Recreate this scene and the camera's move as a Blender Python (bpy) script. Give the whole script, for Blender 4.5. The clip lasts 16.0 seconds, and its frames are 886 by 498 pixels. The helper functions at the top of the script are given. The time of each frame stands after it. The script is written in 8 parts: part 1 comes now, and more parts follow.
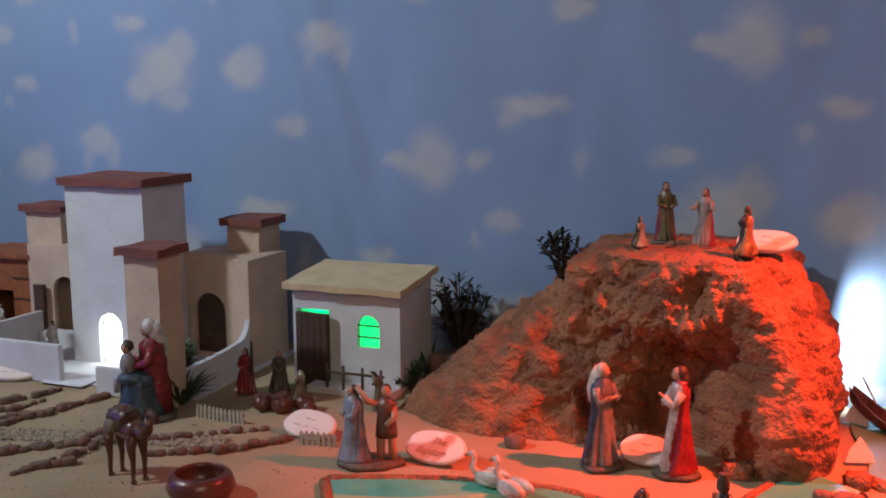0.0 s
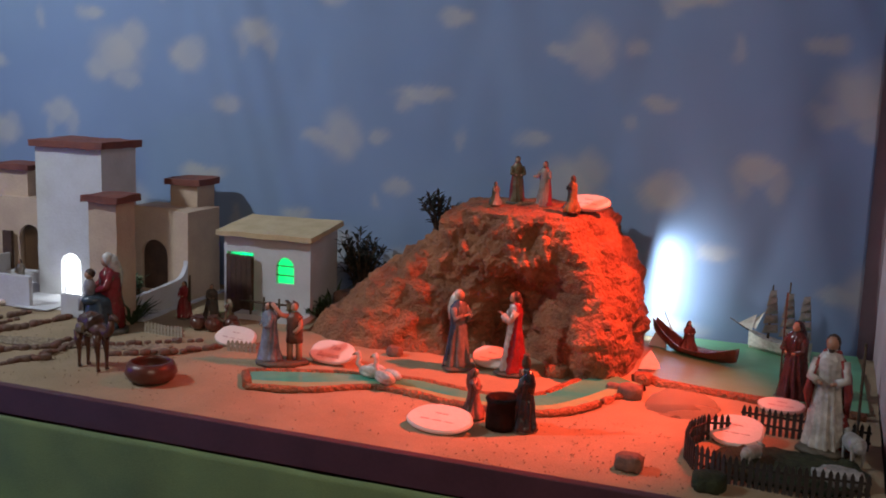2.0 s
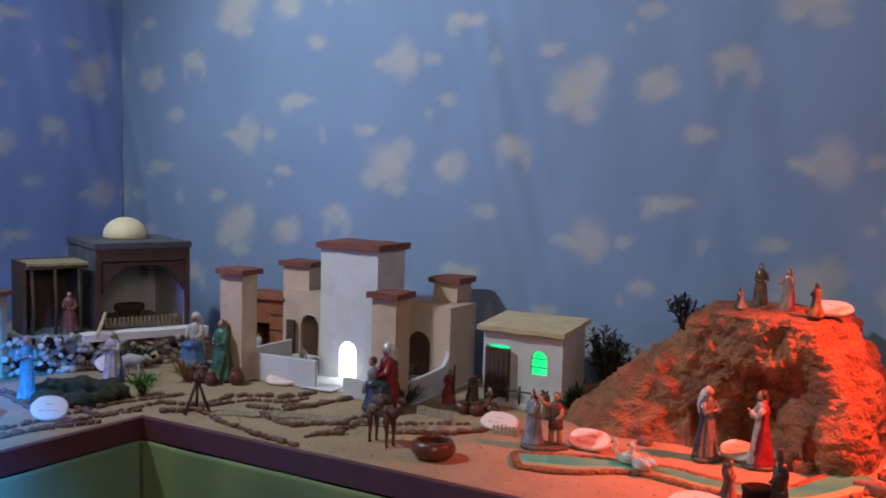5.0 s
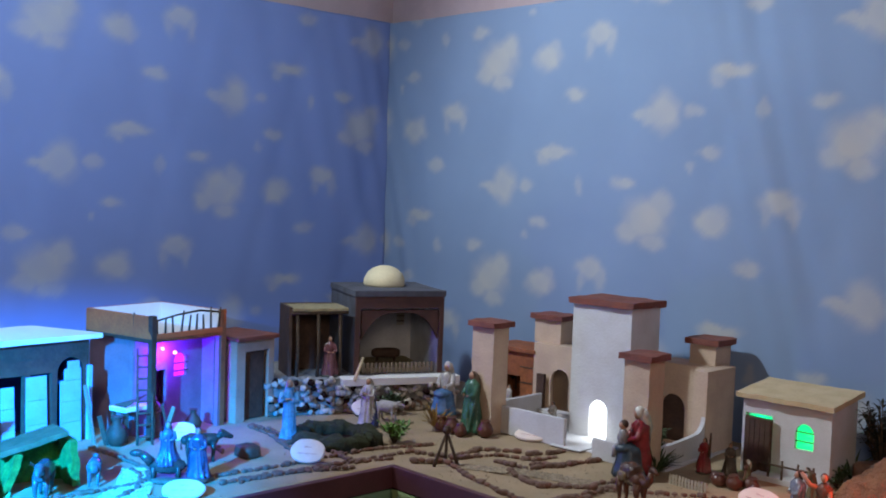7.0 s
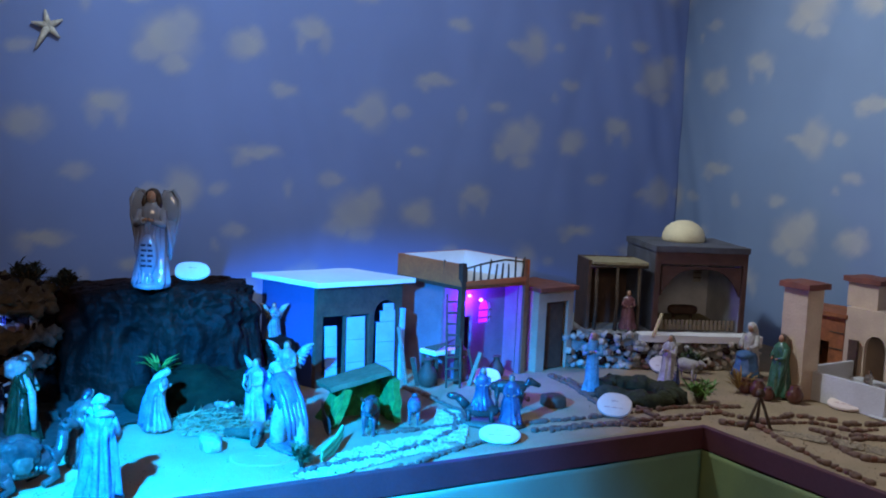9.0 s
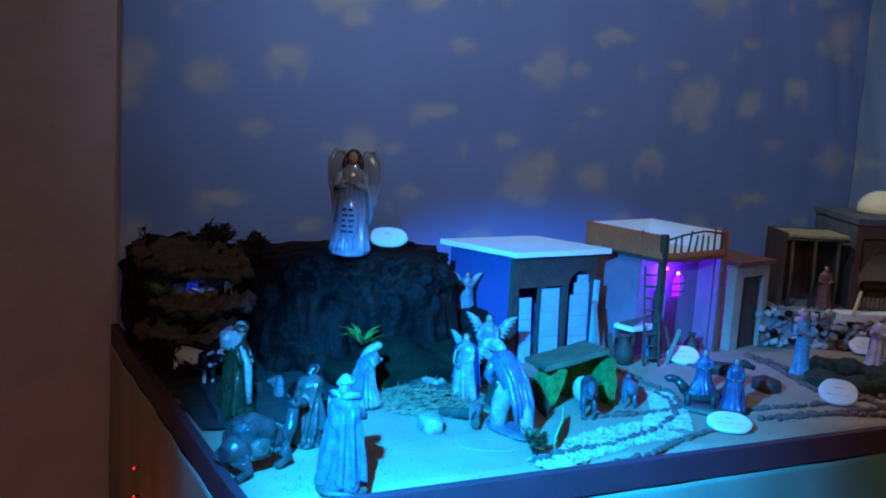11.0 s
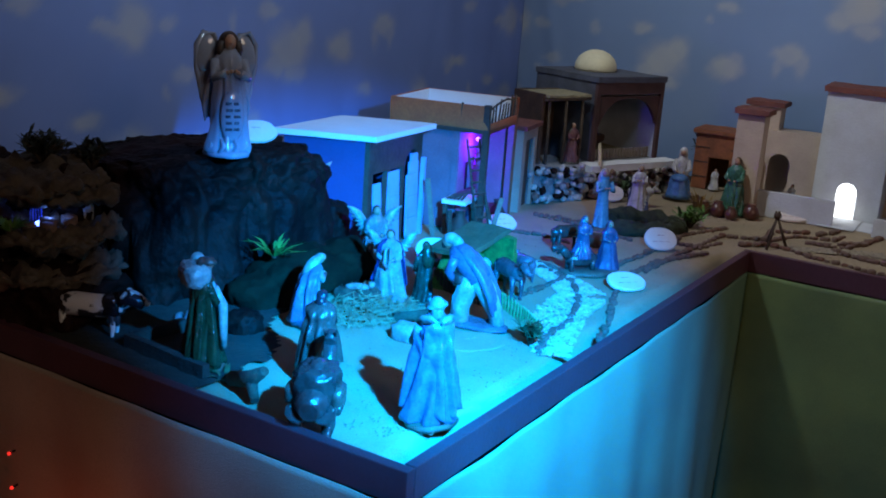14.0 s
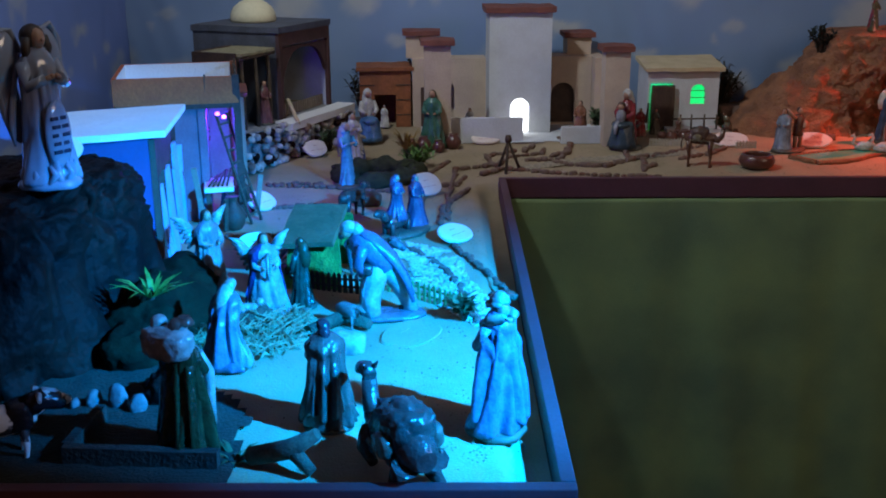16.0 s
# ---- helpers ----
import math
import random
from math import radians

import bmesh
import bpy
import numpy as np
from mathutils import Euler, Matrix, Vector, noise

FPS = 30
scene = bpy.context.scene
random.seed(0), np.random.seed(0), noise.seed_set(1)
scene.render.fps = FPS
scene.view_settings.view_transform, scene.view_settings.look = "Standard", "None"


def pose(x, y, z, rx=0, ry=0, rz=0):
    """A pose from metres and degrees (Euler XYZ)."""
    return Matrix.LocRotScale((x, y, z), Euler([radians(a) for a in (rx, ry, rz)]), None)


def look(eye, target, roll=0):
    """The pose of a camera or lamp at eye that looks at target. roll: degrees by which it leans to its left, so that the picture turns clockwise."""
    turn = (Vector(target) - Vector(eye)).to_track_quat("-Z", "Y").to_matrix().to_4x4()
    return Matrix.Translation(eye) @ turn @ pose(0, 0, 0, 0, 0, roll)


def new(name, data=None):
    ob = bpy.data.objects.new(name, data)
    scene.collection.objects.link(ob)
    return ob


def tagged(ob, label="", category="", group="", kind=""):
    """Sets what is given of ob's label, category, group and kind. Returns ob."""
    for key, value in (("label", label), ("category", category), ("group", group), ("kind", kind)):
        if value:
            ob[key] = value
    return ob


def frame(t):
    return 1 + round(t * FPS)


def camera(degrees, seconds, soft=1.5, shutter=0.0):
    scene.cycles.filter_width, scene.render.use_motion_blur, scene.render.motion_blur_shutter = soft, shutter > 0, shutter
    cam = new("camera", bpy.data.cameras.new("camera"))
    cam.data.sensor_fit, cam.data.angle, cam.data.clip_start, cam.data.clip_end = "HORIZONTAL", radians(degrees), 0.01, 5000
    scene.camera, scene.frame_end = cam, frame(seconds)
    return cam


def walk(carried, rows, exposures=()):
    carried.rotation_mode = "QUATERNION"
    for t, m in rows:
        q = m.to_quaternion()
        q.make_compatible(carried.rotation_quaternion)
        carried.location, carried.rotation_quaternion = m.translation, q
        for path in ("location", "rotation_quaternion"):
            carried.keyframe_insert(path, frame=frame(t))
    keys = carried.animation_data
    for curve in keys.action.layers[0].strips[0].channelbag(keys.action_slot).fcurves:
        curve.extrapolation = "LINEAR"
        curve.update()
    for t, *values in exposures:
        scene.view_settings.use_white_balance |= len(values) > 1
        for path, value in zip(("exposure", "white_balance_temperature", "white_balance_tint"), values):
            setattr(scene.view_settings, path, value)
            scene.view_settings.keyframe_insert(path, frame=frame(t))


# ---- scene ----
cam = camera(46.0, 16.0, 1.9)
PATH = [
    (0, (0.285, 0.05, 1.415), (-0.541, 1.844, 1.1), -0.4),
    (0.5, (0.349, -0.106, 1.426), (-0.375, 1.733, 1.119), 0.4),
    (1, (0.488, -0.206, 1.413), (-0.185, 1.652, 1.108), 0.9),
    (1.5, (0.591, -0.269, 1.404), (-0.115, 1.571, 1.068), 1.6),
    (2, (0.569, -0.396, 1.421), (-0.137, 1.446, 1.089), 1.8),
    (2.5, (0.517, -0.556, 1.416), (-0.039, 1.34, 1.108), -0.1),
    (3, (0.541, -0.635, 1.437), (0.088, 1.289, 1.129), 0.5),
    (3.5, (0.526, -0.661, 1.45), (-0.097, 1.225, 1.22), 1.2),
    (4, (0.553, -0.678, 1.474), (-0.212, 1.158, 1.268), 0.7),
    (4.5, (0.559, -0.691, 1.47), (-0.356, 1.077, 1.279), 1.0),
    (7, (0.532, -0.654, 1.515), (-0.904, 0.735, 1.404), 2.1),
    (7.5, (0.472, -0.673, 1.496), (-1.03, 0.641, 1.37), 2.2),
    (8, (0.429, -0.698, 1.498), (-1.142, 0.528, 1.327), 2.6),
    (8.5, (0.416, -0.719, 1.508), (-1.236, 0.391, 1.306), 2.6),
    (9, (0.422, -0.768, 1.511), (-1.29, 0.241, 1.287), 2.7),
    (9.5, (0.424, -0.81, 1.519), (-1.319, 0.133, 1.25), 3.2),
    (10, (0.354, -0.881, 1.521), (-1.423, -0.014, 1.219), 3.2),
    (12.5, (-0.301, -1.309, 1.481), (-1.811, -0.076, 1.034), 5.6),
    (13, (-0.426, -1.509, 1.491), (-1.657, 0.004, 1.049), 4.0),
    (13.5, (-0.5, -1.619, 1.498), (-1.577, -0.007, 1.006), 5.3),
    (14, (-0.673, -1.614, 1.489), (-1.675, 0.037, 0.968), 4.1),
    (14.5, (-0.864, -1.594, 1.494), (-1.713, 0.14, 0.974), 5.3),
    (15, (-1.094, -1.679, 1.484), (-1.58, 0.19, 0.967), 1.7),
    (15.5, (-1.339, -1.671, 1.477), (-1.548, 0.235, 0.907), 2.3),
    (16, (-1.502, -1.644, 1.479), (-1.512, 0.265, 0.882), -0.3),
]
walk(cam, [(t, look(eye, target, roll)) for t, eye, target, roll in PATH],
     [(0, 0.2), (2.5, 0.0), (3, 0.05), (4.5, 0.2), (7, 0.45), (8, 0.3), (9, 0.0), (10, -0.4), (12.5, -0.6), (14, -0.55), (16, -0.42)])

# ---- world and lights ----
world = bpy.data.worlds.new("room_air")
world.use_nodes = True
world.node_tree.nodes["Background"].inputs[0].default_value = (0.5, 0.52, 0.6, 1)
world.node_tree.nodes["Background"].inputs[1].default_value = 0.024
scene.world = world


def lamp(name, kind, m, energy, colour, size=0.05, cone=60, blend=0.3, size_y=None):
    data = bpy.data.lights.new(name, kind)
    data.energy, data.color = energy, colour
    if kind == "AREA":
        data.size = size
        if size_y:
            data.shape, data.size_y = "RECTANGLE", size_y
    else:
        data.shadow_soft_size = size
    if kind == "SPOT":
        data.spot_size, data.spot_blend = radians(cone), blend
    ob = new(name, data)
    ob.matrix_world = m
    return ob


lamp("room_light", "AREA", look((1.3, -1.3, 2.5), (-2.0, 0.8, 1.35)), 28, (1.0, 0.78, 0.60), 1.2)
lamp("wall_spot", "SPOT", look((-2.2, 0.35, 2.72), (-0.70, 2.07, 1.55)), 158, (0.82, 0.92, 1.0), 0.07, 104, 1.0)
lamp("wall_spot", "SPOT", look((-1.2, 0.0, 2.74), (-2.63, 0.6, 1.95)), 93, (0.64, 0.83, 1.0), 0.07, 88, 0.8)
lamp("cyan_spot", "SPOT", look((-0.765, -0.81, 1.60), (-1.60, -0.02, 0.83)), 1420, (0.0, 0.275, 1.0), 0.02, 50.5, 0.80)
lamp("red_spot", "SPOT", look((0.56, 1.66, 1.80), (0.06, 1.50, 0.87)), 190, (1.0, 0.085, 0.035), 0.02, 57, 0.95)
lamp("white_lamp", "AREA", look((0.175, 2.02, 0.945), (0.235, 2.066, 0.935)), 0.85, (0.85, 0.93, 1.0), 0.02, size_y=0.20)

# ---- materials ----
def material(name, colour, rough=0.7, metal=0.0, var=0.25, scale=12.0, bump=0.15, fine=140.0, second=None, emit=None, power=0.0, coat=0.0):
    """A paint or stuff with stains at two scales, fine relief and, where given, a second colour in patches."""
    m = bpy.data.materials.new(name)
    m.use_nodes = True
    nt = m.node_tree
    b = nt.nodes["Principled BSDF"]
    b.inputs["Roughness"].default_value, b.inputs["Metallic"].default_value = rough, metal
    b.inputs["Coat Weight"].default_value = coat
    tc = nt.nodes.new("ShaderNodeTexCoord")
    n1, n2 = nt.nodes.new("ShaderNodeTexNoise"), nt.nodes.new("ShaderNodeTexNoise")
    n1.inputs["Scale"].default_value, n1.inputs["Detail"].default_value = scale, 4
    n2.inputs["Scale"].default_value, n2.inputs["Detail"].default_value = fine, 2
    for n in (n1, n2):
        nt.links.new(tc.outputs["Object"], n.inputs["Vector"])
    ramp = nt.nodes.new("ShaderNodeValToRGB")
    other = second or tuple(c * (1 - var) for c in colour)
    ramp.color_ramp.elements[0].position, ramp.color_ramp.elements[1].position = 0.35, 0.65
    ramp.color_ramp.elements[0].color, ramp.color_ramp.elements[1].color = (*other, 1), (*colour, 1)
    nt.links.new(n1.outputs["Fac"], ramp.inputs["Fac"])
    mix = nt.nodes.new("ShaderNodeMix")
    mix.data_type, mix.blend_type = "RGBA", "MULTIPLY"
    mix.inputs["Factor"].default_value = 1.0
    grain = nt.nodes.new("ShaderNodeMapRange")
    grain.inputs["To Min"].default_value, grain.inputs["To Max"].default_value = 1 - var, 1 + 0.5 * var
    nt.links.new(n2.outputs["Fac"], grain.inputs["Value"])
    nt.links.new(ramp.outputs["Color"], mix.inputs["A"])
    nt.links.new(grain.outputs["Result"], mix.inputs["B"])
    nt.links.new(mix.outputs["Result"], b.inputs["Base Color"])
    if bump:
        bp = nt.nodes.new("ShaderNodeBump")
        bp.inputs["Strength"].default_value, bp.inputs["Distance"].default_value = bump, 0.003
        nt.links.new(n2.outputs["Fac"], bp.inputs["Height"])
        nt.links.new(bp.outputs["Normal"], b.inputs["Normal"])
    if emit:
        b.inputs["Emission Color"].default_value = (*emit, 1)
        b.inputs["Emission Strength"].default_value = power
    return m


SAND = material("sand", (0.36, 0.265, 0.16), 0.95, var=0.25, scale=9, bump=0.5, fine=300, second=(0.29, 0.22, 0.13))
WALL = material("lilac_wall_paint", (0.40, 0.32, 0.35), 0.9, var=0.08)
RIM = material("plum_tape", (0.098, 0.031, 0.041), 0.55, var=0.2)
# The lilac wall paint again, darkened for the shade at the table's end.
RETURNWALL = material("shaded_lilac_paint", (0.36, 0.28, 0.30), 0.9, var=0.1)
ROCK = material("hill_earth", (0.36, 0.15, 0.070), 0.9, var=0.3, scale=16, bump=1.0, fine=130, second=(0.20, 0.080, 0.040))
ROCK.node_tree.nodes["Bump"].inputs["Distance"].default_value = 0.012
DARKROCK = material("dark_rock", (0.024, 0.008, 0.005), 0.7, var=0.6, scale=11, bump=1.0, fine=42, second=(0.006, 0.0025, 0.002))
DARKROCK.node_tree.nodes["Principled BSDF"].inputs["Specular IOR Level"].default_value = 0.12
DARKROCK.node_tree.nodes["Bump"].inputs["Distance"].default_value = 0.009
MOSSROCK = material("dark_green_rock", (0.012, 0.014, 0.006), 0.9, var=0.5, scale=18, bump=0.8, fine=90)
MOSSROCK.node_tree.nodes["Principled BSDF"].inputs["Specular IOR Level"].default_value = 0.1
DARKWOOD = material("dark_wood", (0.020, 0.009, 0.004), 0.75, var=0.5, scale=6)
DARKWOOD.node_tree.nodes["Principled BSDF"].inputs["Specular IOR Level"].default_value = 0.15
FLOORM = material("floor_tile", (0.16, 0.15, 0.13), 0.5, var=0.2)
PAINTS = {}


def paint(r, g, b, rough=0.27, var=0.38, scale=38.0):
    """Hand-painted resin or plaster in one colour, a little worn."""
    key = (round(r, 2), round(g, 2), round(b, 2), rough)
    if key not in PAINTS:
        PAINTS[key] = material("paint", (r, g, b), rough, var=var, scale=scale, bump=0.7, fine=130, second=(0.6 * r, 0.6 * g, 0.6 * b))
    return PAINTS[key]


SKIN = material("flesh_paint", (0.40, 0.22, 0.14), 0.5, var=0.15, scale=40)
HAIR = material("dark_hair_paint", (0.05, 0.028, 0.018), 0.55, var=0.3, scale=60)
BASE = material("figurine_base", (0.10, 0.085, 0.06), 0.6, var=0.4, scale=60)
WASH = material("dulled_white_plaster", (0.52, 0.53, 0.55), 0.85, var=0.08, scale=18, bump=0.35, fine=160, second=(0.47, 0.47, 0.48))
WHITE = material("white_plaster", (0.74, 0.73, 0.70), 0.85, var=0.06, scale=18, bump=0.35, fine=160, second=(0.70, 0.69, 0.665))
CREAM = material("peach_plaster", (0.50, 0.38, 0.28), 0.85, var=0.12, scale=16, bump=0.35, fine=160, second=(0.44, 0.33, 0.25))
BUFF = material("buff_plaster", (0.56, 0.45, 0.28), 0.85, var=0.15, scale=18, bump=0.4, fine=160, second=(0.47, 0.37, 0.22))
BRICKRED = material("brick_red_paint", (0.20, 0.062, 0.042), 0.8, var=0.3, scale=25, bump=0.5, fine=180, second=(0.14, 0.045, 0.035))
DEEPBLUE = material("deep_blue_paint", (0.03, 0.045, 0.15), 0.7, var=0.12, scale=15)
BROWN = material("brown_paint", (0.075, 0.038, 0.022), 0.7, var=0.35, scale=30, bump=0.4, fine=120)
RUST = material("rust_brown_board", (0.30, 0.095, 0.034), 0.75, var=0.35, scale=25, bump=0.4, fine=120)
TWIG = material("bark_twig", (0.10, 0.065, 0.04), 0.9, var=0.45, scale=80, bump=0.6, fine=260)
STRAW = material("straw", (0.32, 0.27, 0.15), 0.8, var=0.3, scale=60)
LEAF = material("dull_green_leaf", (0.05, 0.095, 0.035), 0.6, var=0.4, scale=40)
BRIGHTLEAF = material("fresh_green_leaf", (0.12, 0.26, 0.04), 0.5, var=0.35, scale=40)
DARKLEAF = material("blackish_dried_leaf", (0.018, 0.026, 0.018), 0.8, var=0.5, scale=40)
MOSS = material("moss", (0.034, 0.042, 0.016), 0.95, var=0.5, scale=60, bump=1.0, fine=200)
STONE = material("pebble", (0.22, 0.13, 0.09), 0.85, var=0.4, scale=40, bump=0.5, fine=200, second=(0.12, 0.075, 0.06))
DIMSTONE = material("blue_grey_stone", (0.13, 0.14, 0.15), 0.8, var=0.4, scale=40, bump=0.5)
PALESTONE = material("pale_gravel", (0.55, 0.50, 0.42), 0.85, var=0.35, scale=60)
GREYSTONE = material("grey_stone", (0.36, 0.35, 0.33), 0.85, var=0.45, scale=50, bump=0.5, second=(0.18, 0.18, 0.18))
PLASTER = material("pink_white_plaster", (0.70, 0.60, 0.54), 0.8, var=0.08, scale=20, bump=0.3, fine=120)
INK = material("faded_red_ink", (0.60, 0.38, 0.34), 0.8, var=0.3, scale=90)
GREENPANEL = material("grass_mat", (0.05, 0.22, 0.03), 0.95, var=0.5, scale=60, bump=1.0, fine=260)
JUG = material("brown_glazed_clay", (0.12, 0.042, 0.028), 0.3, var=0.3, scale=40)
WATER = material("turquoise_water", (0.04, 0.38, 0.33), 0.16, var=0.2, scale=7, bump=0.06, fine=40, second=(0.14, 0.44, 0.28), coat=0.2)
POND = material("green_pond_water", (0.15, 0.40, 0.25), 0.42, var=0.15, scale=5, bump=0.06, fine=30, coat=0.08, second=(0.13, 0.33, 0.16))
BOATWOOD = material("dark_red_boat_wood", (0.15, 0.045, 0.03), 0.4, var=0.35, scale=50)
SAIL = material("sail_cloth", (0.55, 0.52, 0.46), 0.8, var=0.15)
GLOW_WHITE = material("lit_doorway", (0.9, 0.9, 0.9), 0.5, emit=(0.92, 0.96, 1.0), power=5.0)
GLOW_GREEN = material("lit_green_paper", (0.1, 0.8, 0.3), 0.5, emit=(0.0, 1.0, 0.22), power=1.1)
GLOW_VIOLET = material("lit_violet_paper", (0.5, 0.1, 0.8), 0.5, emit=(0.24, 0.008, 1.0), power=3.2)
GLOW_PINK = material("small_lit_bulb", (0.9, 0.6, 0.9), 0.5, emit=(0.42, 0.12, 1.0), power=9.0)
GLOW_AQUA = material("fountain_bulb", (0.2, 0.8, 0.8), 0.5, emit=(0.15, 0.25, 1.0), power=9.0)
COWHIDE = material("black_and_white_hide", (0.66, 0.65, 0.62), 0.6, var=0.1, scale=30, second=(0.02, 0.018, 0.02))
COWHIDE.node_tree.nodes["Color Ramp"].color_ramp.elements[0].position = 0.44
COWHIDE.node_tree.nodes["Color Ramp"].color_ramp.elements[1].position = 0.47
SHELLNET = material("gauze_net", (0.34, 0.27, 0.19), 0.9, var=0.4, scale=60)
GLAZE = material("pearl_glaze", (0.27, 0.30, 0.38), 0.12, var=0.12, scale=25, bump=0.1, fine=90, coat=0.8)


def cloth_print(name, base, dark):
    """Blue cotton with printed clouds; the print is a per-vertex attribute of the cloth."""
    m = material(name, base, 0.95, var=0.05, scale=3, bump=0.15, fine=500, second=dark)
    nt = m.node_tree
    b = nt.nodes["Principled BSDF"]
    at = nt.nodes.new("ShaderNodeAttribute")
    at.attribute_name = "print"
    old = b.inputs["Base Color"].links[0].from_socket
    mix = nt.nodes.new("ShaderNodeMix")
    mix.data_type = "RGBA"
    nt.links.new(at.outputs["Fac"], mix.inputs["Factor"])
    nt.links.new(old, mix.inputs["A"])
    mix.inputs["B"].default_value = (0.38, 0.385, 0.39, 1)
    nt.links.new(mix.outputs["Result"], b.inputs["Base Color"])
    return m


CLOUDCLOTH = cloth_print("cloud_print_cotton", (0.194, 0.276, 0.428), (0.175, 0.25, 0.395))
# Same cotton as CLOUDCLOTH, bluer: the blue light on this wall is coloured in.
WESTCLOTH = cloth_print("bluelit_cloud_print_cotton", (0.165, 0.235, 0.50), (0.15, 0.215, 0.46))
BOARDBLUE = material("pale_blue_board", (0.24, 0.36, 0.60), 0.8, var=0.12, scale=20, second=(0.20, 0.30, 0.52))
PALEBLUE = material("pale_blue_grey_wash", (0.56, 0.59, 0.64), 0.85, var=0.15, scale=16, second=(0.46, 0.49, 0.54))

# ---- building helpers ----
G = 0.82  # level of the sand


def box(bm, x0, y0, z0, x1, y1, z1, mi=0, m=None):
    vs = [bm.verts.new((x, y, z)) for x in (x0, x1) for y in (y0, y1) for z in (z0, z1)]
    for q in ((0, 1, 3, 2), (4, 6, 7, 5), (0, 4, 5, 1), (2, 3, 7, 6), (0, 2, 6, 4), (1, 5, 7, 3)):
        bm.faces.new([vs[i] for i in q]).material_index = mi
    if m:
        bmesh.ops.transform(bm, matrix=m, verts=vs)
    return vs


def ball(bm, c, r, mi=0, sub=2, m=None):
    """An ellipsoid with centre c and half sizes r."""
    r = (r, r, r) if isinstance(r, (int, float)) else r
    t = Matrix.Translation(c) @ (m or Matrix()) @ Matrix.Diagonal((*r, 1))
    made = bmesh.ops.create_icosphere(bm, subdivisions=sub, radius=1, matrix=t)["verts"]
    for f in {f for v in made for f in v.link_faces}:
        f.material_index, f.smooth = mi, True
    return made


def tube(bm, points, radii, mi=0, seg=8):
    """A rounded rod through points, with one radius a point, closed at both ends."""
    pts = [Vector(p) for p in points]
    rings = []
    for i, p in enumerate(pts):
        way = (pts[min(i + 1, len(pts) - 1)] - pts[max(i - 1, 0)]).normalized()
        side = way.cross(Vector((0.31, 0.95, 0.05)))
        side = (side if side.length > 0.1 else way.cross(Vector((1, 0, 0)))).normalized()
        up = side.cross(way)
        rings.append([bm.verts.new(p + radii[i] * (math.cos(a) * side + math.sin(a) * up)) for a in (2 * math.pi * k / seg for k in range(seg))])
    for a, b in zip(rings, rings[1:]):
        for k in range(seg):
            f = bm.faces.new((a[k], a[(k + 1) % seg], b[(k + 1) % seg], b[k]))
            f.material_index, f.smooth = mi, True
    for ring in (rings[0][::-1], rings[-1]):
        bm.faces.new(ring).material_index = mi


def lathe(bm, profile, seg=20, mi=0, squash=1.0, shape=None, back=None, centre=(0, 0)):
    """Turns (height, radius) pairs; shape(a, z) scales the radius; back: the material of the half behind."""
    rings = []
    for z, r in profile:
        ring = []
        for k in range(seg):
            a = 2 * math.pi * k / seg
            q = r * (shape(a, z) if shape else 1)
            ring.append(bm.verts.new((centre[0] + squash * q * math.cos(a), centre[1] + q * math.sin(a), z)))
        rings.append(ring)
    for a, b in zip(rings, rings[1:]):
        for k in range(seg):
            f = bm.faces.new((a[k], a[(k + 1) % seg], b[(k + 1) % seg], b[k]))
            f.smooth = True
            f.material_index = back if back is not None and math.cos(2 * math.pi * (k + 0.5) / seg) < 0.25 else mi
    bm.faces.new(rings[0][::-1]).material_index = mi
    bm.faces.new(rings[-1]).material_index = mi


def rough_block(bm, x0, y0, z0, x1, y1, z1, mi=0, n=3, amp=0.004, seed=0):
    """A block with soft, uneven edges, for hand-made plaster and stone."""
    made, k = [], n + 1
    for axis in range(3):
        for side in (0, 1):
            grid = {}
            for a in range(k + 1):
                for b in range(k + 1):
                    c = [0, 0, 0]
                    c[axis], c[(axis + 1) % 3], c[(axis + 2) % 3] = side, a / k, b / k
                    p = Vector((x0 + c[0] * (x1 - x0), y0 + c[1] * (y1 - y0), z0 + c[2] * (z1 - z0)))
                    grid[a, b] = bm.verts.new(p + amp * noise.noise_vector(p * 25 + Vector((seed, 0, 0))))
            made += grid.values()
            for a in range(k):
                for b in range(k):
                    q = [grid[a, b], grid[a + 1, b], grid[a + 1, b + 1], grid[a, b + 1]]
                    bm.faces.new(q if side else q[::-1]).material_index = mi
    bmesh.ops.remove_doubles(bm, verts=made, dist=1e-6)


def arch(bm, x0, x1, z0, z1, y0, y1, mi=0, seg=10):
    """A solid with an arched top in the xz plane, from y0 to y1."""
    r, cx = (x1 - x0) / 2, (x0 + x1) / 2
    pts = [(x0, z0)] + [(cx - r * math.cos(math.pi * k / seg), z1 - r + r * math.sin(math.pi * k / seg)) for k in range(seg + 1)] + [(x1, z0)]
    a, b = [bm.verts.new((x, y0, z)) for x, z in pts], [bm.verts.new((x, y1, z)) for x, z in pts]
    bm.faces.new(a).material_index = mi
    bm.faces.new(b[::-1]).material_index = mi
    for k in range(len(pts)):
        q = (k + 1) % len(pts)
        bm.faces.new((a[q], a[k], b[k], b[q])).material_index = mi


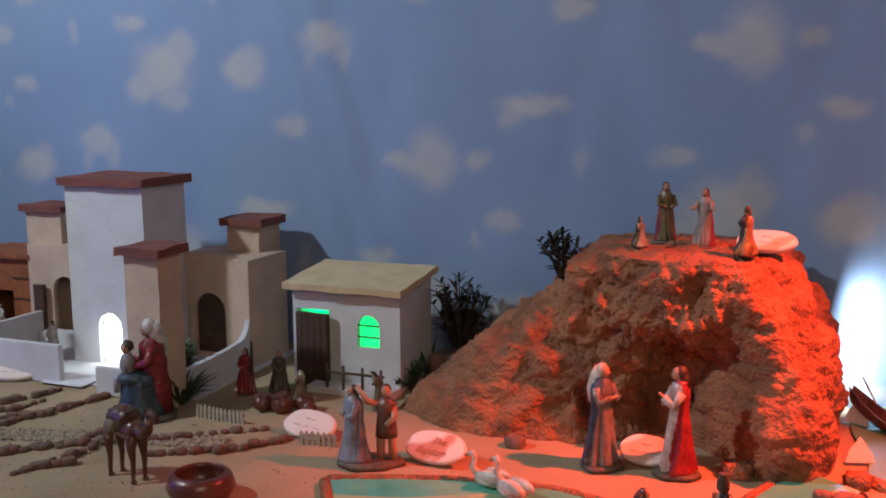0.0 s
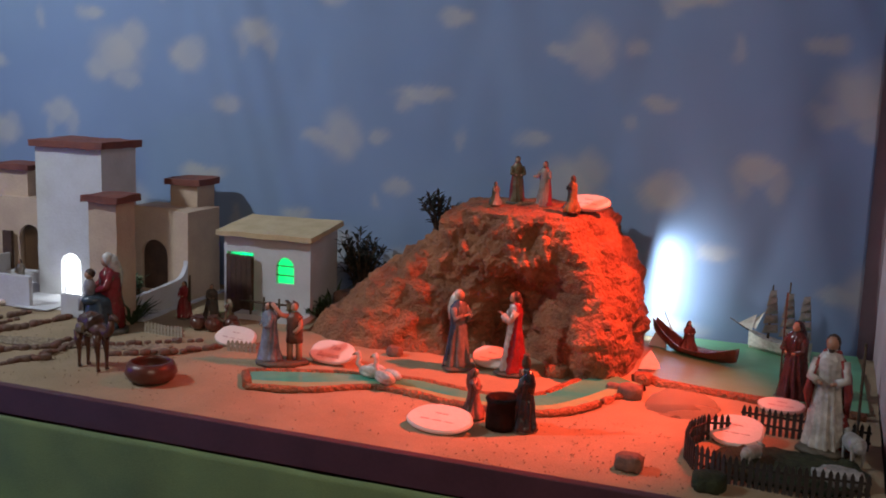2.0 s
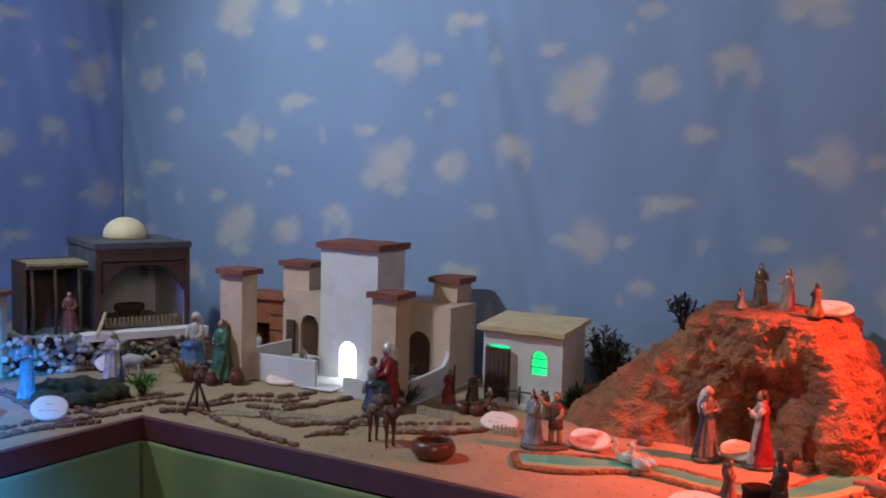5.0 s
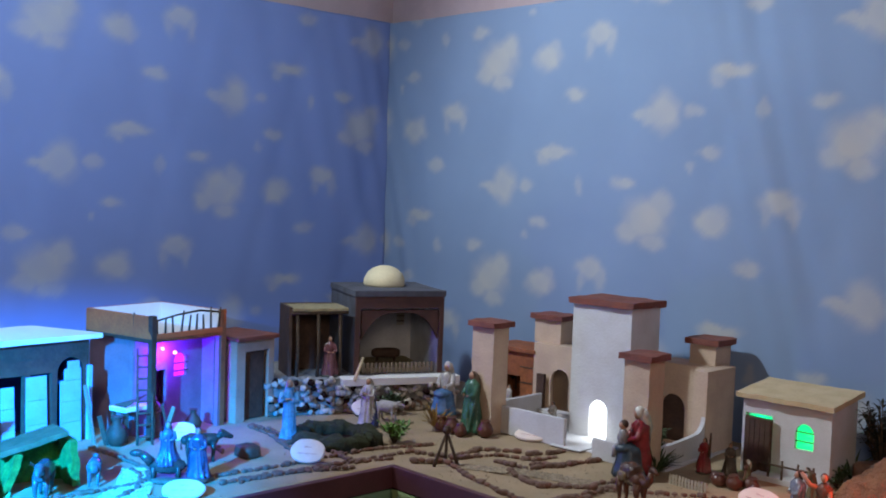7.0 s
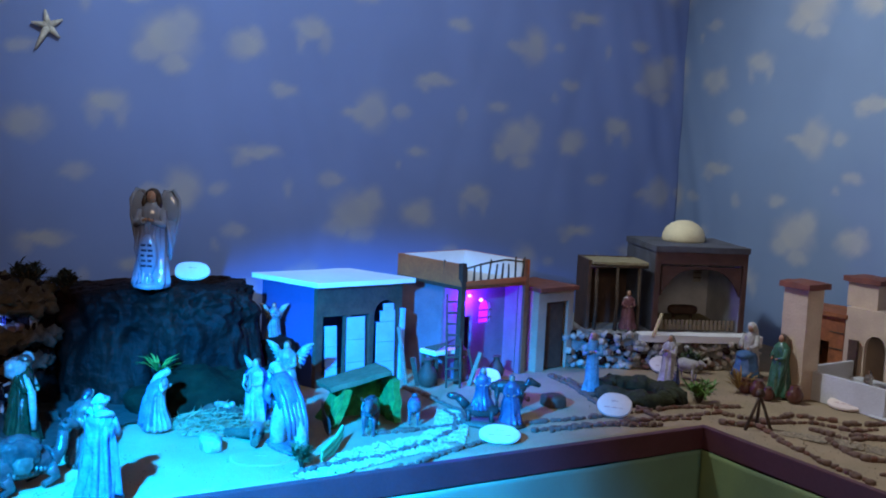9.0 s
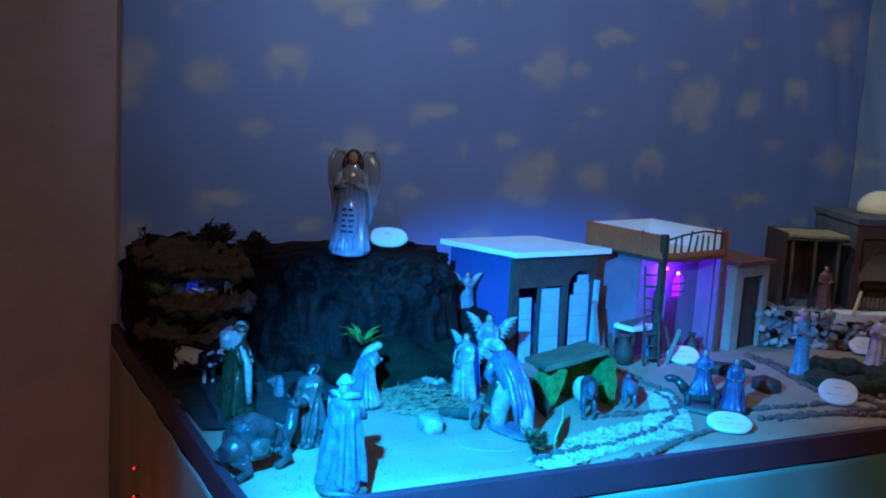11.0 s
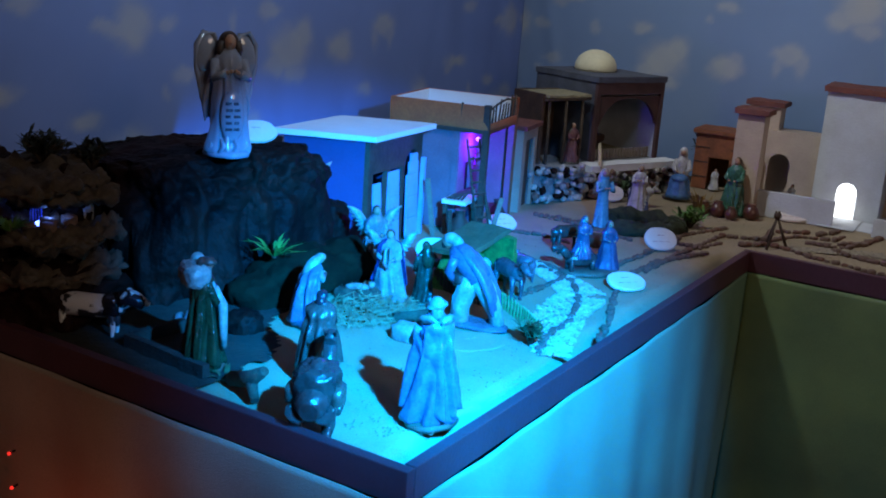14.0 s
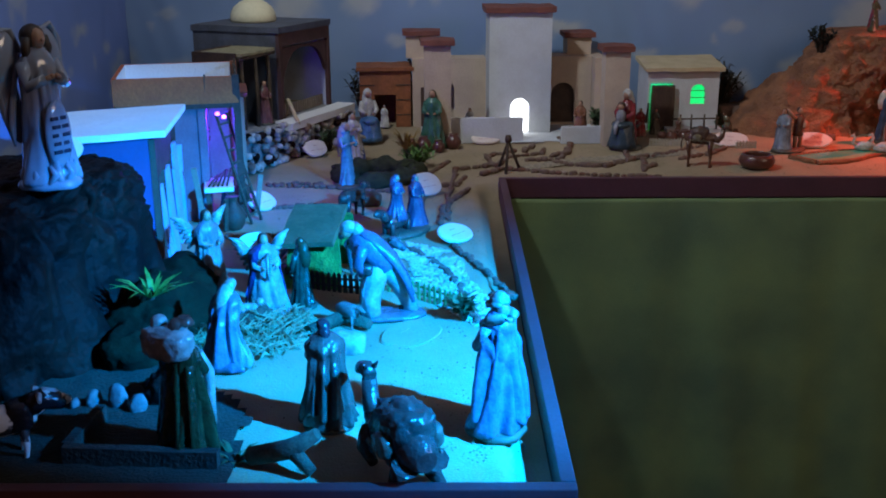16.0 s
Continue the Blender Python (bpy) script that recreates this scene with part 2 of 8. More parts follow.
def wall_with_openings(bm, x0, x1, z0, z1, y0, y1, openings, mi=0, seg=10):
    """A wall in the xz plane with openings (xa, xb, za, zb, arched) cut through it, built of strips."""
    xs = sorted({x0, x1, *(v for o in openings for v in o[:2])})
    for a, b in zip(xs, xs[1:]):
        hit = [o for o in openings if o[0] < (a + b) / 2 < o[1]]
        if not hit:
            box(bm, a, y0, z0, b, y1, z1, mi)
            continue
        xa, xb, za, zb, arched = hit[0]
        if za > z0:
            box(bm, a, y0, z0, b, y1, za, mi)
        if not arched:
            box(bm, a, y0, zb, b, y1, z1, mi)
            continue
        r, cx = (xb - xa) / 2, (xa + xb) / 2
        for k in range(seg):
            a0, a1 = math.pi * k / seg, math.pi * (k + 1) / seg
            u0, u1 = cx - r * math.cos(a0), cx - r * math.cos(a1)
            w0, w1 = zb - r + r * math.sin(a0), zb - r + r * math.sin(a1)
            vs = [bm.verts.new(p) for p in ((u0, y0, w0), (u1, y0, w1), (u1, y0, z1), (u0, y0, z1), (u0, y1, w0), (u1, y1, w1), (u1, y1, z1), (u0, y1, z1))]
            for q in ((0, 1, 2, 3), (7, 6, 5, 4), (0, 4, 5, 1), (2, 6, 7, 3)):
                bm.faces.new([vs[i] for i in q]).material_index = mi


def mesh_of(name, bm, mats, bevel=0.0):
    if bevel:
        bmesh.ops.bevel(bm, geom=bm.edges[:], offset=bevel, segments=2, affect="EDGES", profile=0.6)
    bmesh.ops.recalc_face_normals(bm, faces=bm.faces[:])
    me = bpy.data.meshes.new(name)
    bm.to_mesh(me)
    bm.free()
    for m in mats if isinstance(mats, (list, tuple)) else [mats]:
        me.materials.append(m)
    return me


def thing(name, bm, mats, label, category, group="", kind="", m=None, bevel=0.0):
    ob = new(name, mesh_of(name, bm, mats, bevel) if bm else None)
    if m:
        ob.matrix_basis = m
    return tagged(ob, label, category, group, kind)


def part(name, bm, mats, parent, label="", bevel=0.0, m=None):
    ob = new(name, mesh_of(name, bm, mats, bevel))
    ob.parent = parent
    if m:
        ob.matrix_basis = m
    return tagged(ob, label)


def lump(bm, c, r, power=(0.7, 0.5), amp=0.12, freq=2.2, seed=0.0, sub=5, mi=0, floor=None, octaves=4, taper=0.0):
    """A rock: a squared ellipsoid with broken relief along its surface's own direction, cut flat at floor."""
    made = bmesh.ops.create_icosphere(bm, subdivisions=sub, radius=1)["verts"]
    mean = (r[0] * r[1] * r[2]) ** (1 / 3)
    off = Vector((seed, seed * 0.7, 0))
    for v in made:
        d = v.co.copy()
        p = Vector([r[i] * math.copysign(abs(d[i]) ** power[0 if i < 2 else 1], d[i]) for i in range(3)])
        wide = 1 - taper * p.z / r[2]
        p.x, p.y = p.x * wide, p.y * wide
        q = p / mean * freq
        n = noise.fractal(q + off, 0.8, 2.1, octaves) + 0.55 * (0.5 - noise.voronoi(q * 1.7 + off)[0][0])
        way = Vector([d[i] / r[i] for i in range(3)]).normalized()
        p = Vector(c) + p + way * (amp * mean * n)
        if floor is not None:
            p.z = max(p.z, floor)
        v.co = p
    for f in {f for v in made for f in v.link_faces}:
        f.material_index, f.smooth = mi, True


def cloth_sheet(name, mat, m, width, height, fold, step, thick=0.003, value=None):
    """A hanging cloth in the local xz plane, with folds fold(u, v) along y, as a closed sheet; value: its print."""
    nx, nz = max(2, round(width / step)), max(2, round(height / step))
    u, v = np.meshgrid(np.linspace(0, width, nx + 1), np.linspace(0, height, nz + 1), indexing="ij")
    y = fold(u, v)
    front = np.stack([u, y, v], -1).reshape(-1, 3)
    pts = np.concatenate([front, front + (0, thick, 0)])
    i = np.arange((nx + 1) * (nz + 1)).reshape(nx + 1, nz + 1)
    quads = np.stack([i[:-1, :-1], i[1:, :-1], i[1:, 1:], i[:-1, 1:]], -1).reshape(-1, 4)
    n = len(front)
    loop = np.concatenate([i[:, 0], i[-1, 1:], i[-2::-1, -1], i[0, -2:0:-1]])
    rim = np.stack([loop, loop + n, np.roll(loop, -1) + n, np.roll(loop, -1)], -1)
    me = bpy.data.meshes.new(name)
    me.from_pydata(pts.tolist(), [], np.concatenate([quads, quads[:, ::-1] + n, rim]).tolist())
    if value is not None:
        at = me.attributes.new("print", "FLOAT", "POINT")
        at.data.foreach_set("value", np.tile(value(u, v).reshape(-1), 2).astype(np.float32))
    me.shade_smooth()
    me.materials.append(mat)
    ob = new(name, me)
    ob.matrix_basis = m
    return ob


# ---- the room ----
bm = bmesh.new(); box(bm, -3.2, -3.4, -0.24, 2.8, 2.4, -0.14)
thing("floor", bm, FLOORM, "dark tiled floor of the room", "floor", kind="structure")
bm = bmesh.new(); box(bm, -2.83, -3.4, -0.14, -2.64, 2.27, 2.8)
thing("wall_west", bm, WALL, "pale lilac painted wall behind the cloth", "wall", kind="structure")
bm = bmesh.new(); box(bm, -2.64, 2.09, -0.14, 0.9, 2.27, 2.8)
thing("wall_north", bm, WALL, "pale painted wall behind the cloud cloth", "wall", kind="structure")
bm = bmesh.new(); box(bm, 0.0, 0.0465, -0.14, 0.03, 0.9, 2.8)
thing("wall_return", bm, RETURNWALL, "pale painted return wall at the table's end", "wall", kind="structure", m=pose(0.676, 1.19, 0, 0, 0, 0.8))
bm = bmesh.new(); box(bm, 0.72, 1.26, -0.14, 2.8, 1.46, 2.8)
thing("wall_north_east", bm, WALL, "painted wall around the dark door", "wall", kind="structure")
bm = bmesh.new(); box(bm, 2.6, -3.4, -0.14, 2.8, 1.42, 2.8)
thing("wall_east", bm, WALL, "plain painted wall", "wall", kind="structure")
bm = bmesh.new(); box(bm, -2.64, -3.4, -0.14, 2.6, -3.2, 2.8)
thing("wall_south", bm, WALL, "plain painted wall", "wall", kind="structure")
bm = bmesh.new(); box(bm, -3.2, -3.4, 2.8, 2.8, 2.4, 2.9)
thing("ceiling", bm, WALL, "plain pale ceiling", "ceiling", kind="structure")

# the dark door beside the niche, with a glazed upper panel
door = thing("door_1", None, None, "dark varnished wooden door with a glazed panel", "door", kind="structure", m=pose(0.685, 1.185, -0.14))
bm = bmesh.new(); box(bm, 0, 0, 0, 0.044, 0.05, 2.34)
part("door_jamb", bm, DARKWOOD, door, "dark varnished jamb", bevel=0.004)
bm = bmesh.new()
box(bm, 0.048, 0.012, 0, 0.085, 0.045, 2.29); box(bm, 0.085, 0.012, 1.12, 0.75, 0.045, 1.215); box(bm, 0.75, 0.012, 0, 0.82, 0.045, 2.29)
box(bm, 0.085, 0.012, 0, 0.75, 0.045, 0.12); box(bm, 0.085, 0.012, 2.19, 0.75, 0.045, 2.29)
part("door_leaf", bm, DARKWOOD, door, bevel=0.003)
bm = bmesh.new(); box(bm, 0.085, 0.024, 0.12, 0.75, 0.036, 1.12)
part("lower_panel", bm, DARKWOOD, door)
GLASS = material("dark_glass", (0.03, 0.03, 0.03), 0.08, var=0.1, scale=5, bump=0)
bm = bmesh.new(); box(bm, 0.085, 0.026, 1.215, 0.75, 0.032, 2.19)
part("pane", bm, GLASS, door, "dark reflecting glass pane")
bm = bmesh.new()
box(bm, 0.0855, 0.014, 1.2155, 0.091, 0.024, 2.189); box(bm, 0.0915, 0.014, 1.2155, 0.749, 0.024, 1.221)
part("glazing_bead", bm, material("worn_brass", (0.16, 0.10, 0.045), 0.45, metal=0.6, var=0.4), door, "thin worn brass glazing bead", bevel=0.001)
for z_ in (1.232, 1.256):
    bm = bmesh.new(); box(bm, 0.098, 0.018, z_, 0.745, 0.0245, z_ + 0.017)
    part("slat", bm, material("dusty_grey_paint", (0.11, 0.09, 0.08), 0.8), door, "dusty grey slat", bevel=0.003)

# ---- cloud backdrop ----
MOTIF = [  # centre and half sizes of the printed clouds of one repeat
    (0.0, 0.01, 0.085, 0.07), (-0.06, -0.03, 0.05, 0.035), (0.05, 0.05, 0.05, 0.05), (0.02, -0.06, 0.05, 0.03),
    (0.05, 0.34, 0.055, 0.065), (-0.03, 0.335, 0.04, 0.018), (0.015, 0.33, 0.05, 0.03), (0.155, 0.343, 0.034, 0.022),
    (0.233, 0.01, 0.062, 0.045), (0.26, 0.035, 0.03, 0.03), (0.21, -0.005, 0.03, 0.03),
    (0.446, 0.075, 0.06, 0.035), (0.41, 0.045, 0.02, 0.045), (0.49, 0.05, 0.022, 0.05),
    (0.215, 0.215, 0.042, 0.02), (-0.09, 0.12, 0.046, 0.022), (0.277, 0.455, 0.075, 0.022), (0.23, 0.435, 0.03, 0.025),
    (0.384, 0.345, 0.018, 0.03), (0.36, -0.12, 0.045, 0.024), (0.15, 0.17, 0.014, 0.018),
]


def clouds(u0, v0, sx, sz):
    """The print as a function of place; (u0, v0) is one big cloud's middle, (sx, sz) the repeat's step."""
    def value(u, v):
        wob = lambda a, b, c: np.sin(a * u + c) * np.sin(b * v + 1.7 * c)  # noqa: E731
        du = 0.007 * wob(55, 48, 0.3) + 0.004 * wob(120, 105, 1.1) + 0.002 * wob(410, 380, 2.0)
        dv = 0.006 * wob(50, 58, 2.2) + 0.003 * wob(110, 130, 0.7) + 0.002 * wob(390, 440, 1.0)
        out = np.zeros_like(u)
        for cx, cz, rx, rz in MOTIF:
            p, q = u + du - u0 - cx, v + dv - v0 - cz
            k = np.round(p / sx)
            p, q = p - k * sx, q - k * sz
            q = q - 0.765 * np.round(q / 0.765)
            d = np.sqrt((p / rx) ** 2 + (q / rz) ** 2)
            fade = 0.5 + 0.5 * np.clip((rx - 0.015) / 0.05, 0, 1)
            out = np.maximum(out, fade * np.clip((1.36 - d) / 0.78, 0, 1) ** 1.4)
        return out * (0.86 + 0.14 * wob(40, 33, 0.9))
    return value


def drape(a, b):
    return lambda u, v: (0.0024 * np.sin(7.3 * u + 2.2 * v + a) + 0.0016 * np.sin(16.1 * u - 3.1 * v + b + np.sin(3 * u)) + 0.0010 * np.sin(41 * u + 6 * v + 2 * np.sin(5 * u + v))
                         * (0.5 + 0.5 * np.sin(2.7 * u + 1.1 * v + a)) + 0.0012 * np.sin(28 * u + 11 * v + 3 * np.sin(2 * u))
                         + 0.0042 * np.exp(5 * (np.sin(9.5 * u + 3.4 * v + a + 0.8 * np.sin(4 * u)) - 1)) + 0.0030 * np.exp(6 * (np.sin(14.5 * u - 4.2 * v + 2 * b) - 1))
                         + 0.0019 * np.sin(62 * u + 17 * v + 4 * np.sin(4 * u + v) + b) * np.clip(np.sin(3.7 * u + 0.8 * v + 2 * a), 0, 1) ** 2)


north = cloth_sheet("backdrop_1", CLOUDCLOTH, pose(-2.634, 2.066, 0.7), 3.262, 1.466, drape(0.4, 1.3), 0.009, value=clouds(-2.034 + 2.634, 0.504, 0.658, 0.237))
tagged(north, "blue cotton backdrop cloth printed with pale clouds", "backdrop", kind="structure")
# West cloth: blue light in its colour, cloud print at 0.75 strength.
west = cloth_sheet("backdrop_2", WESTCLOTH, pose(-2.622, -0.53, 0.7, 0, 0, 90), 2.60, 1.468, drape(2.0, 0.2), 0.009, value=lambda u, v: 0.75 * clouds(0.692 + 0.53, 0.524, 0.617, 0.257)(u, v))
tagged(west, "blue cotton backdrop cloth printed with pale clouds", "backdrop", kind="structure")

# ---- table, band and skirts ----
table = thing("display_table", None, None, "long L-shaped display table edged with plum tape", "table", m=pose(0, 0, 0))
bm = bmesh.new()
box(bm, -2.6, -0.53, 0.735, -1.362, 2.05, 0.775); box(bm, -1.362, 1.034, 0.735, 0.65, 2.05, 0.775)
part("tabletop", bm, DARKWOOD, table)
for name_, b_ in (("edge_band", (-1.368, -0.529, 0.785, -1.349, 1.022, 0.838)), ("edge_band", (-2.6, -0.550, 0.785, -1.349, -0.531, 0.838)), ("edge_band", (-1.368, 1.023, 0.785, 0.674, 1.041, 0.838))):
    bm = bmesh.new(); box(bm, *b_)
    part(name_, bm, RIM, table, "plum tape stuck along the board's edge", bevel=0.002)
for x_ in (-2.5, -1.5):
    bm = bmesh.new(); box(bm, x_, -0.45, -0.14, x_ + 0.05, -0.4, 0.77)
    part("leg", bm, DARKWOOD, table, bevel=0.003)


def hang(a, amp):
    return lambda u, v: -0.4 * amp + amp * (0.12 + 0.88 * (1 - v / 0.925)) * (0.7 * np.sin(13 * u + a) + 0.45 * np.sin(31 * u + 2 * a + 2 * v)) + amp * 0.2 * (1 - v / 0.925) * np.sin(5 * v + 9 * u) - 0.007 * np.abs(np.sin(8.5 * u + 0.5 * np.sin(3 * u + a) + 0.25 * v)) ** 0.5 * (0.3 + 0.7 * (1 - v / 0.925)) - 0.0022 * np.abs(np.sin(4.0 * v + 1.5 * np.sin(2.3 * u)))


OLIVE = material("olive_backdrop_cloth", (0.205, 0.28, 0.11), 0.9, var=0.25, scale=4, bump=0.3, fine=400, second=(0.12, 0.175, 0.085))
BEIGE = material("beige_cloth", (0.50, 0.38, 0.27), 0.9, var=0.25, scale=3, bump=0.3, fine=400, second=(0.36, 0.26, 0.18))
SAGE = material("sage_cloth", (0.16, 0.29, 0.19), 0.9, var=0.15, scale=3, bump=0.3, fine=400, second=(0.13, 0.21, 0.15))
for lab, mat_, m_, w_ in (("olive green cloth skirt hanging from the table", OLIVE, pose(-1.352, 1.028, -0.125), 2.02),
                          ("pale green cloth skirt hanging from the table", SAGE, pose(-1.356, -0.53, -0.125, 0, 0, 90), 1.55),
                          ("dull beige cloth skirt hanging from the table", BEIGE, pose(-2.6, -0.542, -0.125), 1.24)):
    sk = cloth_sheet("table_skirt", mat_, m_, w_, 0.908, hang(w_, 0.017), 0.012)
    tagged(sk, lab, "cloth", "skirts round the table")

# ---- sand, river and pond ----
def ground(name, x0, y0, x1, y1, step, label):
    nx, ny = round((x1 - x0) / step), round((y1 - y0) / step)
    bm = bmesh.new()
    grid = [[bm.verts.new((x0 + (x1 - x0) * i / nx, y0 + (y1 - y0) * j / ny, 0)) for j in range(ny + 1)] for i in range(nx + 1)]
    for row in grid:
        for v in row:
            dip = min(1, max(0, (v.co.x + 1.435) / 0.04)) * min(1, max(0, (1.05 - v.co.y) / 0.05))
            v.co.z = G - 0.032 * dip * dip * (3 - 2 * dip) + 0.004 * noise.noise(v.co * 9) + 0.0016 * noise.noise(v.co * 45) - 0.001
    for i in range(nx):
        for j in range(ny):
            bm.faces.new((grid[i][j], grid[i + 1][j], grid[i + 1][j + 1], grid[i][j + 1])).smooth = True
    return thing(name, bm, SAND, label, "sand", kind="structure")


ground("ground_1", -2.6, -0.530, -1.369, 2.05, 0.012, "fine sandy earth spread over the table")
ground("ground_2", -1.369, 1.042, 0.667, 2.05, 0.012, "fine sandy earth spread over the table")


def ribbon(bm, left, right, z, lip, mi=0, sub=6):
    """A flat band between two lines of plan points, with a smooth run."""
    def line(p):
        out = []
        for k in range(len(p) - 1):
            a, b, c, d = (Vector(p[max(0, min(len(p) - 1, k + o))]) for o in (-1, 0, 1, 2))
            for s in range(sub):
                t = s / sub
                out.append(0.5 * (2 * b + t * (c - a) + t * t * (2 * a - 5 * b + 4 * c - d) + t ** 3 * (3 * b - a - 3 * c + d)))
        return out + [Vector(p[-1])]
    a, b = line(left), line(right)
    va, vb = [bm.verts.new((p.x, p.y, z)) for p in a], [bm.verts.new((p.x, p.y, z)) for p in b]
    for k in range(len(va) - 1):
        bm.faces.new((va[k], vb[k], vb[k + 1], va[k + 1])).material_index = mi
    return a, b


RIVER_FAR = [(-0.505, 1.335), (-0.403, 1.382), (-0.314, 1.412), (-0.253, 1.423), (-0.175, 1.432), (-0.111, 1.420), (-0.043, 1.410), (0.02, 1.413), (0.07, 1.458), (0.092, 1.53), (0.118, 1.60), (0.15, 1.66)]
RIVER_NEAR = [(-0.455, 1.262), (-0.353, 1.287), (-0.285, 1.335), (-0.232, 1.368), (-0.16, 1.362), (-0.085, 1.345), (-0.021, 1.340), (0.041, 1.343), (0.112, 1.367), (0.165, 1.436), (0.20, 1.519), (0.235, 1.60)]
bm = bmesh.new()
far, near = ribbon(bm, RIVER_FAR, RIVER_NEAR, G + 0.0065, 0)
river = thing("river", bm, WATER, "shallow turquoise stream winding through the sand", "water", kind="structure")
bm = bmesh.new()
va_ = [[bm.verts.new((*(p.lerp(q, t_)), G + 0.0078)) for p, q in zip(far, near)] for t_ in (0.70, 0.995)]
for k in range(len(far) - 1):
    bm.faces.new((va_[0][k], va_[1][k], va_[1][k + 1], va_[0][k + 1]))
part("shallow", bm, material("pale_green_shallows", (0.33, 0.42, 0.20), 0.25, var=0.2, scale=12, bump=0.06, fine=40, second=(0.24, 0.42, 0.24), coat=0.2), river, "pale yellow-green shallow water along the bank")
for line_, s_ in ((far, 1), (near, -1), ([far[0], near[0]], 0)):
    bm = bmesh.new()
    pts = [(p.x, p.y + s_ * 0.006 + 0.004 * noise.noise(Vector((p.x * 20, p.y * 20, 0))), G + 0.004) for p in line_]
    tube(bm, pts, [0.009 + 0.003 * noise.noise(Vector((i * 0.7, s_, 0))) for i in range(len(pts))], seg=8)
    for v in bm.verts:
        v.co.z = G + (v.co.z - G) * 0.85
    part("bank", bm, ROCK, river, "raised brown earth bank")
bm = bmesh.new()
ribbon(bm, [(0.20, 2.05), (0.20, 1.90), (0.235, 1.76), (0.235, 1.66)], [(0.63, 2.05), (0.64, 1.90), (0.645, 1.76), (0.65, 1.62)], G + 0.0055, 0)
pond = thing("pond", bm, POND, "still green water of a small model sea", "water", kind="structure")
bm = bmesh.new()
tube(bm, [(0.225, 1.68, G), (0.26, 1.645, G), (0.36, 1.63, G), (0.47, 1.615, G), (0.58, 1.605, G), (0.645, 1.60, G)], [0.012, 0.014, 0.012, 0.013, 0.012, 0.012])
part("bank", bm, ROCK, pond, "low reddish shore")


# ---- the red hill ----
def outline(points, centre):
    pol = sorted((math.atan2(y - centre[1], x - centre[0]), math.hypot(x - centre[0], y - centre[1])) for x, y in points)
    an = np.array([p[0] for p in pol]); ra = np.array([p[1] for p in pol])
    an, ra = np.concatenate([an - 2 * math.pi, an, an + 2 * math.pi]), np.tile(ra, 3)
    return lambda a: float(np.interp(a, an, ra))


HC = (-0.08, 1.84)
FOOT = outline([(-0.575, 1.71), (-0.52, 1.675), (-0.37, 1.62), (-0.28, 1.645), (-0.18, 1.66), (-0.09, 1.675), (-0.01, 1.665), (0.05, 1.635), (0.10, 1.605), (0.150, 1.62), (0.180, 1.68), (0.182, 1.80), (0.165, 1.95), (0.12, 2.045), (-0.3, 2.045), (-0.56, 1.95)], HC)
CROWN = outline([(-0.22, 1.775), (-0.15, 1.72), (-0.06, 1.69), (0.03, 1.69), (0.075, 1.75), (0.085, 1.83), (0.075, 1.95), (-0.08, 2.0), (-0.24, 1.93)], HC)
bm = bmesh.new()
NA, NT = 340, 110
rings = []
for j in range(NT + 1):
    t = j / NT
    ring = []
    for k in range(NA):
        a = 2 * math.pi * k / NA - math.pi
        x_, y_ = math.cos(a), math.sin(a)
        p = 1.05 - 0.22 * max(0, -x_) + 1.5 * max(0, x_) ** 2 + 0.25 * max(0, -y_) * (1 - abs(x_))
        if t <= 0.82:
            s = t / 0.82
            left = min(1, max(0, -x_ * 1.6 - 0.3))
            go = (1 - left) * s ** p + left * float(np.interp(s, (0, 0.33, 0.69, 1), (0, 0.33, 0.80, 1)))
            r = FOOT(a) + (CROWN(a) - FOOT(a)) * go
            z = 0.318 * (s ** 0.93)
        else:
            s = (t - 0.82) / 0.18
            r, z = CROWN(a) * (1 - s), 0.318 + 0.012 * math.sin(s * 1.5)
        q = Vector((HC[0] + r * x_, HC[1] + r * y_, G - 0.006 + z))
        cave = math.exp(-((q.x + 0.055) / 0.115) ** 4 - ((q.z - G - 0.075) / 0.10) ** 4) * max(0, -y_)
        nook = math.exp(-((q.x - 0.045) / 0.055) ** 2 - ((q.z - G - 0.155) / 0.06) ** 2) * max(0, -y_)
        brow = math.exp(-((q.x + 0.02) / 0.14) ** 2 - ((q.z - G - 0.215) / 0.045) ** 2) * max(0, -y_)
        lobe = math.exp(-((q.x - 0.13) / 0.05) ** 2 - ((q.z - G - 0.09) / 0.10) ** 2) * max(0, -y_)
        r += -0.095 * cave - 0.055 * nook + 0.034 * brow + 0.045 * lobe
        ring.append(bm.verts.new((HC[0] + r * x_, HC[1] + r * y_, q.z)))
    rings.append(ring)
for a, b in zip(rings, rings[1:]):
    for k in range(NA):
        bm.faces.new((a[k], a[(k + 1) % NA], b[(k + 1) % NA], b[k])).smooth = True
bm.normal_update()
moves = []
for j, ring in enumerate(rings):
    for v in ring:
        q = v.co
        side = (q.x - HC[0]) / 0.3
        edge = min(1, 0.15 + 6 * j / NT) * (1 if j < 0.80 * NT else 0.3) * (1 - 0.5 * max(0, side)) * (1 - 0.55 * min(1, max(0, -side - 0.35)))
        w = q + 0.02 * noise.noise_vector(q * 15)
        big = noise.fractal(w * 11 + Vector((3.1, 0, 0)), 0.9, 2.0, 3)
        knob = 0.5 - noise.voronoi(w * 22 + Vector((0, 5, 0)))[0][0]
        small = 0.5 - noise.voronoi(w * 55 + Vector((2, 1, 0)))[0][0]
        moves.append(v.normal * edge * (0.030 * big + 0.028 * knob + 0.016 * small + 0.006 * noise.fractal(q * 110, 0.8, 2.1, 3)))
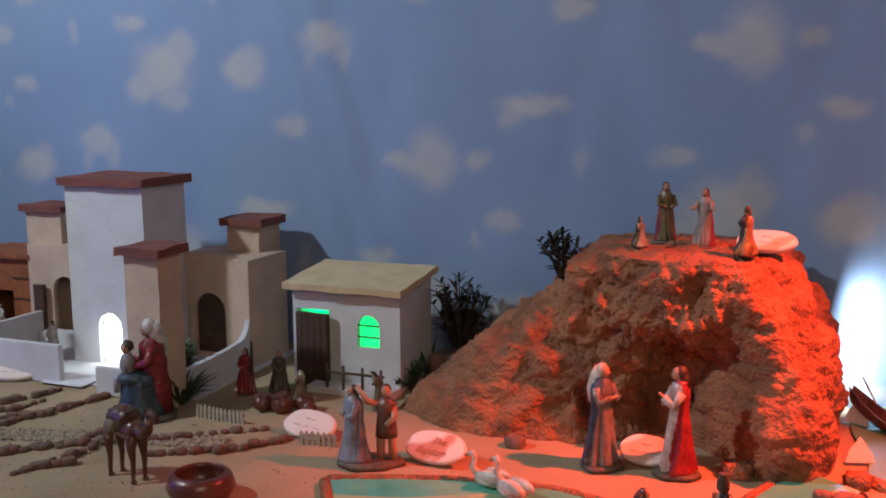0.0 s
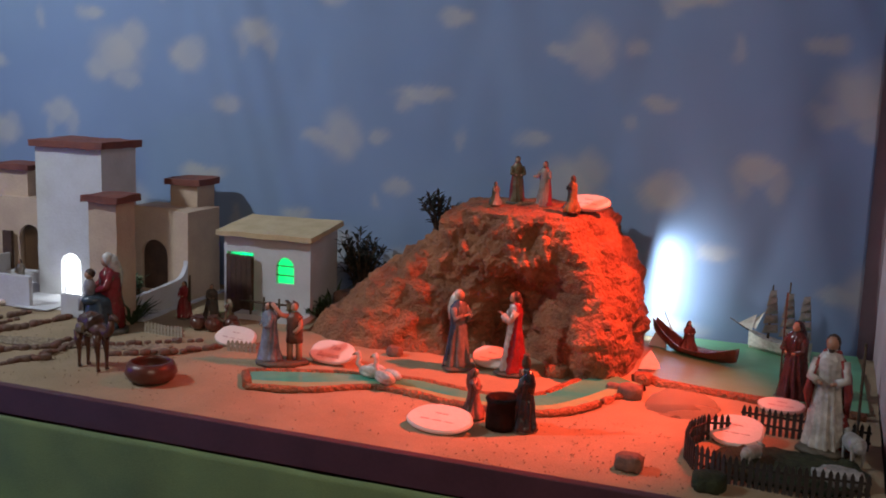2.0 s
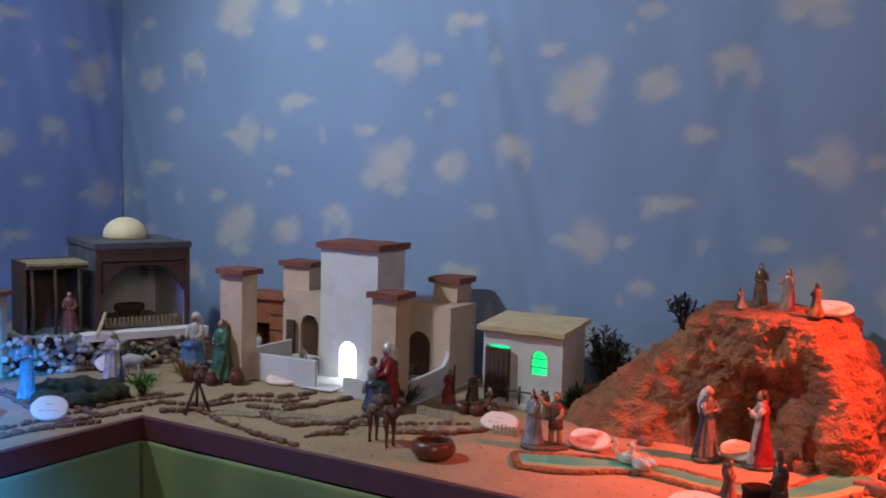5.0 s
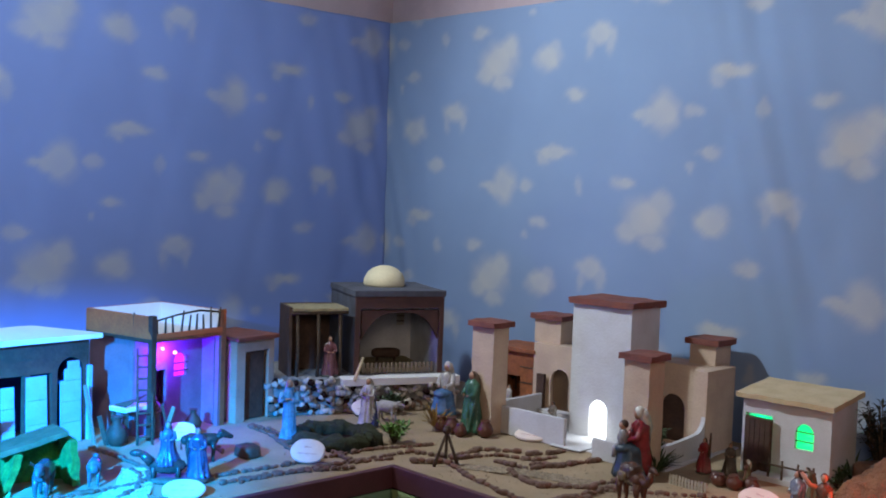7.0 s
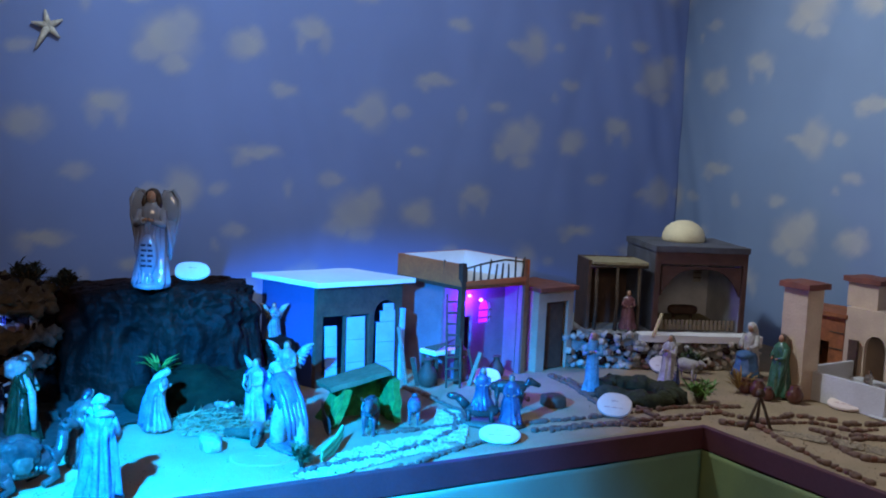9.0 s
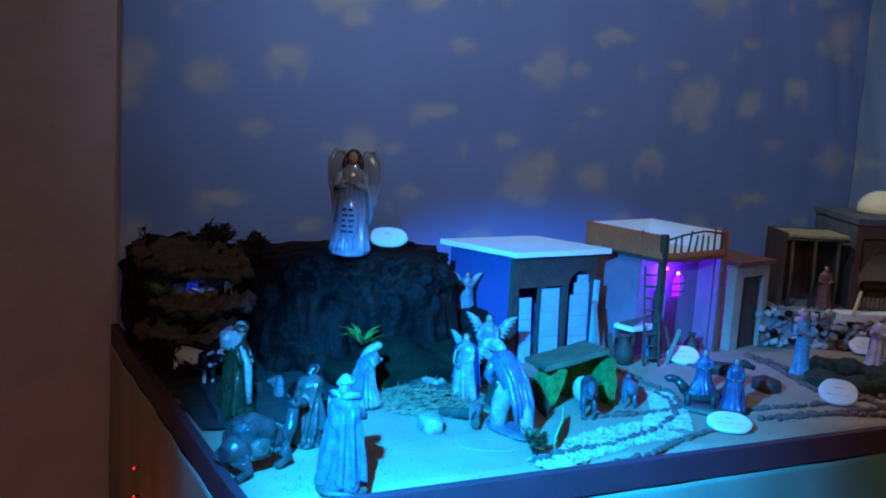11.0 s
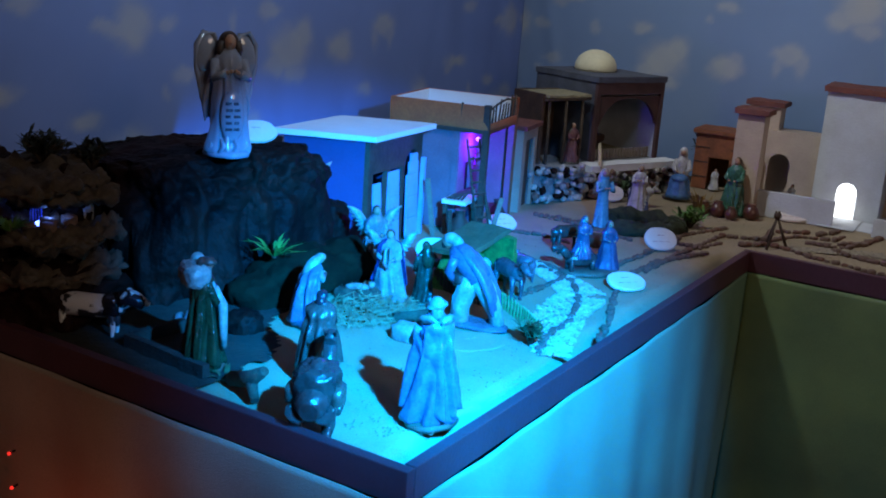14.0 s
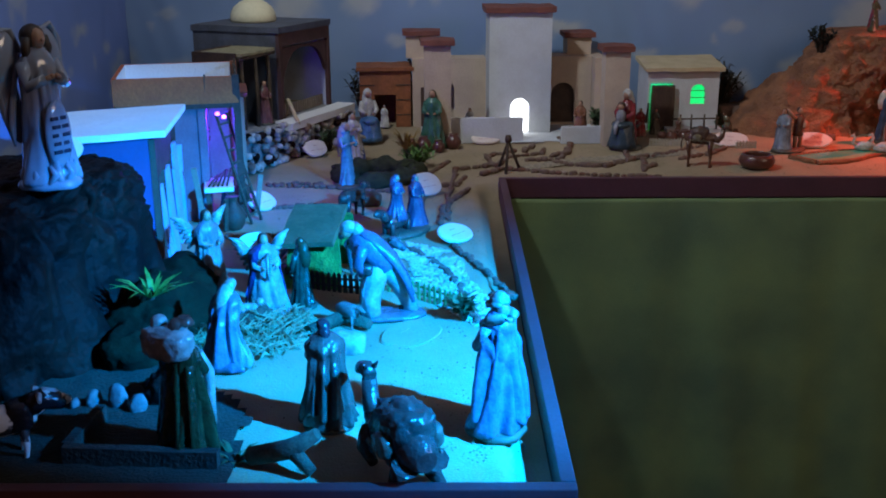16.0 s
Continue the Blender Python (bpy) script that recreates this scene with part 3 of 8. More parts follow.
for v, d in zip([v for ring in rings for v in ring], moves):
    v.co += d
    v.co.y = min(2.058, v.co.y)
bmesh.ops.remove_doubles(bm, verts=rings[-1], dist=0.001)
thing("hill", bm, ROCK, "rugged model hill of reddish earth with a hollow", "hill")

# ---- houses of the village ----
FRAMEBROWN = material("dark_red_brown_paint", (0.085, 0.036, 0.028), 0.75, var=0.3, scale=25, bump=0.4, fine=180)
SLATE = material("dark_slate_paint", (0.085, 0.09, 0.115), 0.85, var=0.25, scale=20, bump=0.3, fine=160, second=(0.06, 0.062, 0.075))
MAUVE = material("dull_mauve_paint", (0.20, 0.13, 0.17), 0.85, var=0.2, scale=18, bump=0.3, fine=160)
DULLCREAM = material("dull_cream_plaster", (0.36, 0.27, 0.20), 0.85, var=0.15, scale=18, bump=0.3, fine=160)
PARAPET = material("rust_orange_paint", (0.52, 0.12, 0.030), 0.8, var=0.3, scale=25, bump=0.4, fine=160, second=(0.42, 0.09, 0.025))
PALEWOOD = material("pale_brown_wood", (0.26, 0.20, 0.14), 0.8, var=0.3, scale=40)


def joined(bm):
    """One skin out of touching boxes: their shared inner faces go."""
    bmesh.ops.remove_doubles(bm, verts=bm.verts[:], dist=1e-5)
    seen = {}
    for f in bm.faces:
        seen.setdefault(tuple(round(c, 4) for c in f.calc_center_median()), []).append(f)
    bmesh.ops.delete(bm, geom=[f for g in seen.values() if len(g) > 1 for f in g], context="FACES_ONLY")
    return bm


def cap(bm, x0, y0, x1, y1, z, t=0.016, over=0.012):
    rough_block(bm, x0 - over, y0 - over, z, x1 + over, y1 + over, z + t, n=5, amp=0.0035, seed=x0 * 9)


# white palace with a tall gate tower and four capped corner towers
palace = thing("palace", None, None, "white and peach plaster model palace with brick-red caps", "house", m=pose(-1.27, 1.76, G, 0, 0, 2.5))


def turret(name_, x0, y0, x1, y1, z0, z1, mat, label=""):
    bm = bmesh.new()
    rough_block(bm, x0, y0, z0, x1, y1, z1, n=6, amp=0.0018, seed=x0 * 31)
    ob = part(name_, bm, mat, palace, label)
    bm = bmesh.new()
    cap(bm, x0, y0, x1, y1, z1)
    part("cap", bm, BRICKRED, ob, "brick-red painted flat roof cap")
    return ob


turret("corner_tower", -0.312, -0.232, -0.232, -0.165, 0, 0.309, CREAM)
turret("corner_tower", 0.232, -0.262, 0.306, -0.192, 0, 0.289, CREAM)
turret("rear_tower", -0.365, 0.125, -0.262, 0.20, 0.228, 0.302, CREAM)
turret("rear_tower", 0.178, 0.15, 0.260, 0.235, 0.0, 0.289, CREAM)
bm = bmesh.new()
wall_with_openings(bm, -0.10, 0.10, 0, 0.386, -0.035, -0.022, [(-0.030, 0.030, 0.0, 0.115, True)])
gate = part("gate_tower", joined(bm), WASH, palace, "tall white plaster gate tower")
for b_ in ((-0.10, -0.022, 0, -0.088, 0.11, 0.386), (0.088, -0.022, 0, 0.10, 0.11, 0.386), (-0.088, 0.098, 0, 0.088, 0.11, 0.386)):
    bm = bmesh.new(); box(bm, *b_)
    part("tower_side", bm, WASH, gate)
bm = bmesh.new(); cap(bm, -0.10, -0.035, 0.10, 0.11, 0.386, 0.018)
part("cap", bm, BRICKRED, gate, "brick-red painted flat roof cap")
bm = bmesh.new(); arch(bm, -0.034, 0.034, 0.0, 0.119, -0.012, -0.008)
part("lit_paper", bm, GLOW_WHITE, gate, "bright lit paper behind the doorway")
bm = bmesh.new(); box(bm, -0.045, -0.20, 0.0035, 0.06, -0.036, 0.006)
part("step", bm, WASH, gate, bevel=0.002)
bm = bmesh.new()
wall_with_openings(bm, -0.345, -0.10, 0, 0.228, 0.10, 0.112, [(-0.275, -0.205, 0.01, 0.155, True)])
wing = part("side_wing", joined(bm), CREAM, palace, "peach plaster wing with an arched opening")
for b_ in ((-0.345, 0.112, 0.216, -0.10, 0.2, 0.228), (-0.345, 0.112, 0, -0.333, 0.2, 0.216), (-0.333, 0.19, 0, -0.1, 0.2, 0.216)):
    bm = bmesh.new(); box(bm, *b_)
    part("wing_panel", bm, CREAM, wing)
bm = bmesh.new(); box(bm, -0.318, 0.082, 0.005, -0.288, 0.092, 0.135)
part("shutter", bm, BROWN, wing, "dark brown open shutter", bevel=0.001)
bm = bmesh.new()
wall_with_openings(bm, 0.10, 0.255, 0, 0.232, 0.10, 0.112, [(0.12, 0.20, 0.01, 0.145, True)])
wing = part("side_wing", joined(bm), CREAM, palace, "peach plaster wing with an arched opening")
for b_ in ((0.10, 0.112, 0.22, 0.255, 0.2, 0.232), (0.1, 0.19, 0, 0.24, 0.2, 0.22)):
    bm = bmesh.new(); box(bm, *b_)
    part("wing_panel", bm, CREAM, wing)
bm = bmesh.new(); box(bm, 0.115, 0.114, 0.005, 0.205, 0.12, 0.15)
part("shutter", bm, BROWN, wing, "dark brown open shutter", bevel=0.001)
# low courtyard walls; the side wall sweeps up towards the rear tower
for x0, y0, x1, y1, z1, lab in ((-0.24, -0.185, -0.005, -0.172, 0.08, ""), (0.11, -0.215, 0.235, -0.202, 0.055, ""), (-0.305, -0.17, -0.293, 0.10, 0.075, ""), (-0.29, 0.06, -0.11, 0.10, 0.03, "")):
    bm = bmesh.new(); box(bm, x0, y0, 0, x1, y1, z1)
    part("courtyard_wall", bm, WASH, palace, lab, bevel=0.0025)
bm = bmesh.new()
sweep = [(-0.195, 0.055), (-0.05, 0.062), (0.0, 0.066)] + [(0.0 + 0.045 * math.sin(a), 0.111 - 0.045 * math.cos(a)) for a in (0.3, 0.6, 0.9, 1.2, 1.5)]
for (ya, za), (yb, zb) in zip(sweep, sweep[1:]):
    vs = [bm.verts.new(p) for p in ((0.284, ya, 0), (0.284, yb, 0), (0.284, yb, zb), (0.284, ya, za), (0.296, ya, 0), (0.296, yb, 0), (0.296, yb, zb), (0.296, ya, za))]
    for q in ((0, 1, 2, 3), (7, 6, 5, 4), (2, 6, 7, 3), (0, 4, 5, 1)):
        bm.faces.new([vs[i] for i in q])
bmesh.ops.remove_doubles(bm, verts=bm.verts[:], dist=0.0001)
part("courtyard_wall", bm, WASH, palace, "white wall sweeping up to the tower")
bm = bmesh.new(); box(bm, 0.256, 0.046, 0, 0.297, 0.20, 0.232)
part("corner_block", bm, CREAM, palace, bevel=0.002)
bm = bmesh.new(); box(bm, -0.32, -0.172, -0.006, 0.31, 0.215, 0.003)
part("floor_slab", bm, WASH, palace, "white plaster courtyard floor", bevel=0.001)
lamp("gate_lamp", "POINT", pose(-1.267, 1.715, G + 0.05), 0.08, (0.92, 0.96, 1.0), 0.015)

# white cottage with green light inside
cottage = thing("cottage", None, None, "white plaster cottage with a buff sloping roof and green light", "house", m=pose(-0.738, 1.80, G, 0, 0, 2.0))
bm = bmesh.new()
wall_with_openings(bm, -0.108, 0.128, 0, 0.196, -0.012, 0, [(-0.100, -0.026, 0, 0.152, False), (0.036, 0.084, 0.083, 0.148, True)])
part("front_wall", joined(bm), WASH, cottage)
for b_ in ((-0.108, 0, 0, -0.096, 0.14, 0.20), (0.116, 0, 0, 0.128, 0.14, 0.20), (-0.096, 0.128, 0, 0.116, 0.14, 0.208)):
    bm = bmesh.new(); box(bm, *b_)
    part("side_wall", bm, WASH, cottage)
bm = bmesh.new()
rough_block(bm, -0.120, -0.032, 0, 0.140, 0.15, 0.013, n=16, amp=0.0022, seed=5)
bmesh.ops.transform(bm, matrix=pose(0, 0, 0.196, 6, 0, 0), verts=bm.verts[:])
part("roof", bm, BUFF, cottage, "buff plaster sloping roof")
bm = bmesh.new(); box(bm, -0.004, -0.004, 0, 0.072, 0.004, 0.146)
leaf = part("door", bm, BROWN, cottage, "dark brown plank door left ajar", m=pose(-0.092, -0.018, 0.001, 0, 0, -6))
for k in range(5):
    bm = bmesh.new(); box(bm, -0.003 + 0.015 * k, -0.006, 0.004, 0.0105 + 0.015 * k, -0.0042, 0.142)
    part("plank", bm, BROWN, leaf)
win = new("window", None)
win.parent = cottage
bm = bmesh.new(); arch(bm, 0.034, 0.086, 0.081, 0.150, 0.004, 0.006)
part("lit_paper", bm, GLOW_GREEN, win, "glowing green paper pane")
for z_ in (0.103, 0.126):
    bm = bmesh.new(); box(bm, 0.036, -0.011, z_, 0.084, -0.007, z_ + 0.0025)
    part("bar", bm, BROWN, win)
bm = bmesh.new(); rough_block(bm, -0.05, -0.065, -0.004, 0.13, -0.013, 0.012, n=4, amp=0.002, seed=2)
part("terrace", bm, WASH, cottage, "white plaster terrace slab")
lamp("cottage_lamp", "POINT", pose(-0.80, 1.87, G + 0.15), 0.35, (0.0, 1.0, 0.25), 0.012)

# blue-walled house with boarded front, roofed with a white board
bluehouse = thing("blue_house", None, None, "deep blue model house with white board roof and dark front", "house", m=pose(-2.215, 0.440, G, 0, 0, 6.4))
for b_ in ((-0.05, -0.135, 0, 0.125, -0.125, 0.272), (-0.05, 0.125, 0, 0.125, 0.135, 0.272), (-0.06, -0.135, 0, -0.05, 0.135, 0.272)):
    bm = bmesh.new(); box(bm, *b_)
    part("wall", bm, DEEPBLUE, bluehouse, "deep blue painted wall", bevel=0.001)
bm = bmesh.new()
wall_with_openings(bm, -0.135, 0.135, 0, 0.272, -0.137, -0.126, [(-0.115, -0.045, 0.0, 0.19, False), (-0.03, 0.03, 0.0, 0.19, False), (0.045, 0.12, 0.0, 0.225, True)])
bmesh.ops.transform(bm, matrix=pose(0, 0, 0, 0, 0, 90), verts=bm.verts[:])
part("facade", joined(bm), BROWN, bluehouse, "dark brown cut-out front")
bm = bmesh.new(); rough_block(bm, -0.075, -0.155, 0.272, 0.16, 0.155, 0.285, n=6, amp=0.0012, seed=8)
part("roof", bm, WHITE, bluehouse, "flat white board roof")
for y_, w_, h_, lean, peak in ((-0.088, 0.034, 0.165, 4, 0.0), (-0.012, 0.056, 0.185, 3, 0.0), (0.083, 0.058, 0.165, 2, 0.05)):
    bm = bmesh.new()
    for k in range(3):
        box(bm, 0.0, -w_ / 2, h_ * k / 3 + 0.0006, 0.006, w_ / 2, h_ * (k + 1) / 3 - 0.0006)
    if peak:
        box(bm, 0.0, -w_ / 2 + 0.012, h_ + 0.0006, 0.006, w_ / 2, h_ + peak * 0.6)
        box(bm, 0.0, -w_ / 2 + 0.022, h_ + peak * 0.6, 0.006, w_ / 2 - 0.004, h_ + peak)
    part("front_board", bm, BOARDBLUE, bluehouse, "pale blue plank board leaning in the opening", m=pose(0.142, y_, 0.0, 0, -lean, 0))
bm = bmesh.new(); rough_block(bm, 0.138, 0.128, 0, 0.148, 0.137, 0.20, n=3, amp=0.001, seed=6)
part("corner_post", bm, BOARDBLUE, bluehouse, "thin pale blue post")

for ob_ in bluehouse.children:
    if not ob_.name.startswith("front_board"):
        for v in ob_.data.vertices:
            v.co.y += 0.30 * (v.co.x - 0.13)

# workshop with a parapet roof and violet light
shop = thing("workshop", None, None, "model workshop with brick-red parapet roof and violet light", "house", m=pose(-2.135, 0.811, G, 0, 0, 12))
for b_ in ((-0.13, -0.125, 0, -0.12, 0.125, 0.262), (-0.12, -0.125, 0, 0.06, -0.117, 0.262), (-0.12, 0.117, 0, 0.11, 0.125, 0.262)):
    bm = bmesh.new(); box(bm, *b_)
    part("wall", bm, MAUVE, shop, "dull mauve painted wall")
bm = bmesh.new()
wall_with_openings(bm, -0.117, 0.117, 0, 0.262, -0.06, -0.05, [(0.012, 0.058, 0.145, 0.212, True), (-0.062, -0.015, 0, 0.17, False)])
bmesh.ops.transform(bm, matrix=pose(0, 0, 0, 0, 0, 90), verts=bm.verts[:])
part("inner_wall", joined(bm), MAUVE, shop, "dull mauve painted wall")
bm = bmesh.new(); arch(bm, 0.008, 0.062, 0.142, 0.216, -0.046, -0.043)
bmesh.ops.transform(bm, matrix=pose(0, 0, 0, 0, 0, 90), verts=bm.verts[:])
w = part("window", bm, GLOW_VIOLET, shop, "glowing violet window paper")
for z_ in (0.160, 0.182):
    bm = bmesh.new(); box(bm, 0.061, 0.010, z_, 0.064, 0.060, z_ + 0.003)
    part("bar", bm, BROWN, w)
bm = bmesh.new(); box(bm, -0.138, -0.134, 0.262, 0.138, 0.134, 0.272)
part("roof", bm, BROWN, shop)
for b_ in ((-0.138, -0.134, 0.138, -0.124), (-0.138, 0.124, 0.138, 0.134), (-0.138, -0.124, -0.128, 0.124)):
    bm = bmesh.new(); box(bm, b_[0], b_[1], 0.272, b_[2], b_[3], 0.333, 1)
    par = part("parapet", bm, [PARAPET, WHITE], shop, "rust-red outside, whitewashed inside", bevel=0.001)
    for p in par.data.polygons:
        c = p.center
        p.material_index = 1 if (abs(c.x) < 0.1285 and abs(c.y) < 0.1245) else 0
bm = bmesh.new(); box(bm, 0.128, -0.124, 0.262, 0.138, 0.124, 0.285)
part("parapet", bm, PARAPET, shop)
bm = bmesh.new(); box(bm, -0.127, -0.123, 0.2725, 0.127, 0.123, 0.275)
part("roof_floor", bm, WHITE, shop)
for x_, y_, mat_, h_ in ((0.13, -0.126, BROWN, 0.335), (0.128, 0.118, MAUVE, 0.262), (0.05, -0.121, MAUVE, 0.262), (0.13, 0.126, RUST, 0.335)):
    bm = bmesh.new(); rough_block(bm, x_ - 0.008, y_ - 0.008, 0, x_ + 0.008, y_ + 0.008, h_, n=3, amp=0.001, seed=y_)
    part("post", bm, mat_, shop)
r_ = random.Random(4)
rail = [(0.13, -0.11 + 0.22 * k / 8) for k in range(9)] + [(0.13 - 0.07 * k / 2, -0.13) for k in range(1, 3)]
for x_, y_ in rail:
    bm = bmesh.new()
    tube(bm, [(x_, y_, 0.275), (x_ + 0.003, y_ + r_.uniform(-0.008, 0.008), 0.335 + r_.uniform(-0.012, 0.012))], [0.0034, 0.0024], seg=6)
    part("twig_baluster", bm, TWIG, shop, "rough twig of the roof railing")
bm = bmesh.new()
tube(bm, [(0.13, -0.13, 0.318), (0.131, -0.04, 0.332), (0.13, 0.04, 0.338), (0.13, 0.118, 0.328)], [0.003] * 4, seg=6)
part("twig_rail", bm, TWIG, shop)
for x_, y_, z_ in ((0.085, -0.052, 0.235), (0.10, -0.02, 0.222)):
    bm = bmesh.new(); ball(bm, (x_, y_, z_), 0.005)
    part("bulb", bm, GLOW_PINK, shop, "tiny lit violet bulb")
lamp("workshop_lamp", "POINT", shop.matrix_basis @ pose(0.095, -0.04, 0.225), 4.2, (0.10, 0.008, 1.0), 0.01)

# flat-roofed shed beside the workshop
shed = thing("shed", None, None, "cream plaster shed with brick-red roof and dark doorway", "house", m=pose(-2.08, 1.06, G, 0, 0, 12))
bm = bmesh.new()
wall_with_openings(bm, -0.065, 0.09, 0, 0.238, -0.045, -0.035, [(-0.03, 0.068, 0, 0.205, False)])
bmesh.ops.transform(bm, matrix=pose(0, 0, 0, 0, 0, 90), verts=bm.verts[:])
part("front_wall", joined(bm), DULLCREAM, shed)
for b_ in ((-0.12, -0.065, 0, 0.035, -0.057, 0.238), (-0.12, 0.082, 0, 0.035, 0.09, 0.238), (-0.12, -0.057, 0, -0.112, 0.082, 0.238)):
    bm = bmesh.new(); box(bm, *b_)
    part("side_wall", bm, DULLCREAM, shed)
bm = bmesh.new(); rough_block(bm, -0.13, -0.07, 0.238, 0.056, 0.10, 0.25, n=4, amp=0.002)
part("roof", bm, BRICKRED, shed)
bm = bmesh.new(); box(bm, 0.024, -0.028, 0.001, 0.031, 0.062, 0.202)
part("door", bm, BROWN, shed, "dark brown plank door", bevel=0.001)

# domed house on a rubble platform
domed = thing("domed_house", None, None, "grey-washed domed model house with a brick-red arch", "house", m=pose(-2.07, 1.611, G + 0.105, 0, 0, 67))
bm = bmesh.new()
wall_with_openings(bm, -0.148, 0.148, 0, 0.25, -0.15, -0.138, [(-0.132, 0.134, 0.0, 0.212, False)])
part("front_wall", joined(bm), FRAMEBROWN, domed, "thin dark red-brown front frame")
bm = bmesh.new()
edge_ = [(-0.126 + 0.256 * k / 24, 0.198 - 0.085 * abs(-1 + 2 * k / 24) ** 3.2) for k in range(25)]
cut = [[bm.verts.new(p) for p in ((x_, -0.146, z_), (x_, -0.134, z_), (x_, -0.134, 0.2055), (x_, -0.146, 0.2055))] for x_, z_ in edge_]
for a, b in zip(cut, cut[1:]):
    for k in range(4):
        bm.faces.new((a[k], a[(k + 1) % 4], b[(k + 1) % 4], b[k]))
bm.faces.new(cut[0][::-1]); bm.faces.new(cut[-1])
part("arch", bm, FRAMEBROWN, domed)
bm = bmesh.new()
box(bm, -0.148, -0.138, 0, -0.138, 0.15, 0.25)
part("side_wall", bm, SLATE, domed, "dark slate-blue painted side")
bm = bmesh.new(); box(bm, 0.138, -0.138, 0, 0.148, 0.15, 0.25)
part("side_wall", bm, PALEBLUE, domed)
bm = bmesh.new()
wall_with_openings(bm, -0.138, 0.138, 0, 0.25, 0.14, 0.15, [(0.085, 0.113, 0.12, 0.165, False)])
back = part("rear_wall", bm, PALEBLUE, domed, "blue-grey washed rear wall with barred window")
bm = bmesh.new(); box(bm, 0.080, 0.143, 0.115, 0.118, 0.147, 0.17)
part("window_paper", bm, SAIL, back, "pale paper behind the window")
for z_ in (0.132, 0.15):
    bm = bmesh.new(); box(bm, 0.085, 0.1385, z_, 0.113, 0.1415, z_ + 0.003)
    part("bar", bm, BROWN, back)
bm = bmesh.new(); rough_block(bm, -0.152, -0.154, 0.25, 0.152, 0.154, 0.268, n=5, amp=0.002)
part("roof", bm, SLATE, domed, "dark grey flat roof")
bm = bmesh.new()
lathe(bm, [(0.267, 0.066), (0.274, 0.070), (0.292, 0.068), (0.310, 0.059), (0.325, 0.042), (0.334, 0.021), (0.336, 0.004)], seg=28, centre=(0.0, 0.03))
part("dome", bm, material("cream_dome_paint", (0.66, 0.58, 0.38), 0.8, var=0.12, scale=20), domed, "pale cream plaster dome")
for k in range(18):
    bm = bmesh.new(); box(bm, -0.115 + 0.0135 * k, -0.131, 0.003, -0.107 + 0.0135 * k, -0.128, 0.036)
    part("picket", bm, PALEWOOD, domed, "pale wooden picket across the opening")
bm = bmesh.new(); box(bm, -0.118, -0.128, 0.016, 0.126, -0.126, 0.021)
part("picket_rail", bm, PALEWOOD, domed)
bm = bmesh.new(); rough_block(bm, -0.11, -0.10, 0, 0.11, 0.12, 0.014, n=3, amp=0.002)
part("inner_floor", bm, STRAW, domed)
cradle = thing("cradle", None, None, "small dark wooden trough in the domed house", "trough", m=domed.matrix_basis @ pose(0.01, 0.02, 0.014))
bm = bmesh.new(); lump(bm, (0, 0, 0.03), (0.05, 0.02, 0.016), amp=0.03, sub=3)
part("bowl", bm, BROWN, cradle)
for x_ in (-0.03, 0.03):
    bm = bmesh.new(); tube(bm, [(x_, 0, 0), (x_, 0, 0.028)], [0.004, 0.004])
    part("leg", bm, BROWN, cradle)

# twig lean-to in front of a dark box
lean = thing("lean_to", None, None, "twig lean-to with a reed roof over dark panels", "shelter", m=pose(-2.12, 1.355, G + 0.10, 0, 0, 67))
bm = bmesh.new(); box(bm, -0.10, 0.05, 0, 0.075, 0.06, 0.22)
part("panel", bm, BROWN, lean, "dark brown back panel")
bm = bmesh.new(); box(bm, -0.10, -0.08, 0, -0.09, 0.05, 0.22)
part("panel", bm, BROWN, lean, "dark brown side panel")
bm = bmesh.new(); rough_block(bm, -0.09, -0.095, 0.210, 0.085, 0.055, 0.218, n=5, amp=0.003)
part("roof", bm, STRAW, lean, "thin reed mat roof")
for x_, y_ in ((-0.075, -0.085), (-0.01, -0.088), (0.06, -0.085)):
    bm = bmesh.new(); tube(bm, [(x_, y_, 0), (x_ + 0.004, y_, 0.09), (x_ - 0.002, y_, 0.212)], [0.006, 0.005, 0.005])
    part("post", bm, TWIG, lean)
bm = bmesh.new(); tube(bm, [(-0.095, -0.088, 0.203), (0.085, -0.09, 0.205)], [0.005, 0.005])
part("beam", bm, TWIG, lean)
bm = bmesh.new(); box(bm, 0.062, -0.075, 0, 0.072, 0.05, 0.205)
part("side_panel", bm, SLATE, lean, "dark blue side panel")
bm = bmesh.new(); tube(bm, [(0.09, -0.16, 0.0), (0.135, -0.10, 0.062)], [0.006, 0.005])
part("prop", bm, BUFF, lean, "pale leaning stick")

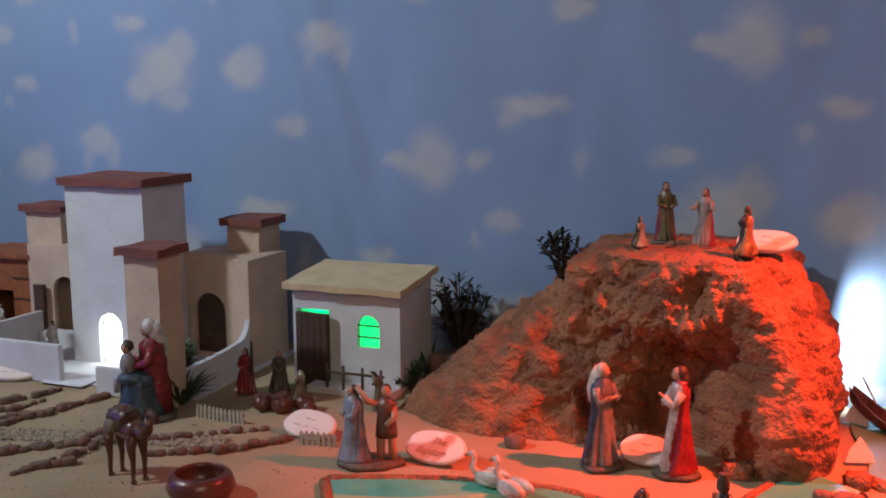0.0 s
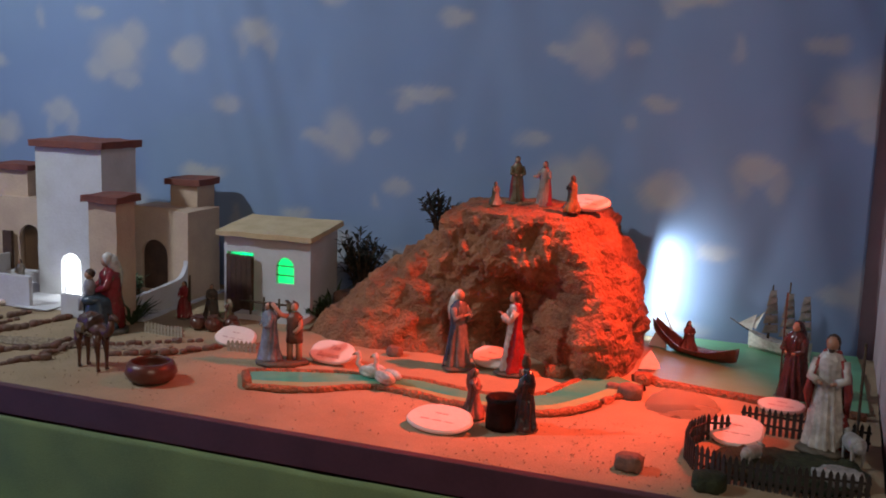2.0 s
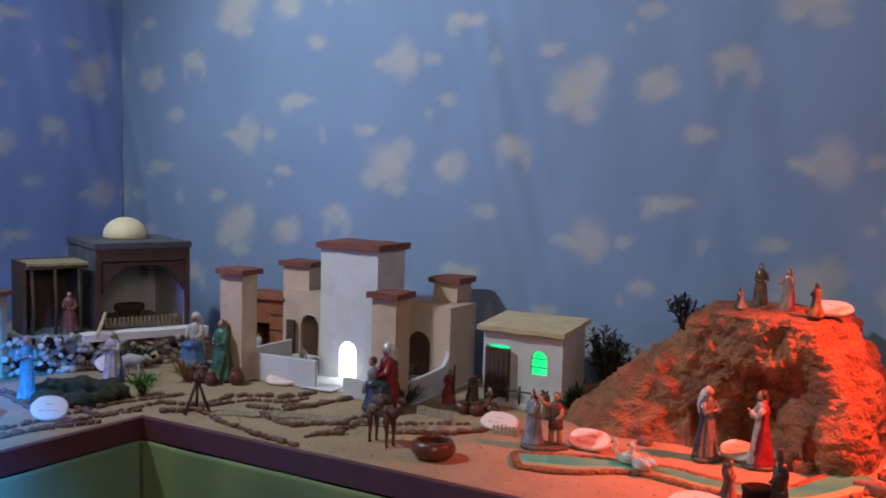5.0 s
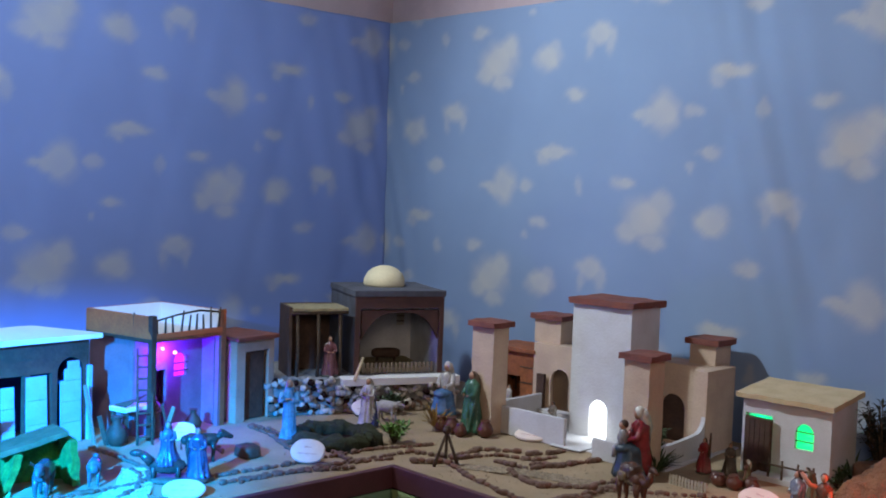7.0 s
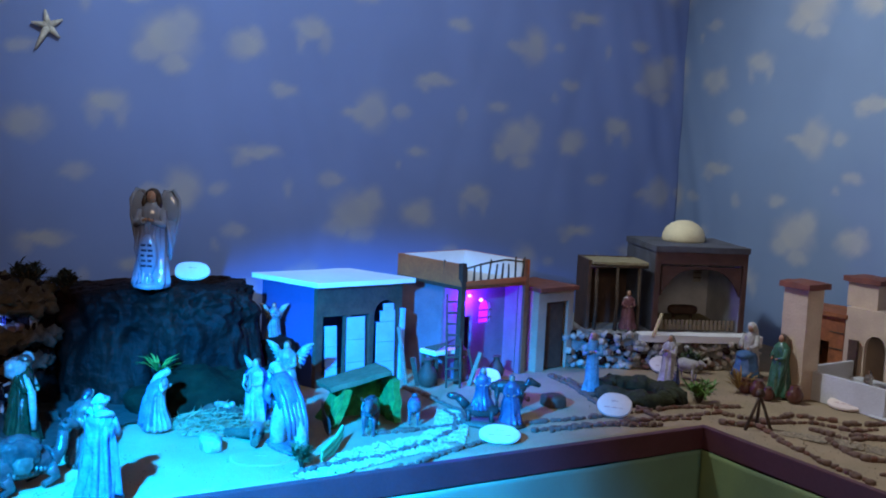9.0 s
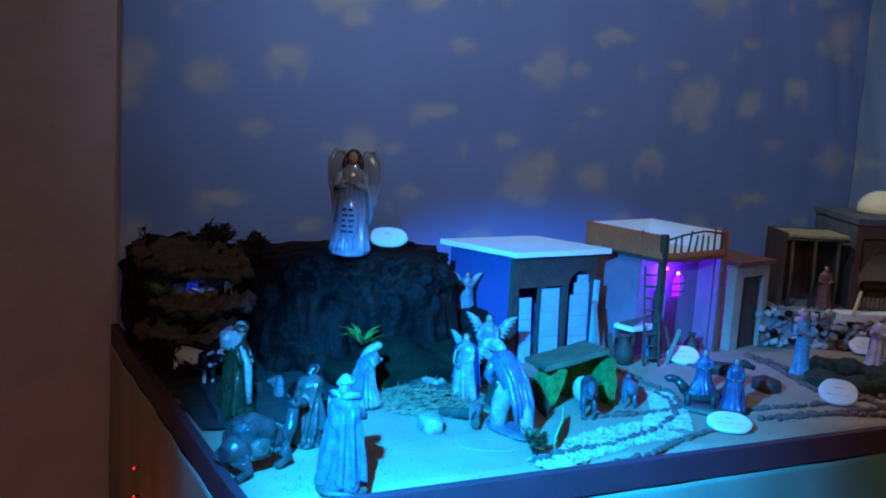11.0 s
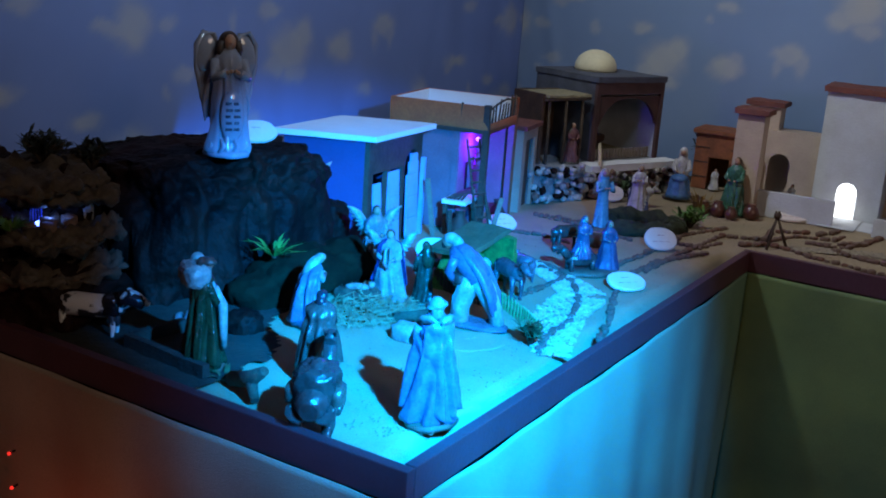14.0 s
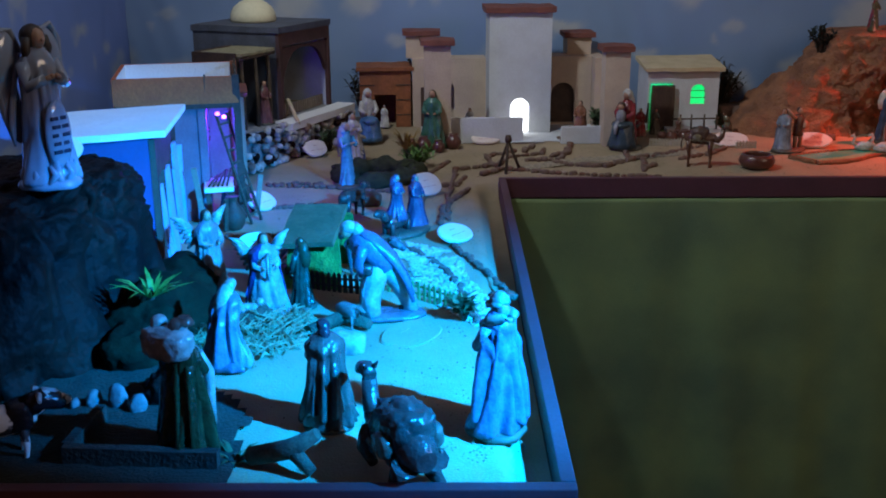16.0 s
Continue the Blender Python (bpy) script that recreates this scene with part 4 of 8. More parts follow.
# rubble platform under the domed house
platform = thing("rubble_platform", None, None, "low platform walled with grey and white rubble", "platform", m=pose(-2.07, 1.611, G, 0, 0, 67))
bm = bmesh.new(); rough_block(bm, -0.43, -0.185, -0.01, 0.175, 0.16, 0.104, n=6, amp=0.003)
part("core", bm, GREYSTONE, platform)
bm = bmesh.new(); rough_block(bm, -0.20, -0.215, 0.085, 0.185, -0.152, 0.106, n=6, amp=0.003, seed=3)
part("ledge", bm, WHITE, platform, "whitewashed ledge along the front")
r_ = random.Random(11)
for k in range(230):
    x_ = r_.uniform(-0.43, 0.18)
    z_ = r_.uniform(0.0, 0.085 if x_ > -0.2 else 0.105)
    bm = bmesh.new()
    lump(bm, (0, 0, 0), (r_.uniform(0.007, 0.014), 0.010, r_.uniform(0.006, 0.010)), seed=k, sub=2, amp=0.25)
    part("rubble_stone", bm, (GREYSTONE, PALESTONE, DARKROCK, PALESTONE, GREYSTONE, STONE)[k % 6], platform, m=pose(x_, -0.193 - 0.02 * r_.random(), z_ + 0.004, 0, r_.uniform(-40, 40), 0))

# rust-brown hut between palace and domed house
hut = thing("hut", None, None, "rust-brown board hut with a dark doorway", "house", m=pose(-1.715, 1.905, G, 0, 0, 4))
bm = bmesh.new()
wall_with_openings(bm, -0.085, 0.085, 0, 0.19, -0.06, -0.05, [(-0.035, 0.035, 0, 0.11, False)])
part("front_wall", joined(bm), RUST, hut)
for b_ in ((-0.085, -0.05, 0, -0.077, 0.07, 0.19), (0.077, -0.05, 0, 0.085, 0.07, 0.19), (-0.077, 0.062, 0, 0.077, 0.07, 0.19)):
    bm = bmesh.new(); box(bm, *b_)
    part("side_wall", bm, RUST, hut)
bm = bmesh.new(); rough_block(bm, -0.095, -0.072, 0.19, 0.095, 0.08, 0.202, n=4, amp=0.002)
part("roof", bm, RUST, hut)
for z_ in (0.04, 0.09, 0.14):
    bm = bmesh.new(); box(bm, -0.084, -0.0625, z_, -0.036, -0.0605, z_ + 0.004)
    part("batten", bm, BROWN, hut)
    bm = bmesh.new(); box(bm, 0.036, -0.0625, z_, 0.084, -0.0605, z_ + 0.004)
    part("batten", bm, BROWN, hut)

# ---- figurines ----
def robed(bm, h, at=(0, 0), turn=0.0, arms="pray", veil=False, kneel=False, seed=0.0, z=0.0, beard=False, bend=0.0, wide=1.0, cloak=0.0, hem=0.05):
    """One robed body; its materials are robe 0, mantle 1, skin 2, hair or veil 3; cloak is how far a cape reaches round."""
    start = len(bm.verts)
    ph = seed * 2.3

    prof = [(0.0, 0.19), (0.03, 0.20), (0.08, 0.188), (0.16, 0.175), (0.25, 0.163), (0.34, 0.154), (0.44, 0.146), (0.55, 0.128), (0.66, 0.132), (0.75, 0.140), (0.80, 0.126), (0.84, 0.098), (0.875, 0.055), (0.90, 0.045)]
    if kneel:
        prof = [(0.0, 0.24), (0.04, 0.25), (0.14, 0.23), (0.28, 0.17), (0.42, 0.145), (0.55, 0.14), (0.66, 0.15), (0.74, 0.15), (0.80, 0.11), (0.845, 0.06), (0.88, 0.05)]
    pz, pr = np.array([p[0] for p in prof]), np.array([p[1] for p in prof])
    seg, rings = 56, []
    for j in range(35):
        zz = pz[-1] * j / 34
        free = max(0.0, 1 - zz / 0.78)
        ring = []
        for q in range(seg):
            a = 2 * math.pi * q / seg
            lim = 1.30 + 0.45 * math.sin(2.2 * zz + ph) + (0.9 * (zz - 0.4) if a < math.pi else -0.7 * (zz - 0.4))
            mantled = abs((a + math.pi) % (2 * math.pi) - math.pi) > lim
            b = a + 0.42 * math.sin(a + ph) + 0.24 * math.sin(2 * a - 1.7 * ph + 1.5 * zz)
            deep = 0.75 + 0.45 * math.sin(2 * a + 1.3 * ph)
            gather = deep * (abs(math.sin(4.5 * b + ph + 1.3 * zz)) ** 0.6 - 0.65)
            sweep = deep * (abs(math.sin(3.5 * b - 3.4 * zz + 1.7 * ph)) ** 0.6 - 0.65)
            f = 1 + free ** 0.6 * 0.58 * gather + 0.02 * math.sin(9 * a + 11 * zz + ph)
            if mantled:
                f = 1.15 + (0.45 + 0.55 * free) * 0.60 * sweep + 0.05 * math.sin(10 * a - 12 * zz + ph)
            if zz > 0.8:
                f = 1 + (f - 1) * max(0, (0.9 - zz) / 0.1) * 0.6
            r = wide * np.interp(zz, pz, pr) * h * f
            ring.append((bm.verts.new(((0.90 - 0.14 * min(1, zz / 0.6)) * r * math.cos(a), r * math.sin(a), zz * h)), mantled))
        rings.append(ring)
    for low, high in zip(rings, rings[1:]):
        for q in range(seg):
            n = (q + 1) % seg
            face = bm.faces.new((low[q][0], low[n][0], high[n][0], high[q][0]))
            face.smooth, face.material_index = True, 1 if low[q][1] and high[n][1] else 0
    bm.faces.new([v for v, _ in rings[0]][::-1]); bm.faces.new([v for v, _ in rings[-1]])
    k = 1.3 if kneel else 1.14
    ball(bm, (0.012 * h, 0, 0.925 * h), (0.052 * h * k, 0.047 * h * k, 0.064 * h * k), 2)
    ball(bm, (-0.014 * h, 0, 0.938 * h), (0.055 * h * k, 0.056 * h * k, 0.064 * h * k), 3)
    ball(bm, (0.062 * h * k, 0, 0.92 * h), 0.012 * h, 2, 1)
    ball(bm, (-0.015 * h, 0, 0.845 * h), (0.068 * h, 0.085 * h, 0.042 * h), 1)
    if beard:
        ball(bm, (0.04 * h, 0, 0.875 * h), (0.026 * h, 0.032 * h, 0.034 * h), 3, 1)
    if veil:
        tube(bm, [(-0.03 * h, 0, 0.95 * h), (-0.062 * h, 0, 0.86 * h), (-0.08 * h, 0, 0.74 * h), (-0.085 * h, 0, 0.60 * h)], [0.055 * h * k, 0.072 * h * k, 0.095 * h, 0.07 * h], 3, 12)
    else:
        tube(bm, [(-0.02 * h, 0, 0.94 * h), (-0.04 * h, 0, 0.87 * h), (-0.05 * h, 0, 0.80 * h)], [0.045 * h * k, 0.05 * h * k, 0.025 * h], 3, 10)
    for s in (-1, 1):
        sh = (0.0, s * 0.098 * h * k, 0.775 * h)
        if arms == "pray":
            el, ha = (0.065 * h, s * 0.125 * h * k, 0.64 * h), (0.155 * h, s * 0.018 * h, 0.70 * h)
        elif arms == "open":
            el, ha = (0.07 * h, s * 0.15 * h, 0.65 * h), (0.15 * h, s * 0.21 * h, 0.66 * h)
        elif arms == "bless":
            el, ha = (0.085 * h, s * 0.12 * h, 0.65 * h), ((0.19 * h, s * 0.06 * h, 0.76 * h) if s > 0 else (0.12 * h, s * 0.06 * h, 0.62 * h))
        elif arms == "hold":
            el, ha = (0.06 * h, s * 0.13 * h * k, 0.63 * h), (0.14 * h, s * 0.05 * h, 0.60 * h)
        else:
            el, ha = (0.02 * h, s * 0.135 * h * k, 0.62 * h), (0.06 * h, s * 0.13 * h, 0.47 * h)
        tube(bm, [sh, tuple((a + b) / 2 for a, b in zip(sh, el)), el, tuple(0.25 * a + 0.75 * b for a, b in zip(el, ha))], [0.045 * h, 0.042 * h, 0.040 * h, 0.038 * h], 1 if arms == "down" else 0, 9)
        tube(bm, [tuple(0.35 * a + 0.65 * b for a, b in zip(el, ha)), ha], [0.018 * h, 0.015 * h], 2, 7)
        ball(bm, ha, 0.020 * h, 2, 1)
    if cloak:
        cape(bm, h, cloak, ph, hem, wide * (1.25 if kneel else 1.0))
    vs = bm.verts[start:]
    if bend:
        for v in vs:
            f = max(0.0, v.co.z / h - 0.35)
            v.co.x += bend * h * f * f
            v.co.z -= abs(bend) * 0.45 * h * f * f
    bmesh.ops.transform(bm, matrix=pose(at[0], at[1], z, 0, 0, turn), verts=vs)


def cape(bm, h, reach, ph, hem=0.05, wide=1.0, rows=30, cols=54):
    """A heavy cape over shoulders and back: sagging folds above, long flaring ones below, an uneven hem."""
    sheets = []
    for gap in (0.010, -0.004):
        grid = []
        for j in range(rows + 1):
            t = j / rows
            line = []
            for k in range(cols + 1):
                u = 2 * k / cols - 1
                a = math.pi + u * reach * (0.86 + 0.14 * t)
                b = a + 0.35 * math.sin(a * 1.7 + ph) + 0.22 * t * math.sin(3 * a - ph)
                low = hem + 0.030 * math.sin(5 * a + ph) + 0.05 * abs(u) ** 3
                z = 0.865 - (0.865 - low) * t
                r = np.interp(t, (0, 0.05, 0.12, 0.3, 0.6, 1.0), (0.055, 0.105, 0.135, 0.148, 0.168, 0.215)) * wide
                ridge = (abs(math.sin(3.0 * b + ph)) ** 0.6) * (0.8 + 0.3 * math.sin(2.1 * a + ph))
                r += (0.125 * (ridge - 0.66) + 0.022 * math.sin(9 * b + 2 * ph + 2 * t)) * min(1, 1.5 * t) ** 1.2
                sag = t + 0.22 * u * u + 0.05 * math.sin(2 * u + ph)
                r += 0.024 * math.sin(24 * sag + ph) * max(0, 1 - t / 0.62) * min(1, t / 0.12) * (1 - 0.5 * u * u)
                line.append(bm.verts.new(((0.86 * (r + gap)) * h * math.cos(a), (r + gap) * h * math.sin(a), (z + (0.004 if gap > 0 else 0)) * h)))
            grid.append(line)
        sheets.append(grid)
    out, inn = sheets
    for grid, turn_ in ((out, 1), (inn, -1)):
        for j in range(rows):
            for k in range(cols):
                q = (grid[j][k], grid[j + 1][k], grid[j + 1][k + 1], grid[j][k + 1])
                f = bm.faces.new(q[::turn_])
                f.material_index, f.smooth = 1, True
    edge = [(0, k) for k in range(cols)] + [(j, cols) for j in range(rows)] + [(rows, k) for k in range(cols, 0, -1)] + [(j, 0) for j in range(rows, 0, -1)]
    for (a, b), (c, d) in zip(edge, edge[1:] + edge[:1]):
        bm.faces.new((out[a][b], out[c][d], inn[c][d], inn[a][b])).material_index = 1


def foot(bm, r, mi=4, h=0.008, seed=0.0, centre=(0, 0), squash=1.0):
    lathe(bm, [(0, r), (h * 0.5, r * 1.02), (h, r * 0.93), (h * 1.15, r * 0.5)], seg=22, mi=mi, squash=squash, centre=centre,
          shape=lambda a, z: 1 + 0.07 * math.sin(3 * a + seed) + 0.04 * math.sin(7 * a + 2 * seed))


def wings(bm, h, span=0.30, mi=5):
    """Two ruffled wings of overlapping feathers behind the shoulders."""
    for s in (-1, 1):
        for row, (n, long) in enumerate(((7, 1.0), (6, 0.66), (5, 0.4))):
            for k in range(n):
                t = k / (n - 1)
                root = Vector((-(0.10 + 0.012 * row) * h, s * (0.06 + 0.12 * (1 - t)) * h, (0.80 + 0.05 * (1 - t) - 0.10 * t) * h))
                tip = root + 0.72 * long * h * Vector((-0.05, s * span * (0.95 - 0.35 * t), 0.16 - 0.36 * t))
                tube(bm, [root, root.lerp(tip, 0.55) + Vector((0.012 * h, 0, 0.01 * h)), tip], [0.028 * h, 0.040 * h, 0.012 * h], mi, 7)


def figurine(x, y, h, turn, robe, mantle, label, hair=None, group="", z=G, base=True, extra=None, skin=None, **kw):
    bm = bmesh.new()
    if base:
        foot(bm, 0.21 * h, 4, 0.045 * h, x * 17 + y)
    robed(bm, h * (0.965 if base else 1), z=0.035 * h if base else 0, seed=x * 7 + y * 3, **kw)
    mats = [paint(*robe), paint(*mantle), skin or SKIN, paint(*hair) if hair else HAIR, BASE, paint(0.34, 0.33, 0.30), TWIG]
    if extra:
        extra(bm, h)
    return thing("figurine", bm, mats, label, "figurine", group, m=pose(x, y, z, 0, 0, turn))


def staff(dx=0.16, dy=-0.18, top=1.12):
    return lambda bm, h: tube(bm, [(dx * h, dy * h, 0.02 * h), (dx * h, dy * h, 0.6 * h), (dx * 0.9 * h, dy * h, top * h)], [0.012 * h] * 3, 6, 6)


CREAM_W, RED, GREEN_R, BRN, DKBLUE, PINK = (0.60, 0.55, 0.45), (0.30, 0.025, 0.03), (0.06, 0.17, 0.11), (0.14, 0.07, 0.045), (0.035, 0.06, 0.16), (0.42, 0.18, 0.15)

# by the river and the hill
figurine(-0.145, 1.572, 0.165, -22, (0.20, 0.19, 0.18), (0.05, 0.09, 0.15), wide=0.80, label="figurine in a grey-blue robe and cream veil beside the hill", hair=CREAM_W, veil=True)
figurine(-0.030, 1.585, 0.170, 208, (0.50, 0.47, 0.42), RED, wide=0.80, label="figurine in a white robe and red mantle, hand raised", arms="bless", beard=True)
bm = bmesh.new()
foot(bm, 0.052, 4, 0.009, 2.0, squash=0.62)
robed(bm, 0.115, (0.0, -0.024), -60, "hold", z=0.008, seed=1.1, beard=True)
for s in (-1, 1):
    tube(bm, [(0.0, 0.026 + s * 0.009, 0.008), (0.002, 0.026 + s * 0.009, 0.03), (0, 0.026 + s * 0.008, 0.055)], [0.006, 0.0065, 0.008], 2, 8)
lathe(bm, [(0.045, 0.017), (0.06, 0.016), (0.08, 0.014), (0.095, 0.017), (0.10, 0.012), (0.106, 0.006)], seg=14, mi=5, centre=(0, 0.026), squash=0.8)
ball(bm, (0.002, 0.026, 0.115), (0.0075, 0.007, 0.009), 2)
ball(bm, (-0.002, 0.026, 0.117), (0.008, 0.008, 0.009), 3)
tube(bm, [(0, 0.018, 0.095), (0.008, 0.0, 0.10), (0.004, -0.018, 0.122)], [0.006, 0.005, 0.004], 2, 7)
tube(bm, [(0, 0.036, 0.095), (0.012, 0.04, 0.078), (0.02, 0.028, 0.068)], [0.006, 0.005, 0.004], 2, 7)
thing("paired_figurine", bm, [paint(0.24, 0.27, 0.32), paint(0.17, 0.19, 0.23), SKIN, HAIR, BASE, paint(*BRN)], "two small painted figurines on one base by the stream", "figurine", m=pose(-0.481, 1.432, G, 0, 0, -70) @ Matrix.Scale(1.05, 4))
figurine(-0.008, 1.285, 0.09, 10, PINK, (0.16, 0.08, 0.07), "small kneeling figurine in dull red at the well", kneel=True, arms="hold", hair=(0.12, 0.06, 0.05), veil=True)


def jar_on_head(bm, h):
    lathe(bm, [(0.98 * h, 0.03 * h), (1.02 * h, 0.065 * h), (1.10 * h, 0.07 * h), (1.16 * h, 0.04 * h), (1.2 * h, 0.05 * h)], seg=14, mi=6)


figurine(0.092, 1.262, 0.112, 170, (0.05, 0.045, 0.05), (0.03, 0.03, 0.035), "small dark-robed figurine carrying a jar at the well", arms="hold", extra=jar_on_head, hair=(0.03, 0.025, 0.03), veil=True)

# on top of the hill
HT = 1.139
figurine(-0.14, 1.765, 0.052, -20, (0.5, 0.47, 0.4), (0.10, 0.10, 0.05), "tiny seated figurine in cream and olive on the hill", z=HT, kneel=True, arms="hold")
figurine(-0.112, 1.83, 0.105, -60, (0.17, 0.14, 0.07), (0.26, 0.035, 0.04), wide=0.80, label="small figurine in olive robe and red mantle on the hill", z=HT, arms="hold", beard=True)
figurine(-0.04, 1.80, 0.100, -100, (0.34, 0.31, 0.27), (0.24, 0.035, 0.05), wide=0.80, label="small figurine with open arms, pink and red robe", z=HT, arms="open", beard=True)
figurine(0.036, 1.745, 0.078, 165, (0.06, 0.06, 0.06), (0.26, 0.15, 0.05), "small kneeling figurine in ochre on the hill", z=HT, kneel=True, arms="pray")

# shepherd with staff in the fenced garden, and one at the shore
def red_mantle(bm, h):
    """Mantle hanging in folds down both sides, and a staff."""
    staff(0.05, 0.26, 0.98)(bm, h)
    for s in (-1, 1):
        for k, w_ in enumerate((0.030, 0.034, 0.028)):
            x_ = (-0.05 + 0.05 * k) * h
            tube(bm, [(x_ * 0.6, s * 0.085 * h, 0.80 * h), (x_, s * 0.135 * h, 0.66 * h), (x_, s * (0.150 + 0.008 * k) * h, 0.50 * h), (x_ * 1.2, s * 0.155 * h, (0.30 + 0.05 * k) * h)], [0.018 * h, w_ * h, w_ * 1.15 * h, 0.014 * h], 1, 9)


figurine(0.575, 1.39, 0.198, -100, (0.56, 0.54, 0.50), (0.30, 0.05, 0.045), "tall figurine in white robe and red mantle with staff", arms="hold", beard=True, wide=0.84, extra=red_mantle)
figurine(0.51, 1.665, 0.155, -120, (0.12, 0.035, 0.03), (0.07, 0.025, 0.025), "dark red-brown figurine with a long pole by the water", arms="hold", extra=staff(0.10, -0.12, 1.35), hair=(0.04, 0.02, 0.02), veil=True)

# before the cottage
figurine(-0.885, 1.672, 0.090, -100, RED, (0.22, 0.03, 0.03), "tiny red-robed figurine by the cottage", arms="hold", hair=(0.05, 0.03, 0.03), extra=lambda bm, h: tube(bm, [(0.02 * h, 0.2 * h, 0.5 * h), (0.05 * h, 0.25 * h, 1.2 * h)], [0.05 * h, 0.03 * h], 6, 6))
figurine(-0.83, 1.705, 0.082, -60, (0.10, 0.08, 0.06), (0.08, 0.06, 0.05), "tiny brown-robed figurine at the cottage door", arms="hold")
figurine(-0.762, 1.672, 0.060, 200, (0.22, 0.10, 0.07), (0.18, 0.16, 0.08), "tiny kneeling figurine with a white veil", kneel=True, hair=CREAM_W, veil=True)
figurine(-0.60, 1.69, 0.078, 190, (0.20, 0.17, 0.10), (0.12, 0.12, 0.07), "small figurine in olive bearing a bundle by the fence", arms="hold", bend=0.5)


# seated mothers with veils
def seated(x, y, h, turn, lap, top, veil, label, z=G, baby=False):
    bm = bmesh.new()
    foot(bm, 0.27 * h, 4, 0.05 * h, x * 11)
    lathe(bm, [(0.04 * h, 0.24 * h), (0.12 * h, 0.22 * h), (0.24 * h, 0.19 * h), (0.36 * h, 0.18 * h), (0.44 * h, 0.15 * h), (0.47 * h, 0.08 * h)], seg=44, mi=0, centre=(0.08 * h, 0),
          shape=lambda a, zz: 1 + 0.16 * (abs(math.sin(4.5 * a + 6 * zz / h)) ** 0.7 - 0.6))
    ball(bm, (0.14 * h, 0, 0.41 * h), (0.17 * h, 0.16 * h, 0.085 * h), 0, 3)
    lathe(bm, [(0.05 * h, 0.17 * h), (0.30 * h, 0.16 * h), (0.45 * h, 0.125 * h), (0.60 * h, 0.13 * h), (0.72 * h, 0.125 * h), (0.78 * h, 0.07 * h), (0.82 * h, 0.04 * h)], seg=36, mi=1, centre=(-0.05 * h, 0),
          shape=lambda a, zz: 1 + 0.14 * (abs(math.sin(3.5 * a - 5 * zz / h)) ** 0.7 - 0.6))
    ball(bm, (0.0, 0, 0.875 * h), (0.062 * h, 0.056 * h, 0.075 * h), 2)
    ball(bm, (-0.025 * h, 0, 0.895 * h), (0.075 * h, 0.076 * h, 0.085 * h), 3, 3)
    tube(bm, [(-0.05 * h, 0, 0.92 * h), (-0.09 * h, 0, 0.82 * h), (-0.12 * h, 0, 0.70 * h), (-0.13 * h, 0, 0.56 * h)], [0.066 * h, 0.085 * h, 0.09 * h, 0.06 * h], 3, 14)
    for s in (-1, 1):
        tube(bm, [(-0.04 * h, s * 0.10 * h, 0.73 * h), (0.03 * h, s * 0.15 * h, 0.58 * h), (0.14 * h, s * 0.08 * h, 0.53 * h)], [0.05 * h, 0.048 * h, 0.036 * h], 1, 9)
        ball(bm, (0.17 * h, s * 0.06 * h, 0.53 * h), 0.026 * h, 2, 1)
    if baby:
        ball(bm, (0.20 * h, 0.02 * h, 0.56 * h), (0.075 * h, 0.08 * h, 0.12 * h), 5, 3)
        tube(bm, [(0.20 * h, 0.0, 0.48 * h), (0.30 * h, -0.01 * h, 0.40 * h), (0.31 * h, -0.01 * h, 0.28 * h)], [0.05 * h, 0.04 * h, 0.025 * h], 5)
        ball(bm, (0.205 * h, 0.02 * h, 0.72 * h), 0.058 * h, 2)
        ball(bm, (0.19 * h, 0.02 * h, 0.735 * h), 0.062 * h, 6)
    return thing("figurine", bm, [paint(*lap), paint(*top), SKIN, paint(*veil), BASE, paint(0.34, 0.33, 0.36), HAIR], label, "figurine", m=pose(x, y, z, 0, 0, turn))


seated(-0.964, 1.487, 0.185, -128, (0.05, 0.075, 0.10), (0.24, 0.022, 0.028), (0.60, 0.58, 0.54), "seated figurine in red with white veil holding a child", baby=True)

# group near the palace wall
figurine(-1.548, 1.497, 0.178, -100, GREEN_R, (0.04, 0.13, 0.08), "figurine in a deep green robe beside the palace", arms="hold", hair=(0.14, 0.10, 0.07), veil=True)
seated(-1.75, 1.59, 0.170, -75, (0.08, 0.20, 0.42), (0.50, 0.48, 0.45), (0.58, 0.56, 0.52), "seated figurine with blue lap and white veil", z=G + 0.004)
figurine(-1.772, 1.295, 0.143, -70, (0.55, 0.55, 0.54), DKBLUE, "figurine in white robe and dark blue cloak", arms="pray", hair=(0.4, 0.38, 0.36), veil=True)
figurine(-1.764, 1.008, 0.170, -40, (0.16, 0.40, 0.52), (0.12, 0.36, 0.50), "slim figurine in a plain light blue robe", arms="pray", hair=(0.4, 0.4, 0.38), veil=True, wide=0.58)
figurine(-2.03, 1.35, 0.125, -30, (0.20, 0.08, 0.09), (0.13, 0.12, 0.11), "small figurine in faded red under the lean-to", z=G + 0.105, arms="hold")
figurine(-1.715, 1.84, 0.075, -90, (0.62, 0.60, 0.56), (0.55, 0.53, 0.5), "tiny white figurine standing at the hut door", arms="hold", hair=(0.4, 0.36, 0.3))
figurine(-1.43, 1.72, 0.085, -100, (0.55, 0.53, 0.50), (0.45, 0.44, 0.42), "pale figurine standing inside the palace courtyard", arms="hold")
figurine(-1.085, 1.615, 0.12, -110, (0.30, 0.12, 0.06), (0.12, 0.20, 0.12), "figurine in rust and green inside the courtyard", arms="hold", z=G + 0.004)

